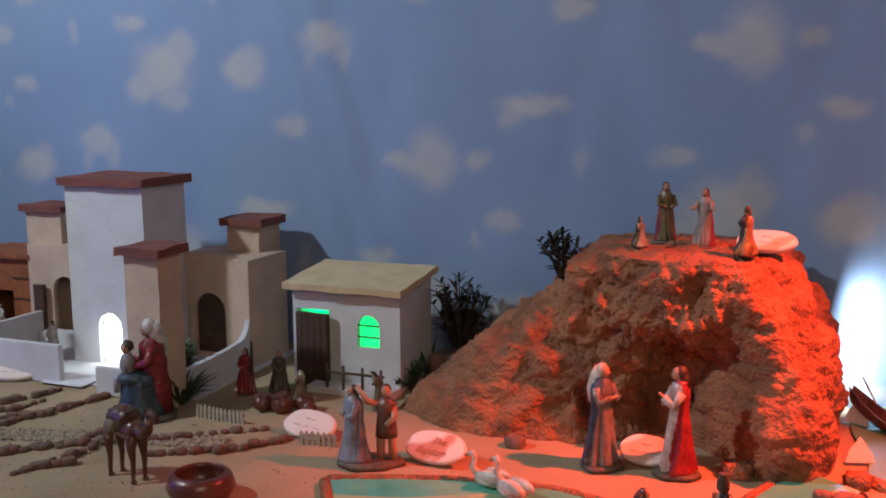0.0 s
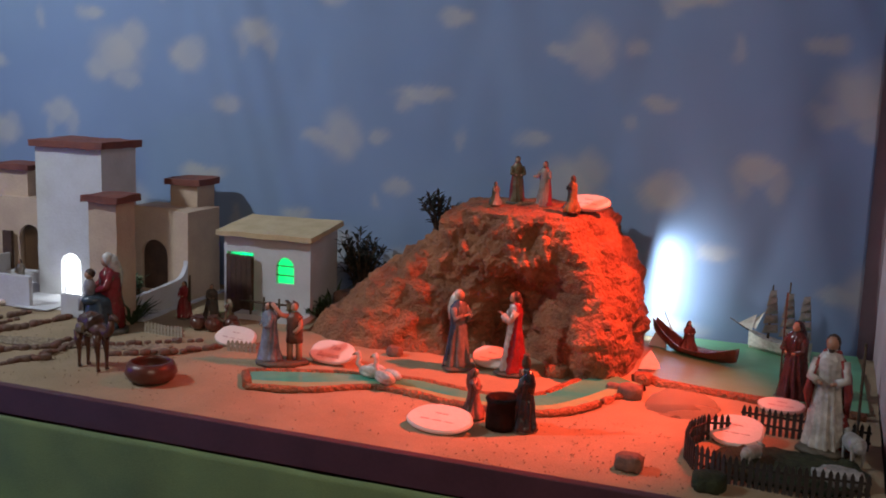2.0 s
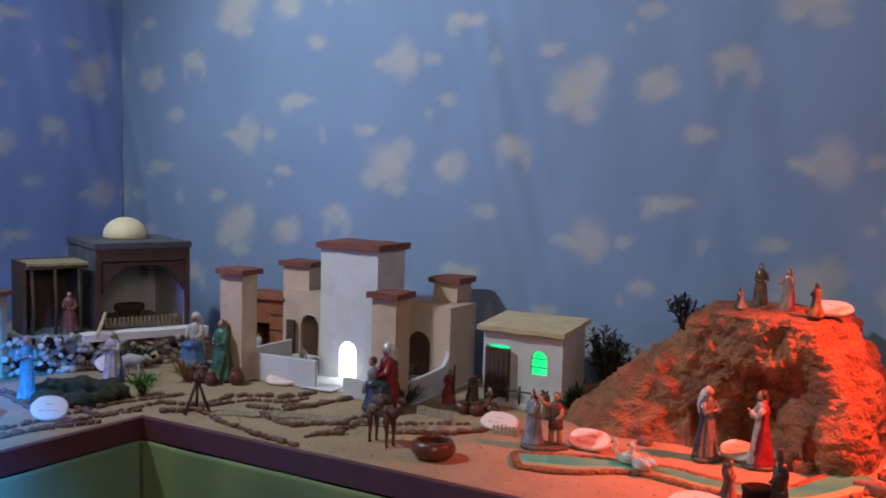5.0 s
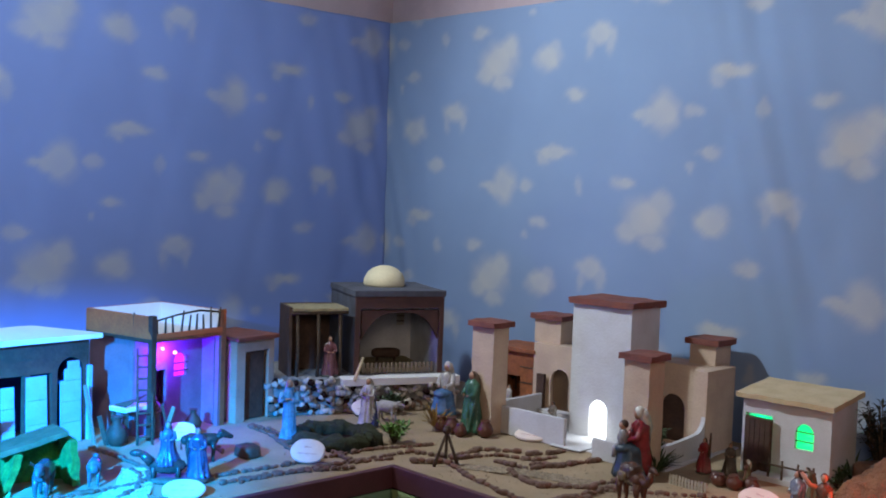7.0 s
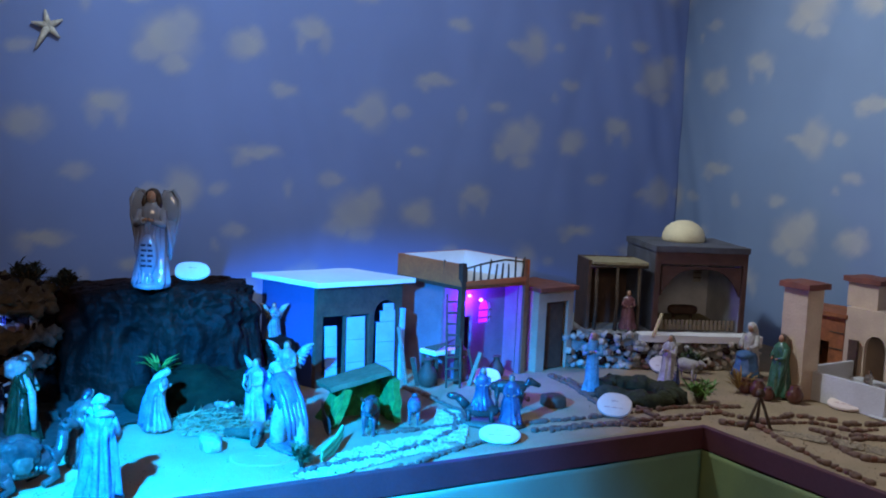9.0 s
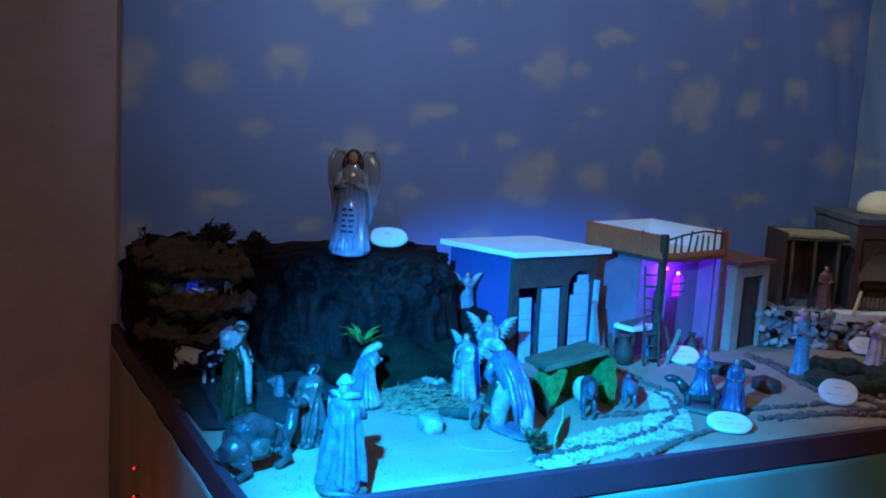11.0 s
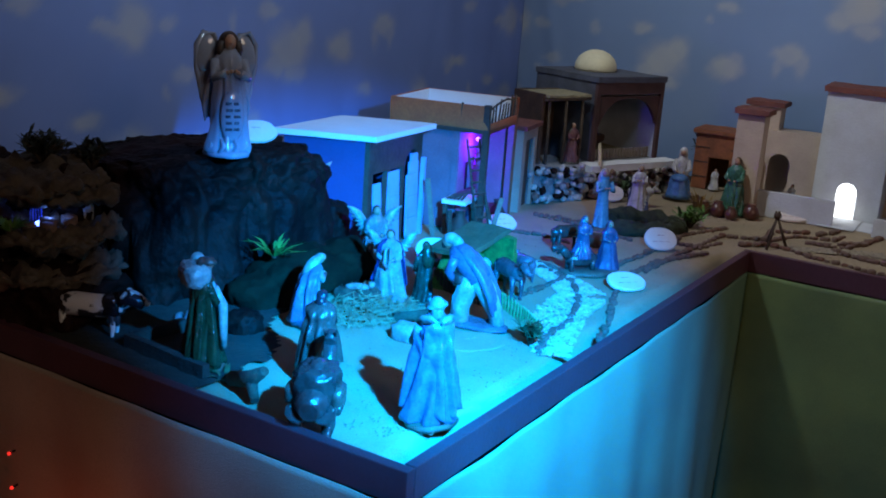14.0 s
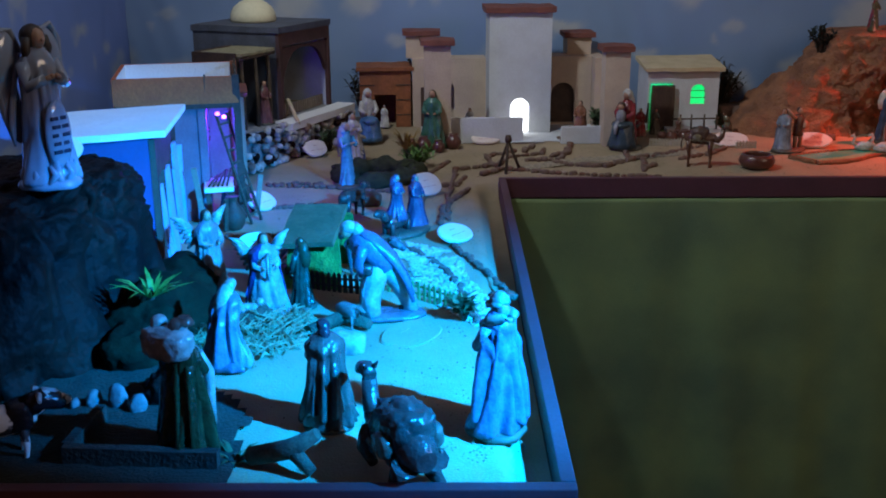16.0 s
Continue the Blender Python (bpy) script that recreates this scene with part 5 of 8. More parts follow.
def harp(bm, h):
    tube(bm, [(0.17 * h, -0.02 * h, 0.50 * h), (0.24 * h, -0.05 * h, 0.62 * h), (0.22 * h, -0.04 * h, 0.78 * h), (0.15 * h, 0.0, 0.80 * h), (0.15 * h, 0.02 * h, 0.62 * h), (0.17 * h, -0.02 * h, 0.50 * h)], [0.016 * h] * 6, 5, 7)


def turban(bm, h):
    ball(bm, (-0.01 * h, 0, 0.94 * h), (0.07 * h, 0.07 * h, 0.05 * h), 3, 3)
    for s in (-1, 1):
        tube(bm, [(0.05 * h, s * 0.10 * h, 0.79 * h), (-0.03 * h, s * 0.105 * h, 0.835 * h), (-0.085 * h, s * 0.06 * h, 0.845 * h), (-0.095 * h, 0, 0.83 * h)], [0.030 * h, 0.036 * h, 0.036 * h, 0.034 * h], 3, 9)
    for k in range(5):
        a = 1.25 * k
        tube(bm, [(0.066 * h * math.cos(a + b), 0.066 * h * math.sin(a + b), (0.91 + 0.011 * k + 0.006 * b) * h) for b in (0, 0.5, 1.0, 1.5)], [0.012 * h, 0.022 * h, 0.022 * h, 0.012 * h], 3, 7)


# the crib: kneeling mother, bending old man, standing angel, three visitors
figurine(-1.845, -0.150, 0.148, 62, (0.24, 0.25, 0.26), (0.09, 0.14, 0.22), "kneeling figurine in pale blue with white veil", kneel=True, bend=0.35, cloak=1.9, hem=0.08, hair=(0.30, 0.30, 0.28), veil=True)
def bowing(x, y, h, turn, label):
    """A man bowing low on a slab: robe 0, cape 1, skin 2, headcloth 3, slab 4, belt and bag 5."""
    bm = bmesh.new()
    lump(bm, (-0.03 * h, 0, 0.025 * h), (0.37 * h, 0.17 * h, 0.035 * h), power=(0.8, 0.6), amp=0.06, seed=3.0, sub=4, mi=4, floor=0.0)
    tube(bm, [(0.12 * h, 0.05 * h, 0.04 * h), (0.13 * h, 0.04 * h, 0.20 * h), (0.08 * h, 0.02 * h, 0.40 * h), (0.02 * h, 0, 0.52 * h)], [0.095 * h, 0.10 * h, 0.115 * h, 0.12 * h], 0, 16)
    tube(bm, [(-0.27 * h, -0.05 * h, 0.04 * h), (-0.22 * h, -0.04 * h, 0.20 * h), (-0.12 * h, -0.02 * h, 0.40 * h), (-0.02 * h, 0, 0.53 * h)], [0.07 * h, 0.085 * h, 0.11 * h, 0.12 * h], 0, 16)
    tube(bm, [(-0.05 * h, 0, 0.50 * h), (0.04 * h, 0, 0.62 * h), (0.15 * h, 0, 0.72 * h), (0.23 * h, 0, 0.78 * h), (0.28 * h, 0, 0.82 * h)], [0.13 * h, 0.135 * h, 0.14 * h, 0.11 * h, 0.05 * h], 1, 18)
    for k, side in enumerate((-0.09, -0.045, 0.0, 0.045, 0.09)):
        drop = 0.10 + 0.07 * (k % 2) + 0.02 * k
        tube(bm, [(0.20 * h, side * 0.8 * h, 0.84 * h), (0.06 * h, side * 1.1 * h, 0.74 * h), (-0.10 * h, side * 1.2 * h, 0.58 * h), (-0.21 * h, side * 1.2 * h, 0.38 * h), (-0.27 * h, side * 1.3 * h, drop * h)], [0.020 * h, 0.038 * h, 0.044 * h, 0.040 * h, 0.020 * h], 1, 9)
        tube(bm, [(0.10 * h, side * 0.9 * h, 0.50 * h), (0.19 * h, side * 0.9 * h, 0.30 * h), (0.20 * h, side * h, 0.06 * h)], [0.018 * h, 0.026 * h, 0.020 * h], 0, 7)
    for s_ in (-1, 1):
        tube(bm, [(0.18 * h, s_ * 0.13 * h, 0.74 * h), (0.24 * h, s_ * 0.15 * h, 0.58 * h), (0.20 * h, s_ * 0.07 * h, 0.46 * h)], [0.055 * h, 0.05 * h, 0.04 * h], 1, 10)
        ball(bm, (0.20 * h, s_ * 0.05 * h, 0.44 * h), 0.03 * h, 2)
        tube(bm, [(0.16 * h if s_ > 0 else -0.24 * h, s_ * 0.05 * h, 0.07 * h), (0.24 * h if s_ > 0 else -0.15 * h, s_ * 0.05 * h, 0.065 * h)], [0.035 * h, 0.028 * h], 5, 8)
    lump(bm, (0.16 * h, 0, 0.50 * h), (0.08 * h, 0.13 * h, 0.07 * h), amp=0.1, seed=1.0, sub=3, mi=5)
    ball(bm, (0.33 * h, 0, 0.86 * h), (0.062 * h, 0.056 * h, 0.066 * h), 2)
    ball(bm, (0.305 * h, 0, 0.895 * h), (0.078 * h, 0.074 * h, 0.062 * h), 3, 3)
    tube(bm, [(0.27 * h, 0, 0.90 * h), (0.22 * h, 0, 0.85 * h), (0.16 * h, 0, 0.81 * h)], [0.06 * h, 0.065 * h, 0.03 * h], 3, 10)
    ball(bm, (0.375 * h, 0, 0.815 * h), (0.03 * h, 0.034 * h, 0.04 * h), 5)
    return thing("figurine", bm, [paint(0.34, 0.34, 0.33), paint(0.10, 0.13, 0.21), SKIN, paint(0.34, 0.34, 0.32), paint(0.10, 0.14, 0.18), paint(0.045, 0.035, 0.03)], label, "figurine", m=pose(x, y, G, 0, 0, turn))


bowing(-1.615, 0.066, 0.186, 188, "figurine of a man bowing low in pale robes and blue cape")
figurine(-1.945, 0.195, 0.160, -40, (0.24, 0.23, 0.23), (0.14, 0.14, 0.18), "winged figurine with spread wings behind the crib", arms="hold", extra=lambda bm, h: wings(bm, h))
figurine(-1.820, 0.070, 0.152, -60, (0.26, 0.27, 0.28), (0.03, 0.045, 0.14), "winged figurine in white and dark blue robes holding a harp", arms="hold", wide=1.15, cloak=1.5, hem=0.2, extra=lambda bm, h: (harp(bm, h), wings(bm, h, 0.26)))
figurine(-1.437, -0.362, 0.200, 140, (0.18, 0.19, 0.22), (0.085, 0.14, 0.23), "tall turbaned figurine in a draped blue cloak", arms="hold", hair=(0.20, 0.20, 0.18), wide=0.92, cloak=2.2, hem=0.06,
         extra=turban)
figurine(-1.667, -0.346, 0.158, 110, (0.05, 0.04, 0.04), (0.085, 0.06, 0.05), "figurine in a glossy dark brown cloak, head bowed", arms="pray", hair=(0.025, 0.025, 0.03), wide=1.05, bend=0.25, cloak=2.3, hem=0.12)


def carried_lamb(bm, h):
    """A woolly lamb across the shoulders, its head beside the shepherd's hat, and a stole hanging in front."""
    lump(bm, (-0.075 * h, 0.03 * h, 0.85 * h), (0.12 * h, 0.18 * h, 0.105 * h), amp=0.14, freq=4.5, seed=2.0, sub=4, mi=5)
    ball(bm, (-0.02 * h, 0.15 * h, 0.95 * h), (0.062 * h, 0.055 * h, 0.058 * h), 5, 3)
    tube(bm, [(-0.03 * h, 0.14 * h, 0.86 * h), (-0.02 * h, 0.15 * h, 0.93 * h), (0.05 * h, 0.17 * h, 0.93 * h)], [0.07 * h, 0.055 * h, 0.028 * h], 5, 9)
    for s in (-0.1, 0.1):
        tube(bm, [(0.03 * h, s * h, 0.80 * h), (0.11 * h, s * 0.8 * h, 0.66 * h)], [0.03 * h, 0.018 * h], 5, 7)
    lathe(bm, [(0.955 * h, 0.066 * h), (0.965 * h, 0.07 * h), (0.985 * h, 0.055 * h), (1.01 * h, 0.04 * h)], seg=18, mi=3, centre=(0.03 * h, -0.03 * h))
    tube(bm, [(0.06 * h, -0.10 * h, 0.76 * h), (0.13 * h, -0.11 * h, 0.60 * h), (0.14 * h, -0.10 * h, 0.40 * h), (0.15 * h, -0.10 * h, 0.20 * h)], [0.035 * h, 0.045 * h, 0.04 * h, 0.03 * h], 5, 9)


figurine(-1.840, -0.430, 0.190, 60, (0.014, 0.034, 0.014), (0.016, 0.04, 0.016), "shepherd figurine in green carrying a white lamb", arms="hold", hair=(0.16, 0.06, 0.045), cloak=1.9, hem=0.05, extra=carried_lamb)
figurine(-2.135, 0.232, 0.10, -20, (0.16, 0.16, 0.18), (0.10, 0.10, 0.14), "small winged figurine standing on a ledge", z=G + 0.122, arms="pray", extra=lambda bm, h: wings(bm, h, 0.32))
figurine(-1.765, 0.118, 0.13, 150, (0.02, 0.045, 0.03), (0.02, 0.04, 0.03), "plain dark green draped figurine behind the crib", arms="down", hair=(0.05, 0.06, 0.03), veil=True, wide=0.8)

# travelling pair with their donkey, on one base
bm = bmesh.new()
foot(bm, 0.058, 4, 0.008, 1.0, squash=0.5)
robed(bm, 0.088, (0.0, 0.03), 0, "hold", z=0.007, seed=2.0, beard=True)
robed(bm, 0.075, (0.0, -0.022), 10, "hold", z=0.030, seed=3.0, veil=True, kneel=True)
ball(bm, (0, -0.022, 0.028), (0.014, 0.034, 0.015), 5)
for y_ in (-0.045, -0.003):
    for x_ in (-0.008, 0.008):
        tube(bm, [(x_, y_, 0.006), (x_, y_, 0.028)], [0.004, 0.005], 5, 6)
tube(bm, [(0, -0.05, 0.034), (0.002, -0.066, 0.05)], [0.009, 0.007], 5)
ball(bm, (0.003, -0.074, 0.051), (0.006, 0.013, 0.007), 5)
thing("paired_figurine", bm, [paint(0.07, 0.10, 0.18), paint(0.04, 0.06, 0.12), SKIN, paint(0.08, 0.10, 0.18), BASE, paint(0.06, 0.05, 0.045)], "two blue-robed figurines with a donkey on one base", "figurine", m=pose(-1.597, 0.583, G, 0, 0, -35) @ Matrix.Scale(1.32, 4))

# tall glazed angel on the rock, with a lettered panel
bm = bmesh.new()
H_ = 0.238
foot(bm, 0.045, 0, 0.012, 1.0)
robed(bm, H_ * 0.97, (0, 0), 0, "pray", z=0.006, seed=5.0, wide=0.84)
for s in (-1, 1):
    ball(bm, (-0.024, s * 0.036, 0.196), (0.008, 0.023, 0.040), 0, 3, Matrix.Rotation(radians(s * 14), 4, "X"))
    ball(bm, (-0.026, s * 0.034, 0.130), (0.007, 0.017, 0.065), 0, 3, Matrix.Rotation(radians(s * -8), 4, "X"))
    tube(bm, [(-0.02, s * 0.012, 0.198), (-0.023, s * 0.026, 0.232), (-0.024, s * 0.044, 0.236), (-0.025, s * 0.058, 0.212), (-0.026, s * 0.058, 0.17), (-0.027, s * 0.046, 0.11), (-0.026, s * 0.036, 0.07)], [0.004, 0.006, 0.006, 0.006, 0.005, 0.005, 0.003], 0, 8)
    for k in range(6):
        tube(bm, [(-0.017, s * (0.018 + 0.004 * k), 0.20 - 0.012 * k), (-0.016, s * (0.030 + 0.003 * k), 0.165 - 0.014 * k), (-0.018, s * (0.034 + 0.0015 * k), 0.125 - 0.012 * k)], [0.003, 0.004, 0.002], 0, 6)
for k in range(9):
    a = 2 * math.pi * k / 9
    tube(bm, [(0.036 * math.cos(a), 0.040 * math.sin(a), 0.008), (0.037 * math.cos(a + 0.3), 0.041 * math.sin(a + 0.3), 0.022), (0.033 * math.cos(a + 0.1), 0.036 * math.sin(a + 0.1), 0.036)], [0.004, 0.006, 0.003], 0, 6)
ball(bm, (-0.006, 0, 0.221), (0.017, 0.019, 0.020), 3, 3)
for s in (-1, 1):
    tube(bm, [(0.0, s * 0.015, 0.222), (0.002, s * 0.019, 0.205), (0.0, s * 0.018, 0.188)], [0.007, 0.007, 0.004], 3, 8)
ball(bm, (0.029, 0, 0.080), (0.008, 0.023, 0.052), 0, 3)
for k in range(5):
    for q in range(2):
        u = -0.015 + 0.016 * q + 0.001 * (k % 2)
        box(bm, 0.0345, u, 0.053 + 0.0125 * k, 0.0375, u + 0.0135 - 0.002 * ((k + q) % 3), 0.0585 + 0.0125 * k, 4)
thing("angel_statuette", bm, [GLAZE, GLAZE, SKIN, HAIR, paint(0.05, 0.05, 0.08)], "pearly glazed winged statuette with a lettered oval panel", "statuette", m=pose(-2.105, -0.10, 1.101, 0, 0, -32))


# ---- animals ----
def animal(name_, x, y, h, turn, mats, label, cat, limb=0.46, length=1.25, girth=0.24, neck=0.35, head=0.16, hump=0.0, tail=True, ears=True, legs=True, z=G, horns=False, extra=None, lie=False):
    """A standing four-legged figure, facing local +x; body material 0, hooves and mane 1."""
    bm = bmesh.new()
    L, leg = length * h, (0.12 if lie else limb) * h
    yb = leg + girth * h * 0.85
    lumpy = [(-0.42 * L, girth * 0.72), (-0.30 * L, girth * 1.0), (-0.05 * L, girth * 0.98), (0.18 * L, girth * 0.95), (0.36 * L, girth * 0.85), (0.44 * L, girth * 0.5)]
    tube(bm, [(a, 0, yb + (0.012 * h if i in (1, 4) else 0)) for i, (a, _) in enumerate(lumpy)], [r * h for _, r in lumpy], 0, 14)
    ball(bm, (-0.42 * L, 0, yb), girth * 0.73 * h, 0)
    if hump:
        ball(bm, (-0.06 * L, 0, yb + girth * 0.8 * h), (0.20 * L, girth * 0.6 * h, hump * h), 1 if hump > 0.2 else 0, 3)
    n0 = Vector((0.36 * L, 0, yb + 0.06 * h))
    n1 = n0 + Vector((0.16 * L, 0, neck * h))
    tube(bm, [n0, n0.lerp(n1, 0.5) + Vector((0.04 * L, 0, -0.02 * h)), n1], [girth * 0.62 * h, girth * 0.42 * h, girth * 0.40 * h], 0, 10)
    hd = n1 + Vector((0.08 * L, 0, -0.01 * h))
    ball(bm, n1 + Vector((0.015 * L, 0, 0.02 * h)), head * 0.52 * h, 0)
    tube(bm, [n1, hd, hd + Vector((head * 0.75 * h, 0, -0.07 * h))], [head * 0.5 * h, head * 0.46 * h, head * 0.30 * h], 0, 10)
    ball(bm, hd + Vector((head * 0.78 * h, 0, -0.075 * h)), head * 0.31 * h, 0)
    if ears:
        for s in (-1, 1):
            tube(bm, [n1 + Vector((0, s * head * 0.35 * h, 0.05 * h)), n1 + Vector((-0.02 * h, s * head * 0.7 * h, 0.13 * h))], [0.03 * h, 0.008 * h], 1, 6)
    if horns:
        for s in (-1, 1):
            tube(bm, [n1 + Vector((0.02 * h, s * head * 0.3 * h, 0.06 * h)), n1 + Vector((0.04 * h, s * head * 0.8 * h, 0.12 * h)), n1 + Vector((0.06 * h, s * head * 0.75 * h, 0.20 * h))], [0.022 * h, 0.018 * h, 0.006 * h], 1, 6)
    for s in (-1, 1):
        for a, dx in ((-0.34 * L, -0.02), (0.30 * L, 0.02)):
            if lie:
                tube(bm, [(a, s * girth * 0.8 * h, 0.10 * h), (a + 0.16 * h, s * girth * 1.05 * h, 0.05 * h), (a - 0.05 * h, s * girth * 1.1 * h, 0.03 * h)], [0.09 * h, 0.06 * h, 0.035 * h], 0, 8)
                continue
            tube(bm, [(a, s * girth * 0.55 * h, yb - 0.02 * h), (a + dx * h, s * girth * 0.6 * h, leg * 0.55), (a, s * girth * 0.58 * h, 0.05 * h), (a + 0.005 * h, s * girth * 0.58 * h, 0)], [0.095 * h, 0.05 * h, 0.034 * h, 0.042 * h], 0, 8)
            ball(bm, (a + 0.02 * h, s * girth * 0.58 * h, 0.025 * h), (0.05 * h, 0.04 * h, 0.025 * h), 1, 1)
    if tail:
        tube(bm, [(-0.46 * L, 0, yb + 0.08 * h), (-0.53 * L, 0, yb - 0.10 * h), (-0.52 * L, 0, yb - 0.28 * h)], [0.022 * h, 0.016 * h, 0.026 * h], 1, 6)
    if extra:
        extra(bm, h, yb)
    return thing(name_, bm, mats, label, cat, m=pose(x, y, z, 0, 0, turn))


def camel(x, y, h, turn, mats, label, lie=False):
    """Coat 0, dark hair 1, blanket 2, fringe 3; it faces local +x."""
    bm = bmesh.new()
    d = -0.42 * h if lie else 0.0
    tube(bm, [(-0.34 * h, 0, 0.66 * h + d), (-0.24 * h, 0, 0.67 * h + d), (0.0, 0, 0.66 * h + d), (0.22 * h, 0, 0.65 * h + d), (0.33 * h, 0, 0.66 * h + d)], [0.07 * h, 0.13 * h, 0.15 * h, 0.14 * h, 0.08 * h], 0, 14)
    ball(bm, (-0.02 * h, 0, 0.80 * h + d), (0.16 * h, 0.10 * h, 0.15 * h), 0, 3)
    lump(bm, (-0.03 * h, 0, 0.765 * h + d), (0.21 * h, 0.165 * h, 0.15 * h), amp=0.16, freq=3.5, seed=x, sub=4, mi=2)
    for s in (-1, 1):
        for k in range(9):
            ball(bm, (-0.22 * h + 0.048 * k * h, s * (0.155 + 0.01 * (k % 2)) * h, 0.635 * h + d - 0.012 * h * (k % 3)), (0.022 * h, 0.018 * h, 0.03 * h), 3, 1)
        lump(bm, (-0.08 * h, s * 0.17 * h, 0.70 * h + d), (0.10 * h, 0.05 * h, 0.075 * h), amp=0.15, seed=s, sub=3, mi=3)
    tube(bm, [(0.27 * h, 0, 0.68 * h + d), (0.39 * h, 0, 0.63 * h + d), (0.47 * h, 0, 0.72 * h + d), (0.49 * h, 0, 0.88 * h + d)], [0.10 * h, 0.08 * h, 0.06 * h, 0.05 * h], 0, 10)
    tube(bm, [(0.465 * h, 0, 0.90 * h + d), (0.53 * h, 0, 0.935 * h + d), (0.61 * h, 0, 0.91 * h + d), (0.66 * h, 0, 0.87 * h + d)], [0.045 * h, 0.055 * h, 0.045 * h, 0.028 * h], 0, 10)
    for s in (-1, 1):
        tube(bm, [(0.48 * h, s * 0.035 * h, 0.96 * h + d), (0.46 * h, s * 0.05 * h, 1.0 * h + d)], [0.018 * h, 0.006 * h], 1, 6)
        for a in (-0.25 * h, 0.23 * h):
            if lie:
                tube(bm, [(a, s * 0.10 * h, 0.20 * h), (a + 0.08 * h, s * 0.12 * h, 0.07 * h), (a - 0.06 * h, s * 0.125 * h, 0.03 * h)], [0.09 * h, 0.055 * h, 0.035 * h], 0, 8)
            else:
                tube(bm, [(a, s * 0.08 * h, 0.62 * h), (a - 0.01 * h, s * 0.085 * h, 0.42 * h), (a + 0.012 * h, s * 0.085 * h, 0.28 * h), (a, s * 0.085 * h, 0.06 * h), (a + 0.01 * h, s * 0.085 * h, 0)], [0.085 * h, 0.055 * h, 0.036 * h, 0.026 * h, 0.034 * h], 0, 8)
                ball(bm, (a + 0.025 * h, s * 0.085 * h, 0.02 * h), (0.045 * h, 0.034 * h, 0.02 * h), 1, 1)
    if not lie:
        tube(bm, [(-0.38 * h, 0, 0.68 * h + d), (-0.43 * h, 0, 0.55 * h + d), (-0.42 * h, 0, 0.42 * h + d)], [0.02 * h, 0.014 * h, 0.024 * h], 1, 6)
    return thing("camel", bm, mats, label, "animal figurine", m=pose(x, y, G, 0, 0, turn))


camel(-0.795, 1.235, 0.122, -14, [paint(0.12, 0.05, 0.028), paint(0.07, 0.03, 0.02), paint(0.10, 0.055, 0.035), paint(0.22, 0.17, 0.10)], "brown painted camel with a saddle and tassels")
camel(-1.560, -0.480, 0.20, 118, [paint(0.06, 0.05, 0.04), paint(0.04, 0.035, 0.03), paint(0.035, 0.045, 0.04), paint(0.09, 0.09, 0.07)], "lying camel figurine with a decorated saddle", lie=True)
def dark_forequarters(bm, h, yb):
    """Black shoulders and face with a white blaze and pale ears."""
    lump(bm, (0.44 * h, 0, yb + 0.04 * h), (0.21 * h, 0.25 * h, 0.24 * h), amp=0.10, seed=4.0, sub=3, mi=1)
    tube(bm, [(0.55 * h, 0, yb + 0.12 * h), (0.78 * h, 0, yb + 0.22 * h), (0.98 * h, 0, yb + 0.16 * h), (1.10 * h, 0, yb + 0.08 * h)], [0.20 * h, 0.165 * h, 0.15 * h, 0.10 * h], 1, 12)
    tube(bm, [(0.80 * h, 0, yb + 0.36 * h), (0.98 * h, 0, yb + 0.29 * h), (1.10 * h, 0, yb + 0.17 * h)], [0.05 * h, 0.055 * h, 0.04 * h], 2, 8)
    for s in (-1, 1):
        tube(bm, [(0.74 * h, s * 0.12 * h, yb + 0.34 * h), (0.72 * h, s * 0.30 * h, yb + 0.30 * h)], [0.05 * h, 0.03 * h], 2, 7)


animal("cow", -2.085, -0.455, 0.086, 30, [COWHIDE, paint(0.016, 0.014, 0.018), paint(0.62, 0.62, 0.6)], "black and white spotted cow standing by the rocks", "animal figurine", length=1.55, girth=0.25, neck=0.16, head=0.26, ears=False, extra=dark_forequarters)
animal("donkey", -1.725, 0.715, 0.085, 62, [paint(0.045, 0.04, 0.045), HAIR], "dark grey donkey standing on the sand", "animal figurine", length=1.1, girth=0.2, neck=0.10, head=0.24)
animal("cattle", -1.655, 0.285, 0.092, -32, [paint(0.08, 0.09, 0.10), HAIR], "dark ox standing at the little stable", "animal figurine", length=1.15, girth=0.21, neck=0.16, head=0.23, horns=True)
WOOL = paint(0.42, 0.41, 0.38, 0.8)
for x_, y_, h_, a_, lab in ((-1.800, 1.395, 0.058, 20, "white sheep beside the planted bush"), (0.47, 1.255, 0.034, 60, "small white lamb by the garden fence"), (0.62, 1.345, 0.046, 110, "white lamb at the shepherd's feet"),
                            (-1.672, 0.02, 0.04, -40, "small pale lamb resting before the crib")):
    animal("sheep", x_, y_, h_, a_, [WOOL if y_ > 0.1 else paint(0.17, 0.17, 0.16, 0.8), paint(0.3, 0.26, 0.22)], lab, "animal figurine", length=1.2, girth=0.33, neck=0.16, head=0.26)


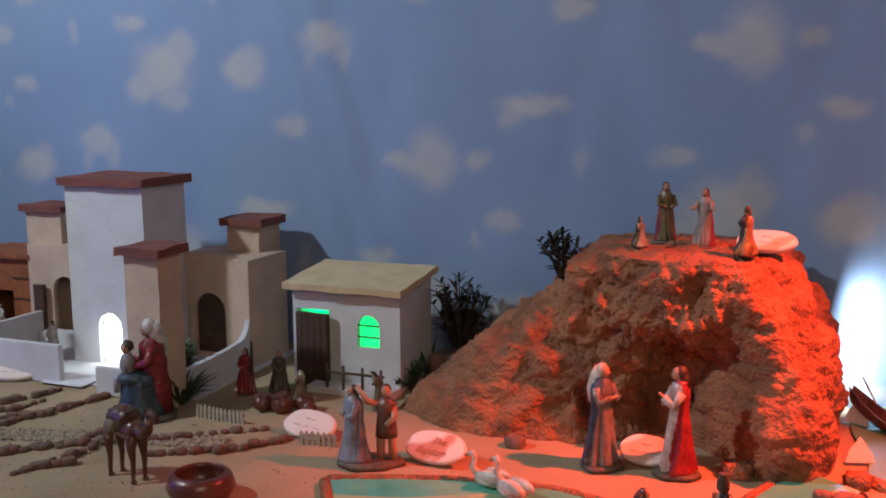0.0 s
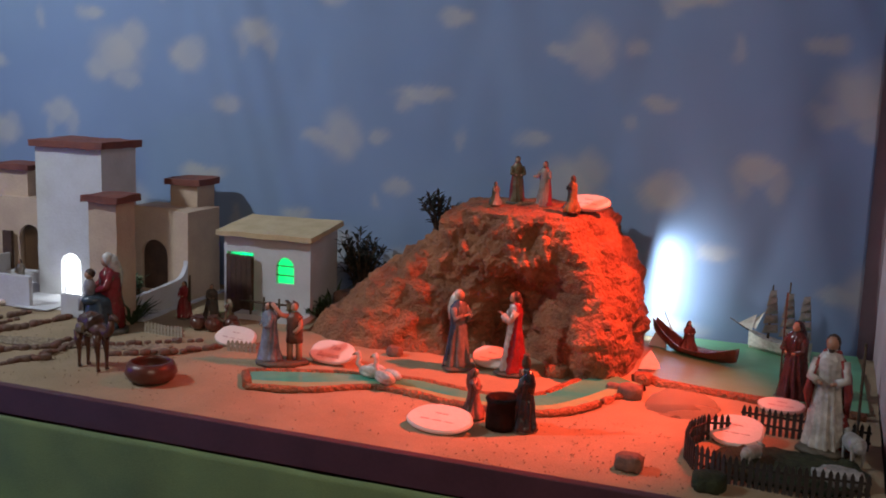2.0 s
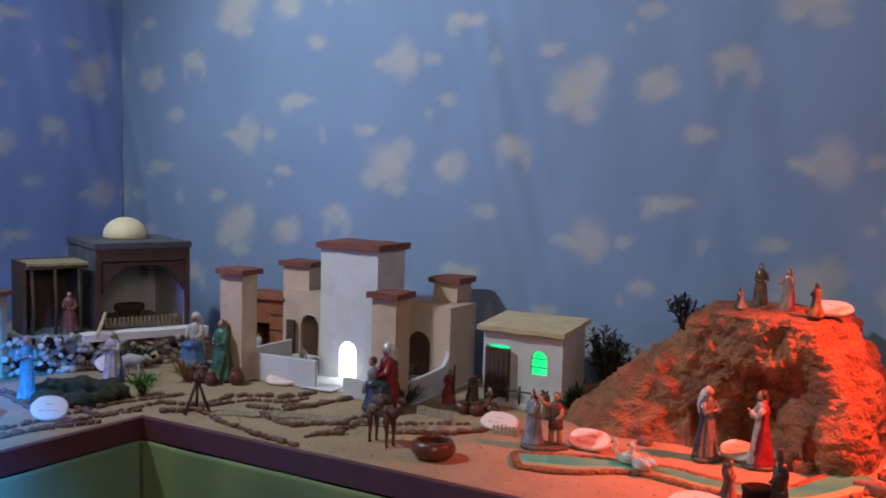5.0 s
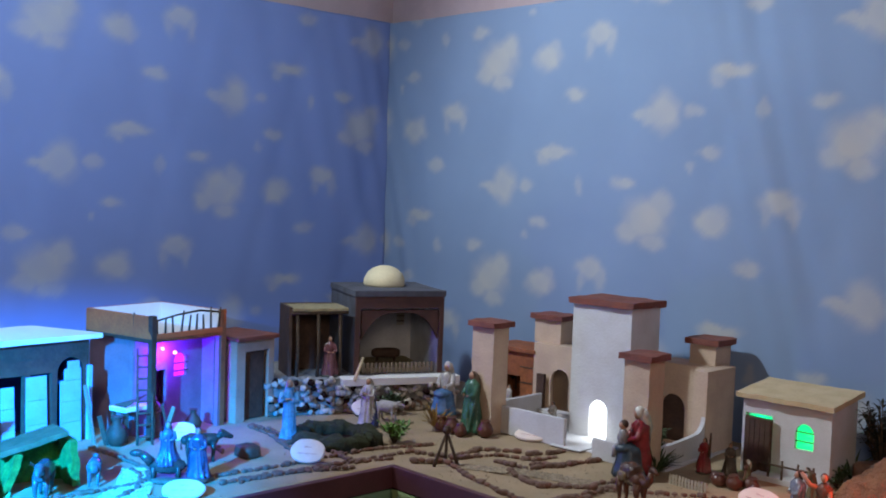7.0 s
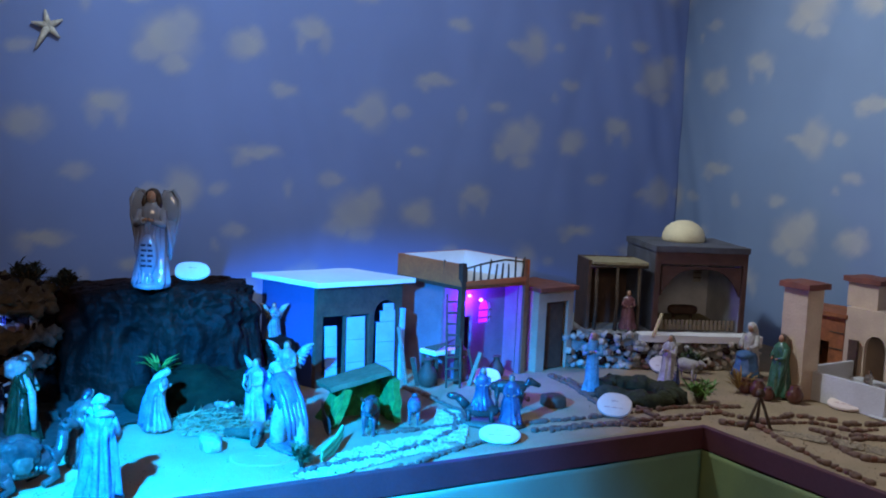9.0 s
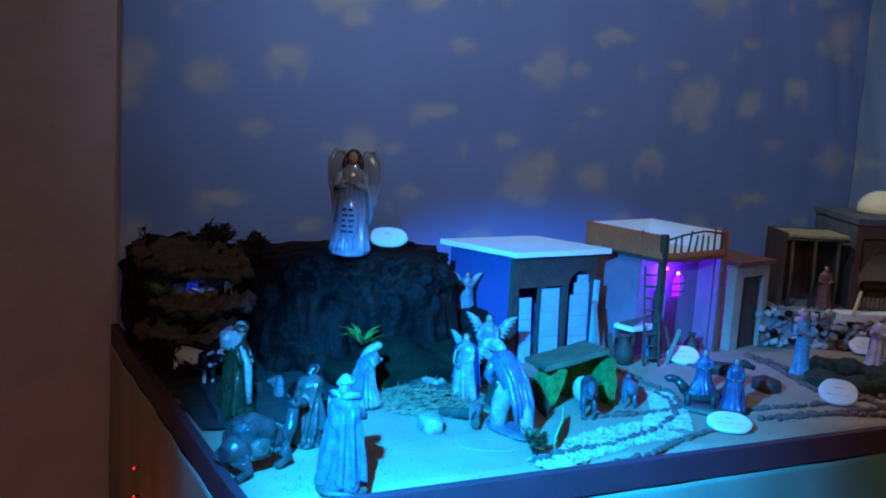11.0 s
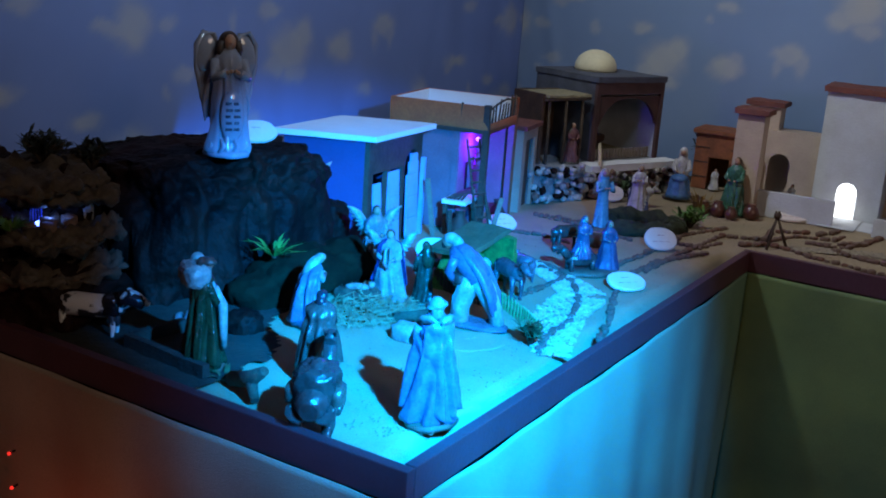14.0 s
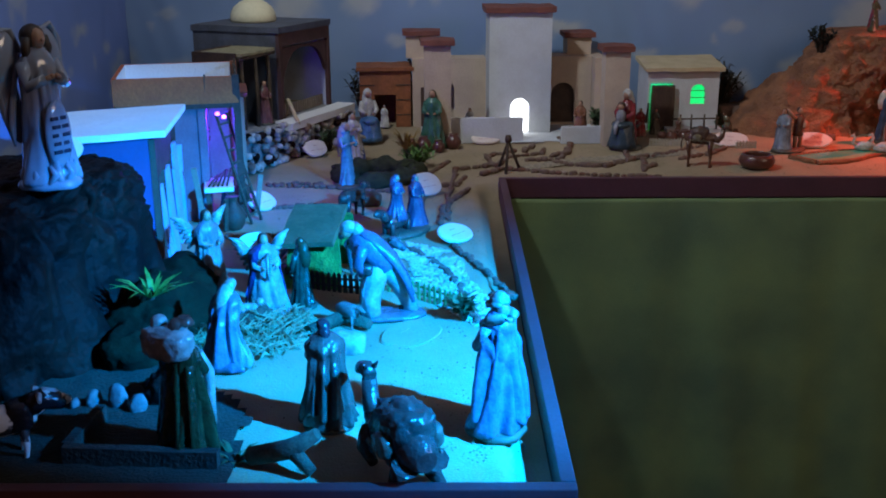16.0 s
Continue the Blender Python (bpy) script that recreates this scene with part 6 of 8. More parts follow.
def swan(x, y, turn, s):
    bm = bmesh.new()
    ball(bm, (0, 0, 0.016 * s), (0.036 * s, 0.02 * s, 0.016 * s), 0, 3)
    tube(bm, [(0.028 * s, 0, 0.02 * s), (0.044 * s, 0, 0.034 * s), (0.036 * s, 0, 0.052 * s), (0.043 * s, 0, 0.064 * s), (0.054 * s, 0, 0.058 * s)], [0.009 * s, 0.007 * s, 0.006 * s, 0.007 * s, 0.004 * s], 0, 8)
    tube(bm, [(0.052 * s, 0, 0.059 * s), (0.064 * s, 0, 0.053 * s)], [0.004 * s, 0.002 * s], 1, 6)
    for k in (-1, 1):
        ball(bm, (-0.012 * s, k * 0.014 * s, 0.026 * s), (0.034 * s, 0.008 * s, 0.013 * s), 0, 2)
    thing("swan", bm, [paint(0.70, 0.66, 0.60), paint(0.5, 0.2, 0.05)], "white swan figurine floating on the stream", "animal figurine", "swans on the stream", m=pose(x, y, G + 0.006, 0, 0, turn))


swan(-0.268, 1.408, 165, 0.72)
swan(-0.222, 1.38, 150, 0.8)

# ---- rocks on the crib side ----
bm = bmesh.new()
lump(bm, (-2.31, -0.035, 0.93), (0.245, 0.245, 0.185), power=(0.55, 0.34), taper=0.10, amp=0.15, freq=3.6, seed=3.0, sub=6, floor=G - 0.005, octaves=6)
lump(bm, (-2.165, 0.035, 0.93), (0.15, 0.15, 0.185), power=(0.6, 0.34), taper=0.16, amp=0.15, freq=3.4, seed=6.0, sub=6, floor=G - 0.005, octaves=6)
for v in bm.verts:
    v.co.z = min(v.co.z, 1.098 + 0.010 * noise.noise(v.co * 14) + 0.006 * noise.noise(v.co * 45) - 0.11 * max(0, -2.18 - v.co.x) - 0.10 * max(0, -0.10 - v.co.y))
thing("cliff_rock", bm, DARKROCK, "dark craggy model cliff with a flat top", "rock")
bm = bmesh.new()
lump(bm, (-1.99, 0.03, 0.83), (0.075, 0.21, 0.085), power=(0.9, 0.8), amp=0.16, freq=2.0, seed=8.0, sub=5, floor=G - 0.004)
thing("low_rock", bm, MOSSROCK, "low dark green rock curving behind the crib", "rock")
for k, (dx_, dy_, w_, h_) in enumerate(((0.0, 0.0, 0.014, 0.040), (0.030, -0.012, 0.013, 0.030), (-0.036, 0.006, 0.013, 0.028), (-0.062, 0.0, 0.010, 0.018))):
    bm = bmesh.new(); lump(bm, (0, 0, h_ * 0.45), (w_, w_ * 0.7, h_ * 0.6), power=(0.9, 1.2), amp=0.12, seed=k * 2.3, sub=3, floor=-0.003)
    thing("pale_stone", bm, DIMSTONE, "pale upright stone among the dark rocks", "stone", "stones by the rocks", m=pose(-1.97 + dx_, -0.30 + dy_, G, 0, 8 * (k % 2), 30 * k))
garden = thing("rock_fountain", None, None, "stacked dark rock fountain with a lit niche", "fountain", m=pose(-2.33, -0.42, G) @ Matrix.Diagonal((1, 1, 0.93, 1)))
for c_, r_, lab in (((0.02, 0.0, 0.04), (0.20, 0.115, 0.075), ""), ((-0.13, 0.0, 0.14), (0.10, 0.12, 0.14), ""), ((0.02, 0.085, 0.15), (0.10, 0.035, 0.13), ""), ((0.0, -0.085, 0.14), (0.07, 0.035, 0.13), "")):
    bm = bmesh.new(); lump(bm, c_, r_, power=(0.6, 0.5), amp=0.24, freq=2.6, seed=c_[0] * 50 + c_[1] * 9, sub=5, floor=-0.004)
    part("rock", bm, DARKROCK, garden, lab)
for c_, r_ in (((0.0, 0.0, 0.260), (0.17, 0.125, 0.016)), ((0.05, 0.02, 0.243), (0.13, 0.10, 0.014)), ((0.10, 0.01, 0.165), (0.10, 0.11, 0.016)), ((0.12, -0.01, 0.10), (0.10, 0.115, 0.016))):
    bm = bmesh.new(); lump(bm, c_, r_, power=(0.8, 0.8), amp=0.42, freq=2.2, seed=c_[2] * 70, sub=5)
    part("ledge", bm, material("brown_ledge_rock", (0.10, 0.072, 0.045), 0.9, var=0.4, scale=30, bump=0.8, fine=120), garden, "brown rock ledge")
bm = bmesh.new(); lathe(bm, [(0.176, 0.012), (0.182, 0.014), (0.184, 0.006)], seg=14, centre=(0.075, 0.0))
part("bulb", bm, GLOW_AQUA, garden, "small aqua lamp in the niche")
bm = bmesh.new()
for k in range(5):
    tube(bm, [(0.055, -0.012 + 0.006 * k, 0.18), (0.056, -0.012 + 0.006 * k, 0.235)], [0.0012, 0.0012], seg=5)
# The niche lamp's blue light is put into the water's own colour.
part("water_thread", bm, material("blue_lit_water", (0.06, 0.09, 0.40), 0.15, var=0.1), garden, "thin falling threads of water")
for k in range(5):
    bm = bmesh.new(); lump(bm, (0.10 + 0.025 * (k % 2), -0.05 + 0.022 * k, 0.186), (0.014 + 0.004 * (k % 3), 0.011, 0.010), seed=k * 3.1, sub=2)
    part("pebble", bm, STONE, garden)
lamp("fountain_lamp", "POINT", pose(-2.235, -0.42, G + 0.19), 0.10, (0.1, 0.25, 1.0), 0.006)
animal("sheep", -2.225, -0.345, 0.038, -30, [WOOL, paint(0.3, 0.26, 0.22)], "tiny white sheep on a ledge of the fountain", "animal figurine", length=1.2, girth=0.3, neck=0.16, head=0.26, z=G + 0.166)


# ---- plants ----
def blade(bm, root, tip, w, sag=0.3, mi=0):
    root, tip = Vector(root), Vector(tip)
    side = (tip - root).cross(Vector((0, 0, 1)))
    side = side.normalized() if side.length > 1e-6 else Vector((1, 0, 0))
    mid = root.lerp(tip, 0.55) + Vector((0, 0, sag * (tip - root).length * 0.4))
    a, b, c, d = (bm.verts.new(p) for p in (root - side * w * 0.4, root + side * w * 0.4, mid - side * w * 0.5, mid + side * w * 0.5))
    e, under = bm.verts.new(tip), bm.verts.new(mid - Vector((0, 0, w * 0.25)))
    for f in ((a, b, d, c), (c, d, e), (a, c, under), (b, under, d), (c, e, under), (d, under, e)):
        bm.faces.new(f).material_index = mi


def tuft(name_, x, y, z, r, n, mat, label, seed, rise=0.9, w=0.008, category="plant"):
    rr = random.Random(seed)
    ob = thing(name_, None, None, label, category, m=pose(x, y, z))
    bm = bmesh.new()
    for k in range(n):
        a = rr.uniform(0, 2 * math.pi)
        q = rr.uniform(0.35, 1.0)
        blade(bm, (0.006 * math.cos(a), 0.006 * math.sin(a), 0), (r * q * math.cos(a), r * q * math.sin(a), r * rise * rr.uniform(0.35, 1.1)), w, rr.uniform(0.1, 0.5))
    part("foliage", bm, mat, ob)
    bm = bmesh.new(); tube(bm, [(0, 0, -0.004), (0, 0, r * 0.2)], [0.006, 0.003], seg=6)
    part("stem", bm, TWIG, ob)
    return ob


def shrub(x, y, z, h, r, n, mat, label, seed):
    """Branching twigs with many small leaves."""
    rr = random.Random(seed)
    ob = thing("shrub", None, None, label, "plant", m=pose(x, y, z))
    bs, bl = bmesh.new(), bmesh.new()
    for k in range(n):
        a, q = rr.uniform(0, 2 * math.pi), rr.random() ** 0.6
        tip = Vector((r * q * math.cos(a), r * q * math.sin(a), h * rr.uniform(0.55, 1.0) * (1 - 0.3 * q)))
        mid = tip * 0.5 + Vector((0, 0, h * 0.12))
        tube(bs, [(0, 0, -0.003), mid, tip], [0.0035, 0.002, 0.001], seg=5)
        for m_ in range(12):
            t = rr.uniform(0.25, 1.0)
            p = mid.lerp(tip, max(0, 2 * t - 1)) if t > 0.5 else mid * (2 * t)
            b = rr.uniform(0, 2 * math.pi)
            blade(bl, p, p + Vector((0.022 * math.cos(b), 0.022 * math.sin(b), rr.uniform(-0.004, 0.022))), 0.007)
    part("twig_frame", bs, TWIG, ob)
    part("foliage", bl, mat, ob)
    return ob


shrub(-0.555, 1.965, G, 0.245, 0.075, 44, DARKLEAF, "dark dried shrub beside the cottage", 1)
shrub(-0.285, 1.80, G + 0.235, 0.115, 0.045, 14, DARKLEAF, "small dark shrub on the hill's shoulder", 2)
shrub(-1.625, 1.985, G, 0.27, 0.05, 16, DARKLEAF, "tall dark shrub behind the palace tower", 3)
shrub(-1.80, 1.97, G, 0.23, 0.06, 14, DARKLEAF, "dark shrub beside the rust-brown hut", 4)
shrub(-1.585, 1.235, G, 0.070, 0.045, 16, BRIGHTLEAF, "small fresh green bush in a brown bed", 5)
shrub(-2.345, -0.345, 1.070, 0.080, 0.045, 30, DARKLEAF, "dark plant growing on top of the rocks", 6)
shrub(-2.31, -0.262, 1.062, 0.058, 0.040, 20, DARKLEAF, "small dark plant on top of the rocks", 7)
shrub(-2.46, -0.50, G + 0.05, 0.27, 0.06, 16, DARKLEAF, "dark trailing plant at the wall", 8)
shrub(-2.10, 1.20, G, 0.075, 0.045, 14, LEAF, "green shrub at the foot of the platform", 9)
shrub(-1.86, 1.47, G, 0.075, 0.04, 12, LEAF, "green shrub before the rubble wall", 10)
shrub(-0.60, 1.83, G, 0.05, 0.05, 10, LEAF, "low grey-green shrub by the hill", 11)
tuft("plant", -0.96, 1.565, G, 0.085, 60, LEAF, "spiky dark green plant beside the palace tower", 21, 0.7)
tuft("plant", -1.965, -0.115, G + 0.105, 0.072, 30, BRIGHTLEAF, "bright green spiky plant on the low rock", 22, 0.42, w=0.006)
tuft("plant", -1.86, 0.345, G, 0.095, 40, LEAF, "dark green grassy plant behind the little stable", 23, 0.6)
tuft("plant", -2.235, -0.505, G + 0.172, 0.05, 40, BRIGHTLEAF, "yellow-green grass tuft on the fountain ledge", 24, 0.5, 0.005)
tuft("plant", -0.62, 1.93, G, 0.09, 26, LEAF, "pointed grey-green leaves behind the hill's foot", 25, 0.8)
tuft("plant", -1.775, -0.445, G, 0.05, 26, LEAF, "flattened grass tuft on the sand", 26, 0.25, 0.006)


# ---- oval plaster signs ----

def sign(x, y, w, h, turn, tilt, z=G, bars=2, label="oval pinkish plaster plaque with faded red lettering", seed=0, mat=None, words=()):
    ob = thing("plaque", None, None, label, "sign", "plaster plaques", m=pose(x, y, z + 0.004, 0, 0, turn) @ pose(0, 0, 0, tilt, 0, 0))
    bm = bmesh.new()
    seg, t = 40, 0.009
    rings = []
    for k, (s, zz) in enumerate(((0.93, -t / 2), (1.0, -t * 0.2), (1.0, t * 0.2), (0.94, t / 2))):
        rings.append([bm.verts.new((w / 2 * s * math.copysign(abs(math.cos(a)) ** 0.8, math.cos(a)) * (1 + 0.025 * math.sin(3 * a + seed) + 0.02 * math.sin(5 * a + 2 * seed)),
                                    h / 2 + h / 2 * s * math.sin(a) * (1 + 0.03 * math.sin(2 * a + seed)), zz)) for a in (2 * math.pi * q / seg for q in range(seg))])
    for a, b in zip(rings, rings[1:]):
        for k in range(seg):
            bm.faces.new((a[k], a[(k + 1) % seg], b[(k + 1) % seg], b[k]))
    bm.faces.new(rings[0][::-1]); bm.faces.new(rings[-1])
    part("slab", bm, mat or PLASTER, ob)
    for k, word in enumerate(words):
        cu = bpy.data.curves.new("lettering", "FONT")
        cu.body, cu.size, cu.shear, cu.extrude, cu.align_x = word, 0.0175, 0.25, 0.0004, "CENTER"
        cu.materials.append(INK)
        tx = new("lettering", cu)
        tx.parent = ob
        tx.matrix_basis = pose(0.004 - 0.006 * k, h * (0.56 - 0.33 * k), t / 2 + 0.0006)
        tagged(tx, "faded red handwritten word")
    for k in range(bars):
        yy, left = h * (0.62 - 0.27 * k), w * (0.10 if k == 0 else 0.27)
        for q in range(2 + k):
            bm = bmesh.new()
            u = -left + 2.1 * left * q / (2 + k)
            box(bm, u, yy, t / 2 + 0.0002, u + 0.55 * left / (1 + 0.4 * k) + 0.004, yy + 0.0013 + 0.0010 * (q == 0), t / 2 + 0.0007)
            part("lettering", bm, INK, ob, "faded red line of writing")
    return ob


sign(-0.395, 1.462, 0.108, 0.062, -8, 36, seed=1, bars=0, words=("The", "Baptism"))
sign(-0.641, 1.484, 0.108, 0.058, -8, 36, seed=2)
sign(-0.086, 1.590, 0.085, 0.055, -4, 38, seed=3)
sign(-0.045, 1.175, 0.120, 0.078, -4, 16, seed=4)
sign(0.432, 1.335, 0.094, 0.074, -6, 24, seed=5)
sign(0.495, 1.555, 0.085, 0.042, -4, 20, seed=6)
sign(0.055, 1.765, 0.100, 0.055, -15, 30, z=HT, seed=7)
sign(-1.375, 1.545, 0.095, 0.062, 20, 20, seed=8)
sign(-1.542, 0.903, 0.088, 0.066, 42, 50, seed=9)
sign(-1.462, 0.512, 0.095, 0.066, 55, 20, seed=10)
sign(-1.93, 0.775, 0.085, 0.06, 60, 35, seed=11)
sign(-1.88, 1.37, 0.080, 0.055, 45, 50, seed=12)
sign(-1.525, -0.035, 0.13, 0.09, 60, 2, seed=13, bars=1, mat=SAND, label="sand-coloured flat plaque half sunk in sand", z=G - 0.0075)
sign(-2.115, 0.0, 0.09, 0.055, 60, 50, z=1.108, seed=14, bars=1)
sign(-1.87, 0.325, 0.085, 0.06, 40, 42, z=G + 0.022, seed=17)


# ---- fences ----
def picket_fence(pts, step, h, w, mat, label, dark=False, tip=True):
    ob = thing("picket_fence", None, None, label, "fence", m=pose(pts[0][0], pts[0][1], G))
    me = None
    n_all = 0
    for (xa, ya), (xb, yb) in zip(pts, pts[1:]):
        L, a = math.hypot(xb - xa, yb - ya), math.degrees(math.atan2(yb - ya, xb - xa))
        n = max(1, round(L / step))
        for k in range(n):
            if me is None:
                bm = bmesh.new()
                vs = [bm.verts.new((sx * w / 2, sy, zz)) for sy in (-0.0012, 0.0012) for sx, zz in ((-1, -0.004), (1, -0.004), (1, h * 0.86), (0, h), (-1, h * 0.86))]
                bm.faces.new(vs[:5][::-1]); bm.faces.new(vs[5:])
                for q in range(5):
                    bm.faces.new((vs[q], vs[(q + 1) % 5], vs[5 + (q + 1) % 5], vs[5 + q]))
                me = mesh_of("picket", bm, mat)
            p = new("picket", me)
            p.parent = ob
            t = (k + 0.5) / n
            p.matrix_basis = pose(xa + t * (xb - xa) - pts[0][0], ya + t * (yb - ya) - pts[0][1], 0.001 * math.sin(7 * k), 0, 1.5 * math.sin(5 * k), a)
        for zz in (0.28, 0.66):
            bm = bmesh.new(); box(bm, 0, 0.0012, zz * h - 0.002, L, 0.0032, zz * h + 0.002)
            part("rail", bm, mat, ob, m=pose(xa - pts[0][0], ya - pts[0][1], 0, 0, 0, a))
    return ob


CREAMWOOD = paint(0.50, 0.44, 0.34, 0.7)
BLACKWOOD = paint(0.035, 0.028, 0.025, 0.7)
picket_fence([(-0.885, 1.515), (-0.775, 1.51)], 0.009, 0.026, 0.0055, CREAMWOOD, "low cream picket fence beside the path")
picket_fence([(-0.632, 1.462), (-0.565, 1.475)], 0.010, 0.026, 0.006, CREAMWOOD, "low cream picket fence before the plaque")
picket_fence([(0.425, 1.372), (0.385, 1.355), (0.366, 1.31), (0.366, 1.25), (0.388, 1.20), (0.44, 1.168), (0.54, 1.165), (0.645, 1.178)], 0.0105, 0.046, 0.0062, BLACKWOOD, "black picket fence curving round the little garden")
picket_fence([(0.435, 1.44), (0.54, 1.435), (0.648, 1.42)], 0.0105, 0.046, 0.0062, BLACKWOOD, "black picket fence at the garden's back")
picket_fence([(-1.815, 0.235), (-1.70, 0.195), (-1.655, 0.185)], 0.011, 0.038, 0.007, BLACKWOOD, "small dark picket fence behind the crib")
picket_fence([(-1.63, 0.205), (-1.55, 0.15), (-1.475, 0.085)], 0.013, 0.036, 0.0055, material("green_fence_paint", (0.10, 0.34, 0.12), 0.7, var=0.3), "small green picket fence by the gravel path")
fence = thing("rail_fence", None, None, "dark twig rail fence on the cottage terrace", "fence", m=pose(-0.742, 1.738, G + 0.010))
for k, x_ in enumerate((0.0, 0.036, 0.078, 0.118)):
    bm = bmesh.new(); tube(bm, [(x_, 0, 0), (x_, 0.001, 0.048)], [0.0032, 0.0028], seg=6)
    part("post", bm, TWIG, fence)
bm = bmesh.new(); tube(bm, [(-0.03, 0, 0.033), (0.125, 0, 0.035)], [0.0028, 0.0028], seg=6)
part("rail", bm, TWIG, fence)

# turf of the garden
bm = bmesh.new()
lump(bm, (0.525, 1.265, G), (0.12, 0.08, 0.012), power=(0.7, 0.8), amp=0.2, freq=4, seed=2, sub=4, floor=G - 0.002)
thing("turf", bm, MOSS, "dark mossy turf inside the fence", "turf", kind="stuff")
bm = bmesh.new()
lump(bm, (0.60, 1.24, G + 0.005), (0.04, 0.03, 0.018), amp=0.15, seed=6, sub=4, floor=G)
thing("stone", bm, GREYSTONE, "pale grey stone lying in the garden", "stone")

# ---- water's edge: boat, sailing ship, net, bowl, well ----
boat = thing("rowing_boat", None, None, "dark red wooden boat with raised ends", "boat", m=pose(0.292, 1.885, G + 0.004, 0, 0, -30) @ Matrix.Scale(0.9, 4))
bm = bmesh.new()
rings = []
for k in range(15):
    t = k / 14
    x_ = -0.125 + 0.25 * t
    wdt = 0.026 * math.sin(math.pi * (0.06 + 0.88 * t)) ** 0.7
    sheer = 0.020 + 0.055 * max(0, 0.45 - t) ** 1.5 * 3.2 + 0.035 * max(0, t - 0.6) ** 1.5 * 3
    keel = 0.001 + 0.09 * max(0, 0.3 - t) ** 1.6 * 3 + 0.03 * max(0, t - 0.75) ** 1.6 * 4
    rings.append([bm.verts.new(p) for p in ((x_, -wdt, sheer), (x_, -wdt * 0.7, (keel + sheer) / 2 - 0.003), (x_, 0, keel), (x_, wdt * 0.7, (keel + sheer) / 2 - 0.003), (x_, wdt, sheer), (x_, wdt * 0.82, sheer), (x_, 0, keel + 0.006), (x_, -wdt * 0.82, sheer))])
for a, b in zip(rings, rings[1:]):
    for k in range(8):
        bm.faces.new((a[k], a[(k + 1) % 8], b[(k + 1) % 8], b[k]))
bm.faces.new(rings[0][::-1]); bm.faces.new(rings[-1])
part("hull", bm, BOATWOOD, boat)
for x_ in (-0.03, 0.04):
    bm = bmesh.new(); box(bm, x_, -0.02, 0.016, x_ + 0.012, 0.02, 0.019)
    part("thwart", bm, BOATWOOD, boat)
bm = bmesh.new(); tube(bm, [(-0.07, 0.0, 0.05), (-0.12, 0.03, 0.085)], [0.002, 0.0016], seg=6)
part("oar", bm, SAIL, boat, "thin pale oar")
figurine(0.279, 1.892, 0.066, -60, (0.20, 0.05, 0.035), (0.16, 0.04, 0.03), "small seated dark red figurine in the boat", kneel=True, arms="hold", base=False, z=G + 0.014, veil=True)

ship = thing("sailing_ship", None, None, "model sailing ship with three masts and white sails", "ship", m=pose(0.465, 1.985, G + 0.004, 0, 0, -28))
bm = bmesh.new()
rings = []
for k in range(11):
    t = k / 10
    x_ = -0.075 + 0.15 * t
    wdt = 0.019 * math.sin(math.pi * (0.10 + 0.80 * t)) ** 0.8
    sheer = 0.031 + 0.012 * (2 * t - 1) ** 2
    rings.append([bm.verts.new(p) for p in ((x_, -wdt, sheer), (x_, -wdt * 0.8, 0.010), (x_, 0, 0.0), (x_, wdt * 0.8, 0.010), (x_, wdt, sheer))])
for a, b in zip(rings, rings[1:]):
    for k in range(5):
        bm.faces.new((a[k], a[(k + 1) % 5], b[(k + 1) % 5], b[k]))
bm.faces.new(rings[0][::-1]); bm.faces.new(rings[-1])
part("hull", bm, paint(0.66, 0.62, 0.54), ship, "cream painted hull")
for x_, h_ in ((-0.030, 0.155), (0.012, 0.168), (0.052, 0.14)):
    bm = bmesh.new(); tube(bm, [(x_, 0, 0.02), (x_ + 0.004, 0, h_)], [0.0030, 0.0018], seg=6)
    mast = part("mast", bm, TWIG, ship)
    for zz, ww in ((0.046, 0.016), (0.068, 0.0145), (0.089, 0.0125), (0.108, 0.0105), (0.125, 0.008)):
        bm = bmesh.new()
        a, b, c, d = (bm.verts.new(p) for p in ((x_ + 0.004 - 0.7 * ww, -ww, zz), (x_ + 0.004 + 0.7 * ww, ww, zz), (x_ + 0.006 + 0.5 * ww, ww * 0.8, zz + 0.019), (x_ + 0.006 - 0.5 * ww, -ww * 0.8, zz + 0.019)))
        e, f = bm.verts.new((x_ + 0.014, 0, zz + 0.01)), bm.verts.new((x_ + 0.010, 0, zz + 0.01))
        for q in ((a, b, e), (b, c, e), (c, d, e), (d, a, e), (b, a, f), (c, b, f), (d, c, f), (a, d, f)):
            bm.faces.new(q)
        part("furled_sail", bm, paint(0.40, 0.38, 0.35), mast, "grey weathered sail")
for p_ in (((-0.072, 0, 0.042), (-0.108, 0, 0.052), (-0.062, 0, 0.082)), ((-0.062, 0, 0.047), (-0.082, 0, 0.055), (-0.042, 0, 0.092))):
    bm = bmesh.new()
    a, b, c = (bm.verts.new(v) for v in p_)
    d, e = bm.verts.new(Vector(p_[0]).lerp(Vector(p_[2]), 0.4) + Vector((-0.01, 0.006, 0))), bm.verts.new(Vector(p_[0]).lerp(Vector(p_[2]), 0.4) + Vector((-0.01, 0.003, 0)))
    for q in ((a, b, d), (b, c, d), (c, a, d), (b, a, e), (c, b, e), (a, c, e)):
        bm.faces.new(q)
    part("jib", bm, SAIL, ship, "white triangular sail")
bm = bmesh.new(); tube(bm, [(-0.07, 0, 0.038), (-0.13, 0, 0.06)], [0.002, 0.001], seg=6)
part("bowsprit", bm, TWIG, ship)

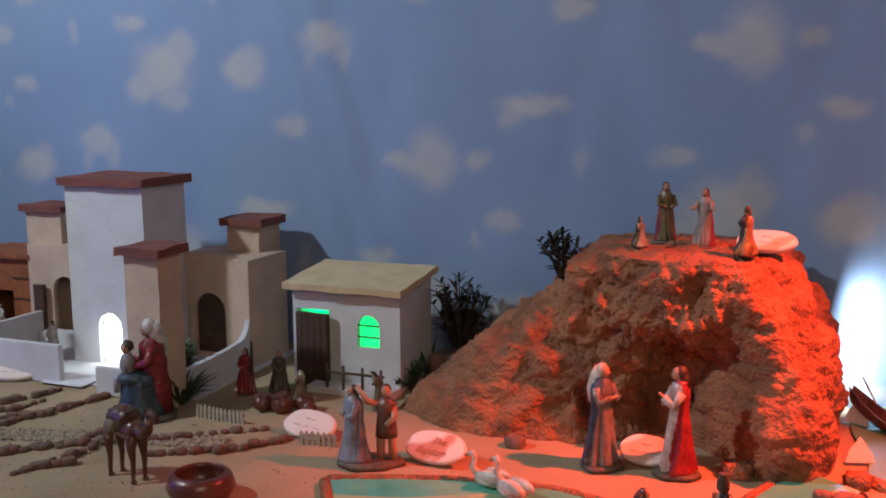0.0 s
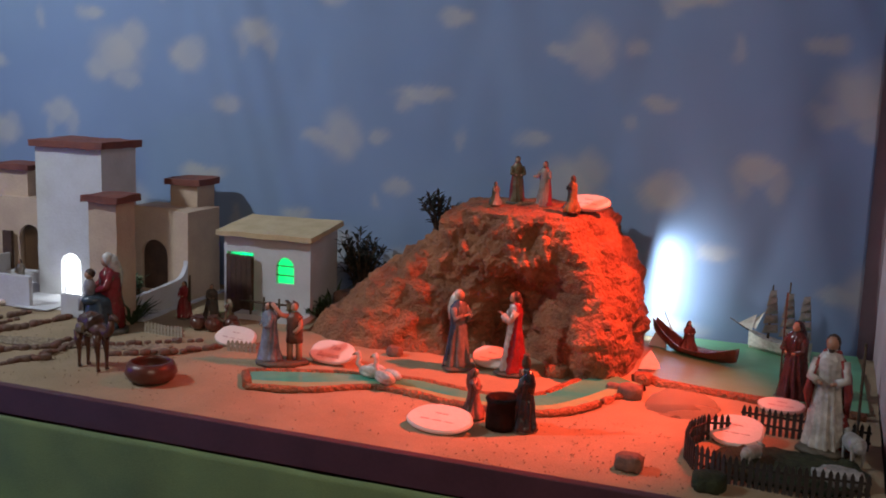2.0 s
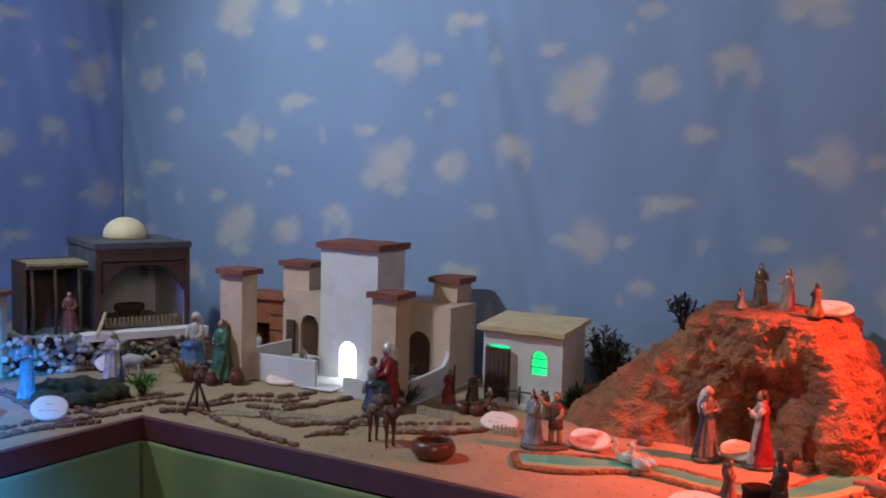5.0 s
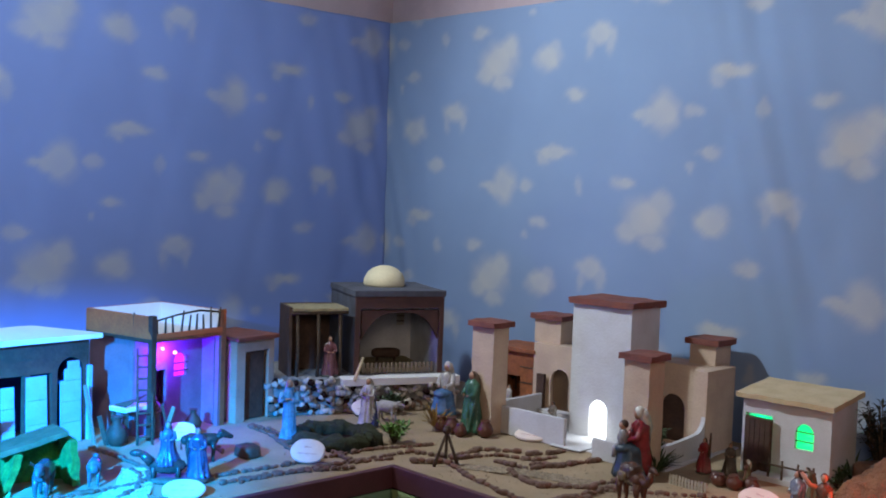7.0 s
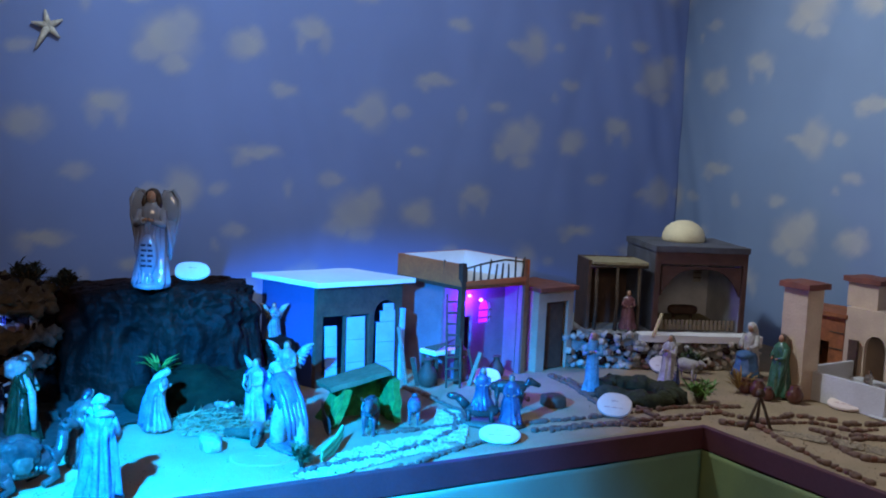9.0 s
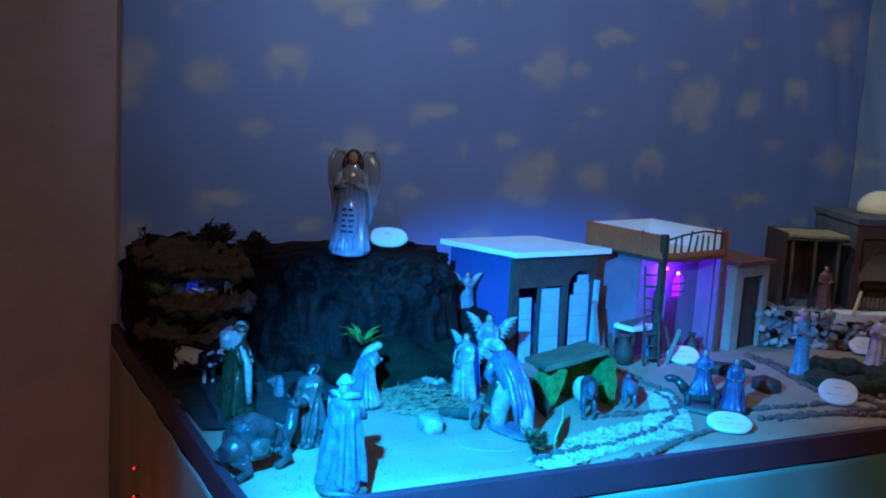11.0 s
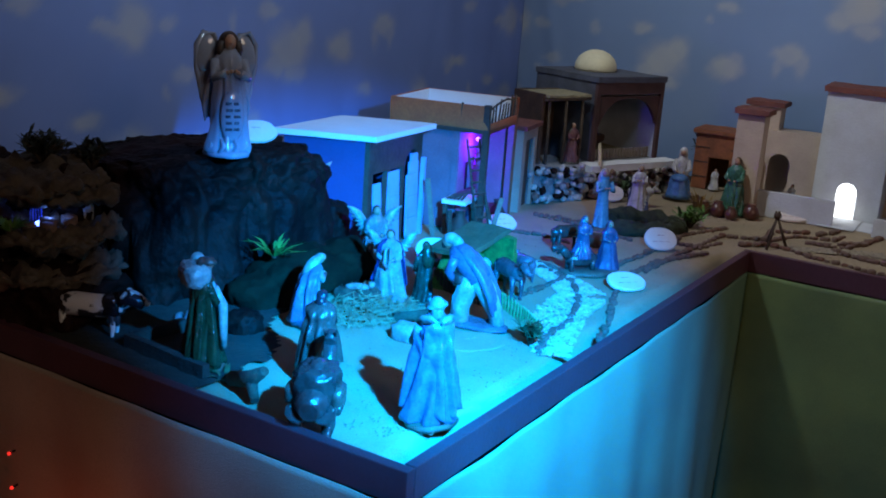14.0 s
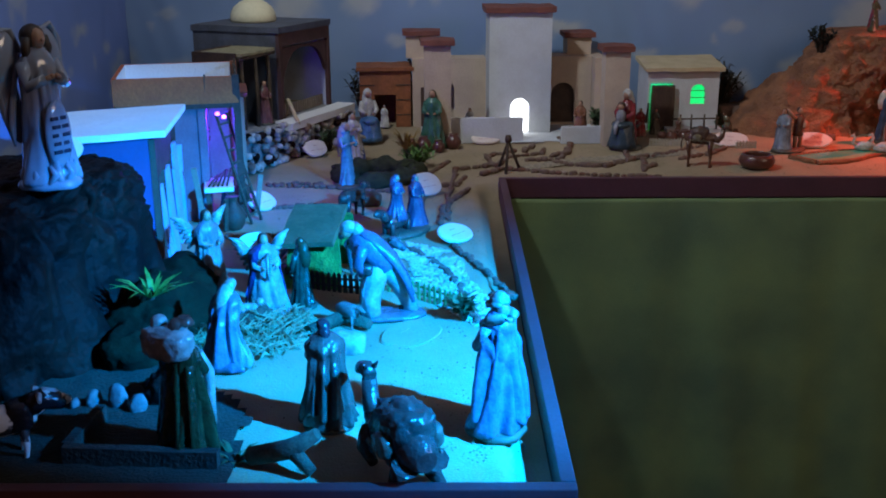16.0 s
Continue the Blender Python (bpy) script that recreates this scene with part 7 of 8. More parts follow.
for x_, y_, a_, h_ in ((0.222, 1.735, 20, 0.040), (0.205, 1.93, -25, 0.055)):
    bm = bmesh.new()
    lo, hi = [[bm.verts.new((u, d, w)) for u, w in ((-0.022, 0), (0.024, 0), (0.020, h_ * 0.35), (0.004, h_), (-0.014, h_ * 0.5))] for d in (-0.002, 0.002)]
    bm.faces.new(lo); bm.faces.new(hi[::-1])
    for k in range(5):
        bm.faces.new((lo[k], hi[k], hi[(k + 1) % 5], lo[(k + 1) % 5]))
    thing("folded_paper", bm, WHITE, "torn piece of white paper at the water's edge", "paper", "paper scraps", m=pose(x_, y_, G + 0.004, -18, 0, a_))

bm = bmesh.new()
lathe(bm, [(0.0, 0.066), (0.004, 0.067), (0.022, 0.056), (0.036, 0.034), (0.041, 0.006)], seg=26, shape=lambda a, z: 1 + 0.10 * math.sin(3 * a) + 0.05 * math.sin(8 * a + 40 * z))
for v in list(bm.verts):
    v.co.y *= 0.7
net = thing("gauze_shell", bm, SHELLNET, "pale gauzy dome lying on the shore sand", "ornament", m=pose(0.325, 1.50, G - 0.001, 0, 0, 10))
nt_ = SHELLNET.node_tree
tr, mx, out_ = nt_.nodes.new("ShaderNodeBsdfTransparent"), nt_.nodes.new("ShaderNodeMixShader"), nt_.nodes["Material Output"]
mx.inputs[0].default_value = 0.66
nt_.links.new(nt_.nodes["Principled BSDF"].outputs[0], mx.inputs[1]); nt_.links.new(tr.outputs[0], mx.inputs[2]); nt_.links.new(mx.outputs[0], out_.inputs["Surface"])

bm = bmesh.new()
lathe(bm, [(0.0, 0.030), (0.006, 0.042), (0.020, 0.050), (0.034, 0.046), (0.040, 0.041), (0.041, 0.036), (0.032, 0.039), (0.018, 0.040), (0.008, 0.03)], seg=32)
thing("bowl", bm, JUG, "round dark brown glazed clay bowl on sand", "bowl", m=pose(-0.640, 1.213, G))

well = thing("well", None, None, "small dark stone well by the stream", "well", m=pose(0.055, 1.262, G))
bm = bmesh.new()
lathe(bm, [(0, 0.031), (0.01, 0.030), (0.045, 0.029), (0.05, 0.031), (0.055, 0.030), (0.055, 0.022), (0.03, 0.021)], seg=20, shape=lambda a, z: 1 + 0.04 * math.sin(9 * a + 150 * z))
part("shaft", bm, DARKROCK, well)
bm = bmesh.new(); tube(bm, [(0.026, 0.008, 0), (0.026, 0.008, 0.105)], [0.004, 0.0035], seg=6)
part("post", bm, TWIG, well)

# ---- crib: straw, trough, stable, logs ----
rr = random.Random(31)
straw = thing("straw_bed", None, None, "loose heap of straw round the crib", "straw", kind="stuff", m=pose(-1.83, -0.005, G))
bm = bmesh.new()
for k in range(760):
    a, q = rr.uniform(0, 2 * math.pi), rr.random() ** 0.5
    x_, y_ = 0.105 * q * math.cos(a), 0.115 * q * math.sin(a)
    b, l_ = rr.uniform(0, math.pi), rr.uniform(0.02, 0.05)
    z_ = 0.004 + 0.040 * (1 - q) * rr.random()
    tube(bm, [(x_ - l_ * math.cos(b) / 2, y_ - l_ * math.sin(b) / 2, z_), (x_ + l_ * math.cos(b) / 2, y_ + l_ * math.sin(b) / 2, z_ + rr.uniform(-0.003, 0.014))], [0.0011, 0.0009], seg=4)
part("stalks", bm, STRAW, straw)
trough = thing("crib", None, None, "small crib filled with straw", "crib", m=pose(-1.845, 0.0, G + 0.006, 0, 0, 30))
bm = bmesh.new(); lump(bm, (0, 0, 0.018), (0.046, 0.030, 0.016), amp=0.2, sub=4, freq=3)
part("nest", bm, TWIG, trough)
bm = bmesh.new(); ball(bm, (0.0, 0.0, 0.036), (0.026, 0.010, 0.009)); ball(bm, (0.028, 0, 0.042), 0.008)
part("swaddled_doll", bm, paint(0.34, 0.30, 0.26), trough, "small pale swaddled doll")
stable = thing("little_stable", None, None, "little stable with grassy green sides and grey board roof", "stable", m=pose(-1.752, 0.318, G, 0, 0, 84))
bm = bmesh.new(); rough_block(bm, -0.078, -0.052, 0.112, 0.078, 0.055, 0.123, n=6, amp=0.003)
bmesh.ops.transform(bm, matrix=pose(0, 0, -0.012, -3, -13, 0), verts=bm.verts[:])
part("roof", bm, material("grey_green_board", (0.15, 0.10, 0.05), 0.9, var=0.4, scale=25, second=(0.08, 0.07, 0.03)), stable)
for x_, top_, flare_ in ((-0.066, 0.084, -0.035), (0.050, 0.108, 0.006)):
    bm = bmesh.new(); rough_block(bm, x_, -0.05, -0.003, x_ + 0.018, 0.05, top_, n=9, amp=0.009, seed=x_ * 90)
    for v in bm.verts:
        v.co.x += flare_ * max(0.0, 1 - v.co.z / top_)
    part("side", bm, GREENPANEL, stable, "side covered with green grass mat")
bm = bmesh.new(); rough_block(bm, -0.054, 0.04, -0.003, 0.056, 0.05, 0.085, n=5, amp=0.003)
part("rear", bm, GREENPANEL, stable)
bm = bmesh.new(); ball(bm, (0.01, -0.01, 0.03), (0.022, 0.02, 0.03))
thing("bundle", bm, paint(0.6, 0.58, 0.55), "white cloth bundle inside the little stable", "bundle", m=pose(-1.752, 0.318, G, 0, 0, 84))
bm = bmesh.new()
rough_block(bm, 0, -0.007, -0.003, 0.20, 0.007, 0.030, n=5, amp=0.002, seed=3)
kerb = thing("garden_border", bm, material("dark_mossy_bark", (0.028, 0.027, 0.018), 0.95, var=0.5, scale=40, bump=1.0, fine=180), "low dark mossy wooden border by the rocks", "border", m=pose(-1.99, -0.459, G, 0, 0, -4.5))
bm = bmesh.new(); rough_block(bm, -0.007, 0.008, -0.003, 0.007, 0.122, 0.029, n=4, amp=0.002, seed=5)
part("side_board", bm, kerb.data.materials[0], kerb)
bm = bmesh.new()
tube(bm, [(-1.755, -0.452, G + 0.01), (-1.70, -0.47, G + 0.03), (-1.665, -0.478, G + 0.055)], [0.013, 0.014, 0.008], seg=8)
tube(bm, [(-1.70, -0.47, G + 0.03), (-1.672, -0.49, G + 0.008)], [0.011, 0.007], seg=8)
thing("driftwood", bm, TWIG, "forked grey piece of driftwood", "driftwood")
bm = bmesh.new()
tube(bm, [(-1.735, -0.03, G + 0.012), (-1.68, 0.03, G + 0.016), (-1.635, 0.0, G + 0.012)], [0.010, 0.013, 0.009], seg=8)
thing("log", bm, material("green_mossy_bark", (0.05, 0.08, 0.05), 0.95, var=0.5, scale=40, bump=1.0, fine=180), "small mossy log before the crib", "log")
bm = bmesh.new(); lump(bm, (-1.665, -0.085, G + 0.012), (0.03, 0.022, 0.02), seed=4, sub=3, floor=G)
thing("stone", bm, GREYSTONE, "rounded grey stone on the crib sand", "stone")
bm = bmesh.new(); lump(bm, (-1.905, -0.265, G + 0.012), (0.035, 0.03, 0.03), seed=9, sub=4, floor=G, amp=0.25, freq=3)
thing("stone", bm, DARKROCK, "dark jagged stone beside the shepherd", "stone")
shrub(-1.475, 0.045, G, 0.05, 0.028, 10, LEAF, "small pale shrub at the fence corner", 33)
bm = bmesh.new(); lump(bm, (-2.105, 0.235, G + 0.06), (0.042, 0.042, 0.078), seed=19, sub=4, floor=G, amp=0.18, power=(0.6, 0.4))
thing("stone", bm, DARKROCK, "dark rock stump under a small figurine", "stone")

# dark mossy ground round the rocks
turf_line = [(-2.58, -0.53), (-1.78, -0.53), (-1.762, -0.47), (-1.775, -0.40), (-1.768, -0.33), (-1.82, -0.25), (-1.895, -0.19), (-1.93, -0.10), (-1.95, 0.0), (-1.97, 0.12), (-2.02, 0.25), (-2.58, 0.25)]
bm = bmesh.new()
cell = 0.014
nx_, ny_ = 60, 56
pts_ = {}


def inside(x, y, line):
    hit = False
    for (xa, ya), (xb, yb) in zip(line, line[1:] + line[:1]):
        if (ya > y) != (yb > y) and x < xa + (y - ya) / (yb - ya) * (xb - xa):
            hit = not hit
    return hit


for i in range(nx_ + 1):
    for j in range(ny_ + 1):
        x_, y_ = -2.585 + cell * i, -0.529 + cell * j
        w_ = noise.noise_vector(Vector((x_, y_, 0)) * 30) * 0.012
        if inside(x_ + w_.x, y_ + w_.y, turf_line):
            pts_[i, j] = bm.verts.new((x_, y_, G + 0.0065 + 0.004 * noise.noise(Vector((x_, y_, 3)) * 40) + 0.003 * noise.noise(Vector((x_, y_, 1)) * 110)))
for i, j in list(pts_):
    if all(k in pts_ for k in ((i + 1, j), (i + 1, j + 1), (i, j + 1))):
        bm.faces.new([pts_[k] for k in ((i, j), (i + 1, j), (i + 1, j + 1), (i, j + 1))]).smooth = True
thing("mossy_turf", bm, material("dark_moss_earth", (0.022, 0.023, 0.014), 0.95, var=0.5, scale=30, bump=1.0, fine=220, second=(0.010, 0.013, 0.007)), "dark mossy earth spread round the rocks", "turf", kind="stuff")

# ---- workshop yard ----
bench = thing("workbench", None, None, "white-topped workbench piled with tools", "bench", m=pose(-2.03, 0.685, G, 0, 0, 12))
bm = bmesh.new(); rough_block(bm, -0.03, -0.05, 0.082, 0.035, 0.05, 0.092, n=3, amp=0.002)
part("top", bm, WHITE, bench)
for x_ in (-0.022, 0.027):
    for y_ in (-0.042, 0.042):
        bm = bmesh.new(); box(bm, x_ - 0.005, y_ - 0.005, 0, x_ + 0.005, y_ + 0.005, 0.082)
        part("leg", bm, TWIG, bench)
for k in range(5):
    bm = bmesh.new(); tube(bm, [(-0.02 + 0.01 * k, -0.04, 0.094), (0.0 + 0.008 * k, 0.02, 0.105 + 0.004 * k)], [0.003, 0.0025], seg=6)
    part("tool", bm, (TWIG, BROWN)[k % 2], bench, "thin dark tool handle")
ladder = thing("ladder", None, None, "rough twig ladder leaning on the workshop roof", "ladder", m=pose(-1.99, 0.70, G, 0, 0, -25))
pr, pt = Vector((0.05, 0, 0)), Vector((-0.03, 0, 0.245))
for s in (-0.019, 0.019):
    bm = bmesh.new(); tube(bm, [pr + Vector((0, s, 0)), pt + Vector((0, s, 0))], [0.0036, 0.003], seg=6)
    part("rail", bm, TWIG, ladder)
for k in range(8):
    p = pr.lerp(pt, (k + 0.7) / 8.4)
    bm = bmesh.new(); tube(bm, [p + Vector((0, -0.022, 0)), p + Vector((0, 0.022, 0.001))], [0.0028, 0.0028], seg=6)
    part("rung", bm, TWIG, ladder)
for k, (x_, y_, a_, b_, l_) in enumerate(((-2.04, 0.585, 10, 12, 0.16), (-1.965, 0.765, -30, 24, 0.10), (-1.955, 0.735, 20, -22, 0.10), (-2.0, 0.60, 60, 24, 0.09))):
    bm = bmesh.new(); box(bm, -0.006, -0.003, 0, 0.006, 0.003, l_)
    thing("plank", bm, (PALEWOOD, TWIG, PALEWOOD, TWIG)[k], "thin wooden plank leaning in the workshop yard", "plank", "planks in the yard", m=pose(x_, y_, G - 0.003, b_ * 0.6, -b_ * 0.5, a_), bevel=0.001)
for x_, y_, s_ in ((-2.01, 0.86, 0.9), (-1.985, 0.62, 1.1)):
    bm = bmesh.new(); lathe(bm, [(a * s_, b * s_) for a, b in ((0, 0.014), (0.01, 0.022), (0.03, 0.026), (0.045, 0.018), (0.055, 0.010), (0.066, 0.010), (0.07, 0.014))], seg=18)
    thing("jar", bm, BROWN, "dark brown clay jar by the workshop", "jar", m=pose(x_, y_, G))
figurine(-2.02, 0.745, 0.11, -20, (0.20, 0.14, 0.12), (0.14, 0.10, 0.16), "small figurine working inside the violet-lit workshop", arms="hold")
bm = bmesh.new(); lump(bm, (-1.70, 0.835, G + 0.012), (0.035, 0.028, 0.018), sub=4, amp=0.08, floor=G, seed=2)
thing("basin", bm, BROWN, "low dark feeding basin on the sand", "basin")
animal("calf", -1.690, 0.418, 0.062, 150, [paint(0.11, 0.14, 0.17), HAIR], "small grey-blue calf beside the little stable", "animal figurine", length=1.1, girth=0.27, neck=0.12, head=0.22)

# ---- mound with hollow, tripod, jugs, flowers ----
bm = bmesh.new()
ring_ = [(0.088 * math.cos(a) * 1.15, 0.088 * math.sin(a)) for a in (2 * math.pi * k / 64 for k in range(65))]
tube(bm, [(x_, y_, 0.012) for x_, y_ in ring_], [0.029 + 0.005 * math.sin(0.75 * k) for k in range(65)], seg=18)
for v in bm.verts:
    v.co += 0.010 * noise.noise_vector(v.co * 45) + 0.007 * noise.noise_vector(v.co * 120)
    v.co.z = max(-0.004, v.co.z * 0.85)
mound = thing("moss_ring", bm, MOSS, "dark green mossy ring round a hollow", "mound", m=pose(-1.690, 1.112, G, 0, 0, 25))
bm = bmesh.new(); lathe(bm, [(0.001, 0.075), (0.004, 0.07)], seg=24)
part("hollow", bm, DARKROCK, mound, "dark bottom of the hollow")
tri_ = thing("tripod", None, None, "campfire tripod tied from three rough sticks", "tripod", m=pose(-1.335, 1.19, G))
for a_ in (0.3, 2.4, 4.5):
    bm = bmesh.new(); tube(bm, [(0.036 * math.cos(a_), 0.036 * math.sin(a_), -0.002), (-0.006 * math.cos(a_), -0.006 * math.sin(a_), 0.10)], [0.0045, 0.0032], seg=6)
    part("stick", bm, TWIG, tri_)
bm = bmesh.new(); lump(bm, (0, 0, 0.088), (0.010, 0.010, 0.009), sub=2)
part("binding", bm, BROWN, tri_)
for x_, y_, s_ in ((-1.575, 1.445, 1.0), (-1.485, 1.49, 1.0), (-1.53, 1.435, 0.8), (-1.615, 1.44, 0.9)):
    bm = bmesh.new(); lathe(bm, [(a * s_, b * s_) for a, b in ((0, 0.013), (0.008, 0.021), (0.022, 0.025), (0.036, 0.018), (0.042, 0.012), (0.047, 0.015))], seg=18)
    thing("jug", bm, JUG, "small round brown clay jug by the figurines", "jug", "clay jugs", m=pose(x_, y_, G))
tuft("flower_bunch", -1.625, 1.43, G + 0.01, 0.06, 50, material("dry_yellow_flower", (0.36, 0.22, 0.05), 0.8, var=0.4), "bunch of dry yellow flowers", 41, 1.1, 0.006)
bm = bmesh.new(); lump(bm, (-1.90, 1.62, G + 0.012), (0.05, 0.03, 0.018), sub=3, floor=G, seed=3, amp=0.2)
thing("stone", bm, GREYSTONE, "grey stone below the rubble platform", "stone")
shrub(-1.02, 1.665, G + 0.004, 0.12, 0.03, 12, LEAF, "green plant growing in the palace courtyard", 44)

for k, (x_, y_, s_) in enumerate(((-0.80, 1.60, 0.9), (-0.772, 1.632, 0.8), (-0.755, 1.605, 1.0), (-0.728, 1.63, 0.9), (-0.822, 1.625, 0.7), (-0.705, 1.612, 0.7))):
    bm = bmesh.new(); lathe(bm, [(a * s_, b * s_) for a, b in ((0, 0.012), (0.006, 0.019), (0.016, 0.022), (0.026, 0.017), (0.031, 0.011), (0.034, 0.013))], seg=16)
    thing("jug", bm, JUG, "small dark red clay jug on the sand", "jug", "clay jugs before the cottage", m=pose(x_, y_, G, 8 * math.sin(k), 10 * math.cos(2 * k), 0))

# ---- stones on the sand ----
for k, (x_, y_, s_, m_) in enumerate(((0.222, 1.535, 0.019, STONE), (0.294, 1.165, 0.018, STONE), (0.42, 1.135, 0.02, MOSS), (0.185, 1.56, 0.012, STONE), (0.055, 1.61, 0.018, ROCK), (-0.30, 1.60, 0.014, STONE), (0.225, 1.64, 0.016, ROCK), (0.40, 1.40, 0.02, STONE), (-0.53, 1.90, 0.05, STONE))):
    bm = bmesh.new(); lump(bm, (0, 0, s_ * 0.55), (s_ * 1.25, s_, s_ * 0.8), seed=k * 2.7, sub=3, floor=-0.001, amp=0.2)
    thing("stone", bm, m_, "reddish-brown stone lying on the sand", "stone", "loose stones", m=pose(x_, y_, G))
bm = bmesh.new()
for k in range(5):
    a, b = math.pi / 2 + 2 * math.pi * k / 5, math.pi / 2 + 2 * math.pi * (k + 0.5) / 5
    tube(bm, [(0.0, 0.0, 0.006), (0.043 * math.cos(a), 0.043 * math.sin(a), 0.003)] if k != 2 else [(0, 0, 0.006), (0.072 * math.cos(a), 0.072 * math.sin(a), 0.003)], [0.012, 0.003], seg=8)
thing("wall_star", bm, paint(0.66, 0.64, 0.58), "cream plaster star fixed on the cloud cloth", "star", m=pose(-2.617, -0.255, 1.745, 0, 90, 0) @ pose(0, 0, 0, 0, 0, 100))
bm = bmesh.new()
tube(bm, [(-2.634, -0.50, 0.80), (-2.634, -0.475, 0.55), (-2.634, -0.485, 0.40), (-2.634, -0.53, 0.28), (-2.634, -0.60, 0.16), (-2.634, -0.62, -0.12)], [0.003] * 6, seg=6)
thing("cable", bm, paint(0.02, 0.018, 0.02), "thin dark electric cable running down the wall", "cable")

# red string bulbs on the beige skirt
GLOW_RED = material("lit_red_bulb", (0.8, 0.05, 0.04), 0.4, emit=(1.0, 0.03, 0.02), power=1.6)
for x_, z_ in ((-2.175, 0.606), (-2.172, 0.54), (-1.905, 0.36)):
    bm = bmesh.new(); ball(bm, (0, 0, 0), 0.0035, 0, 2)
    bulb_ = thing("string_bulb", bm, GLOW_RED, "tiny lit red bulb on the beige skirt", "lamp", "red string bulbs", m=pose(x_, -0.566, z_))
    bm = bmesh.new(); tube(bm, [(0, 0.0025, 0), (0, 0.014, 0.002)], [0.0024, 0.002], seg=6)
    part("socket", bm, paint(0.02, 0.018, 0.02), bulb_, "black bulb socket")
lamp("red_bulb_lamp", "POINT", pose(-1.93, -0.66, 0.38), 0.8, (1.0, 0.16, 0.08), 0.01)

# ---- stone-edged paths ----
STONE_MESHES = []
for k in range(6):
    bm = bmesh.new()
    lump(bm, (0, 0, 0), (1.0, 0.75, 0.6), seed=k * 5.3, sub=2, amp=0.22)
    STONE_MESHES.append(mesh_of("stone", bm, [(STONE, STONE, material("red_brown_pebble", (0.20, 0.09, 0.06), 0.85, var=0.4, scale=2))[k % 3]]))


def border(pts, size, gap, label, seed):
    """Small stones set along a line of plan points."""
    rr = random.Random(seed)
    ob = thing("stone_border", None, None, label, "stones", "stone borders of the paths", m=pose(pts[0][0], pts[0][1], G))
    run = 0.0
    for (xa, ya), (xb, yb) in zip(pts, pts[1:]):
        L, a = math.hypot(xb - xa, yb - ya), math.degrees(math.atan2(yb - ya, xb - xa))
        while run < L:
            t = run / L
            s = size * rr.uniform(0.65, 1.2)
            st = new("stone", rr.choice(STONE_MESHES))
            st.parent = ob
            st.matrix_basis = pose(xa + t * (xb - xa) - pts[0][0] + rr.gauss(0, 0.002), ya + t * (yb - ya) - pts[0][1] + rr.gauss(0, 0.002), s * 0.35, 0, 0, a + rr.uniform(-35, 35)) @ Matrix.Diagonal((s, s, s, 1))
            run += gap * rr.uniform(0.75, 1.25)
        run -= L


border([(-1.276, 1.437), (-1.246, 1.49), (-1.238, 1.555)], 0.0105, 0.0184, "line of small reddish-brown stones edging a path", 0)
border([(-1.198, 1.363), (-1.142, 1.414), (-1.129, 1.486), (-1.123, 1.547)], 0.0105, 0.0184, "line of small reddish-brown stones edging a path", 1)
border([(-1.056, 1.231), (-0.999, 1.295), (-0.945, 1.341), (-0.847, 1.395), (-0.783, 1.465), (-0.719, 1.507)], 0.0105, 0.0184, "line of small reddish-brown stones edging a path", 2)
border([(-0.964, 1.166), (-0.945, 1.216), (-0.907, 1.261)], 0.0105, 0.0184, "line of small reddish-brown stones edging a path", 3)
border([(-0.826, 1.326), (-0.729, 1.39), (-0.703, 1.416), (-0.658, 1.482)], 0.0105, 0.0184, "line of small reddish-brown stones edging a path", 4)
border([(-1.478, 1.2), (-1.373, 1.251), (-1.39, 1.371), (-1.305, 1.432)], 0.0105, 0.0184, "line of small reddish-brown stones edging a path", 5)
border([(-1.404, 1.143), (-1.346, 1.206), (-1.21, 1.15), (-1.069, 1.117), (-0.936, 1.098)], 0.0105, 0.0184, "line of small reddish-brown stones edging a path", 6)
border([(-1.272, 1.312), (-1.173, 1.327), (-1.15, 1.427), (-1.119, 1.542), (-1.15, 1.628)], 0.0105, 0.0184, "line of small reddish-brown stones edging a path", 7)
border([(-1.2, 1.276), (-1.086, 1.23), (-0.986, 1.289), (-0.97, 1.414)], 0.0105, 0.0184, "line of small reddish-brown stones edging a path", 8)
border([(-0.954, 1.193), (-0.939, 1.311), (-0.934, 1.366)], 0.0105, 0.0184, "line of small reddish-brown stones edging a path", 9)
border([(-1.74, 0.536), (-1.679, 0.528), (-1.596, 0.474), (-1.532, 0.377), (-1.48, 0.226), (-1.47, 0.09), (-1.441, 0.007)], 0.009, 0.0158, "line of small reddish-brown stones edging a path", 10)
border([(-1.511, 0.556), (-1.468, 0.416), (-1.408, 0.248), (-1.383, 0.147)], 0.009, 0.0158, "line of small reddish-brown stones edging a path", 11)
border([(-1.584, 0.637), (-1.566, 0.823), (-1.563, 1.112), (-1.5, 1.295)], 0.009, 0.0158, "line of small reddish-brown stones edging a path", 12)
border([(-1.504, 0.69), (-1.499, 0.92), (-1.479, 1.193)], 0.009, 0.0158, "line of small reddish-brown stones edging a path", 13)
border([(-1.634, 0.266), (-1.624, 0.46), (-1.635, 0.53), (-1.732, 0.573), (-1.874, 0.567), (-1.998, 0.548)], 0.009, 0.0158, "line of small reddish-brown stones edging a path", 14)
border([(-1.519, 0.65), (-1.515, 0.789), (-1.447, 0.979)], 0.009, 0.0158, "line of small reddish-brown stones edging a path", 15)
border([(-1.969, 1.017), (-1.842, 1.01), (-1.646, 0.948)], 0.009, 0.0158, "line of small reddish-brown stones edging a path", 16)
border([(-1.926, 0.787), (-1.848, 0.822), (-1.758, 0.798)], 0.009, 0.0158, "line of small reddish-brown stones edging a path", 17)
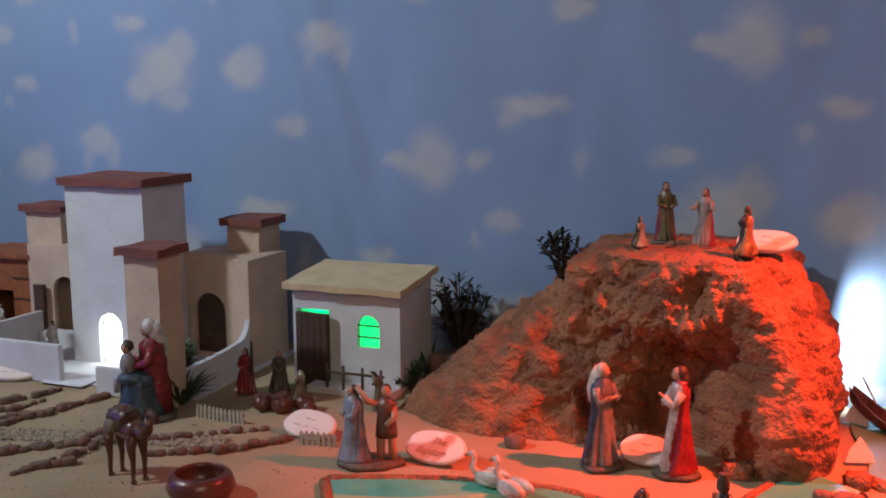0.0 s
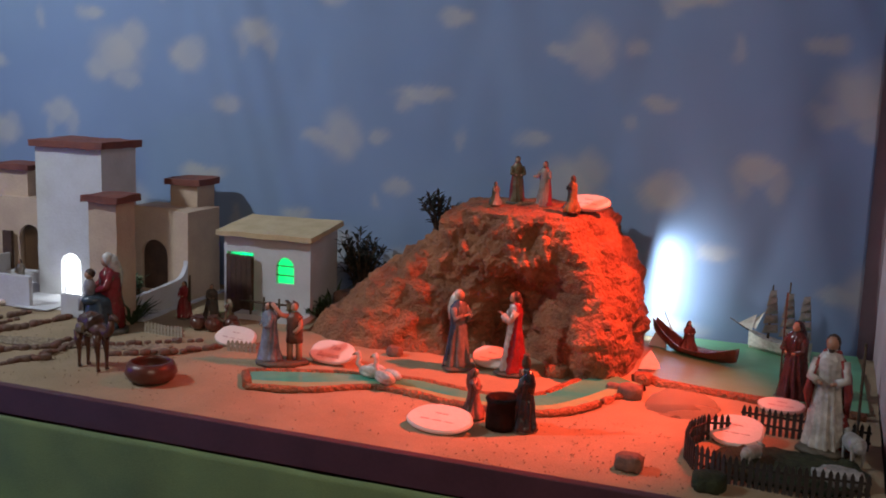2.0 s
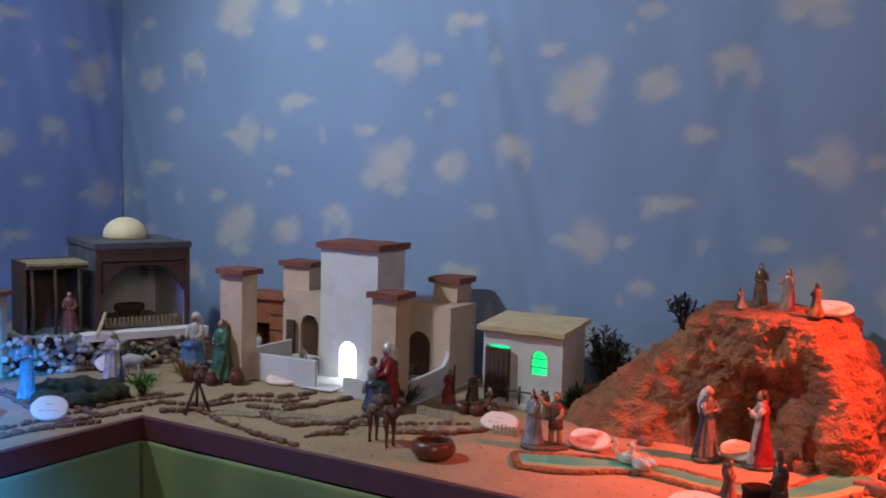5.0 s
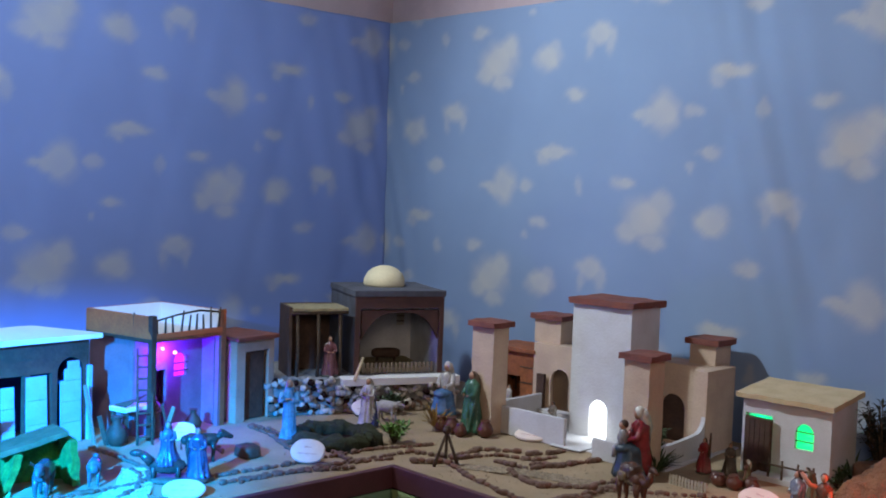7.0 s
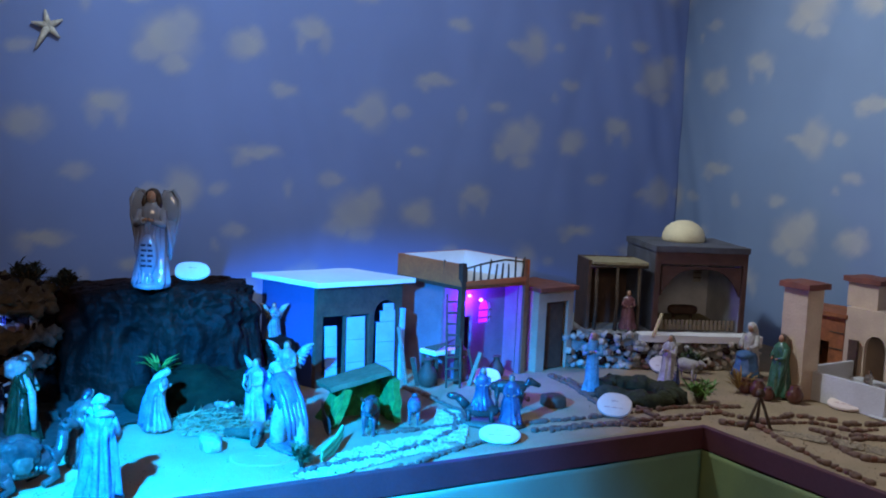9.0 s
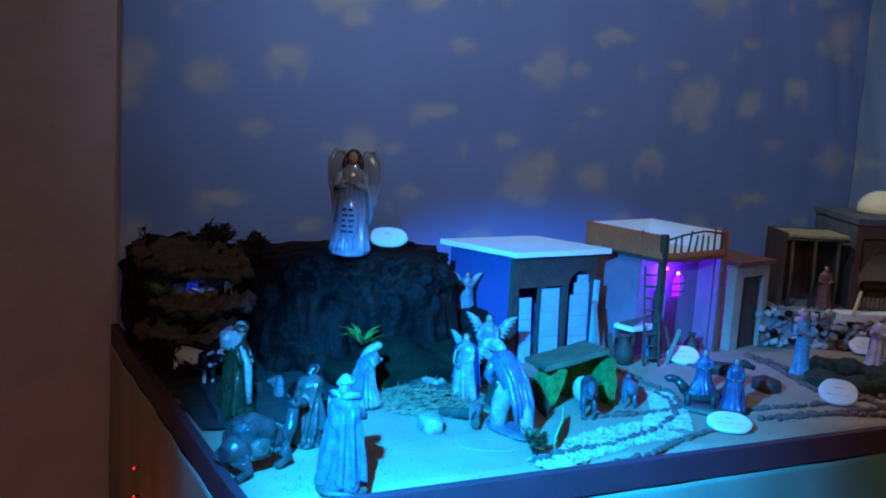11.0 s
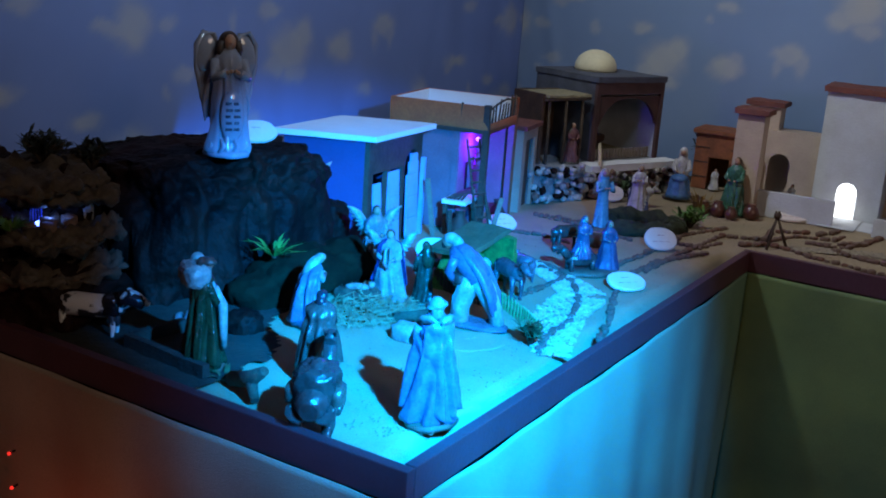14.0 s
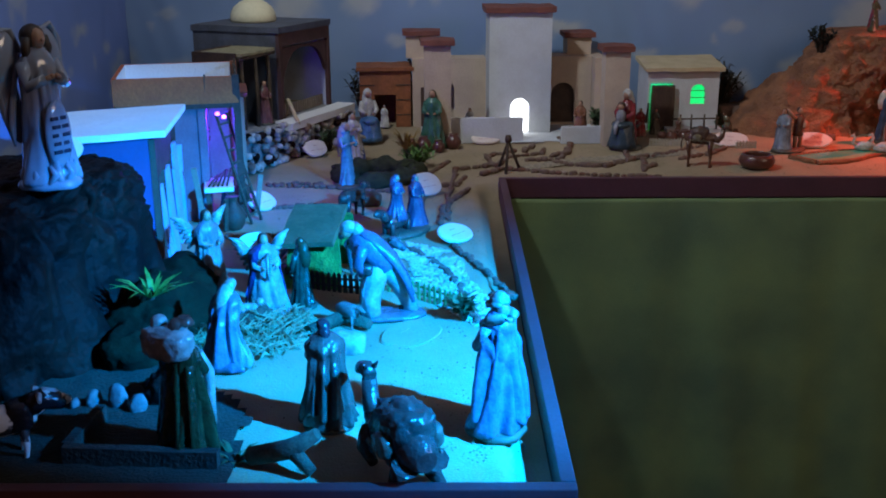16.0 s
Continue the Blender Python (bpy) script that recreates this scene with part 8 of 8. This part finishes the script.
border([(-1.975, 1.034), (-1.898, 1.04), (-1.825, 1.033)], 0.009, 0.0158, "line of small reddish-brown stones edging a path", 18)
border([(-1.594, 1.029), (-1.48, 1.011), (-1.454, 1.118)], 0.009, 0.0158, "line of small reddish-brown stones edging a path", 19)
border([(-1.363, 1.249), (-1.316, 1.37), (-1.223, 1.399), (-1.209, 1.471)], 0.009, 0.0158, "line of small reddish-brown stones edging a path", 20)


def gravel(name_, label, mat, lines, n, size, seed):
    """Loose grit strewn along bands (x, y, half width)."""
    rr = random.Random(seed)
    verts, faces = [], []
    for k in range(n):
        j = rr.randrange(len(lines) - 1)
        (xa, ya, wa), (xb, yb, wb) = lines[j], lines[j + 1]
        t = rr.random()
        L = math.hypot(xb - xa, yb - ya)
        o = rr.uniform(-1, 1) * (wa + t * (wb - wa))
        x, y = xa + t * (xb - xa) - o * (yb - ya) / L, ya + t * (yb - ya) + o * (xb - xa) / L
        s, a = size * rr.uniform(0.6, 1.3), rr.uniform(0, 3.1)
        i = len(verts)
        c, d = math.cos(a), math.sin(a)
        for p, q, r in ((1, 0, 0.3), (0, 0.8, 0.25), (-1, 0, 0.3), (0, -0.8, 0.35), (0.1, 0.1, 0.9), (0, 0, -0.3)):
            verts.append((x + s * (p * c - q * d), y + s * (p * d + q * c), G + 0.001 + s * r))
        for f in ((0, 1, 4), (1, 2, 4), (2, 3, 4), (3, 0, 4), (1, 0, 5), (2, 1, 5), (3, 2, 5), (0, 3, 5)):
            faces.append([i + v for v in f])
    me = bpy.data.meshes.new(name_)
    me.from_pydata(verts, [], faces)
    me.materials.append(mat)
    tagged(new(name_, me), label, "gravel", kind="stuff")


gravel("gravel", "white gravel strewn on the path by the crib", PALESTONE, [(-1.42, 0.02, 0.035), (-1.48, 0.15, 0.05), (-1.52, 0.28, 0.055), (-1.53, 0.40, 0.055), (-1.62, 0.48, 0.04), (-1.75, 0.55, 0.03)], 2600, 0.0042, 5)
gravel("gravel", "pale gravel strewn on the path before the palace", material("tan_gravel", (0.40, 0.33, 0.24), 0.9, var=0.4, scale=80), [(-1.30, 1.20, 0.02), (-1.15, 1.30, 0.03), (-0.95, 1.36, 0.03), (-0.75, 1.42, 0.025)], 1500, 0.004, 6)
gravel("gravel", "coarse sand grains and grit lying loose", material("loose_grit", (0.34, 0.25, 0.155), 0.9, var=0.5, scale=90), [(-1.45, -0.45, 0.06), (-1.6, -0.2, 0.2), (-1.65, 0.5, 0.25), (-1.7, 1.2, 0.2), (-1.2, 1.3, 0.18), (-0.6, 1.3, 0.2), (0.1, 1.25, 0.18), (0.4, 1.2, 0.12)], 1800, 0.0020, 7)
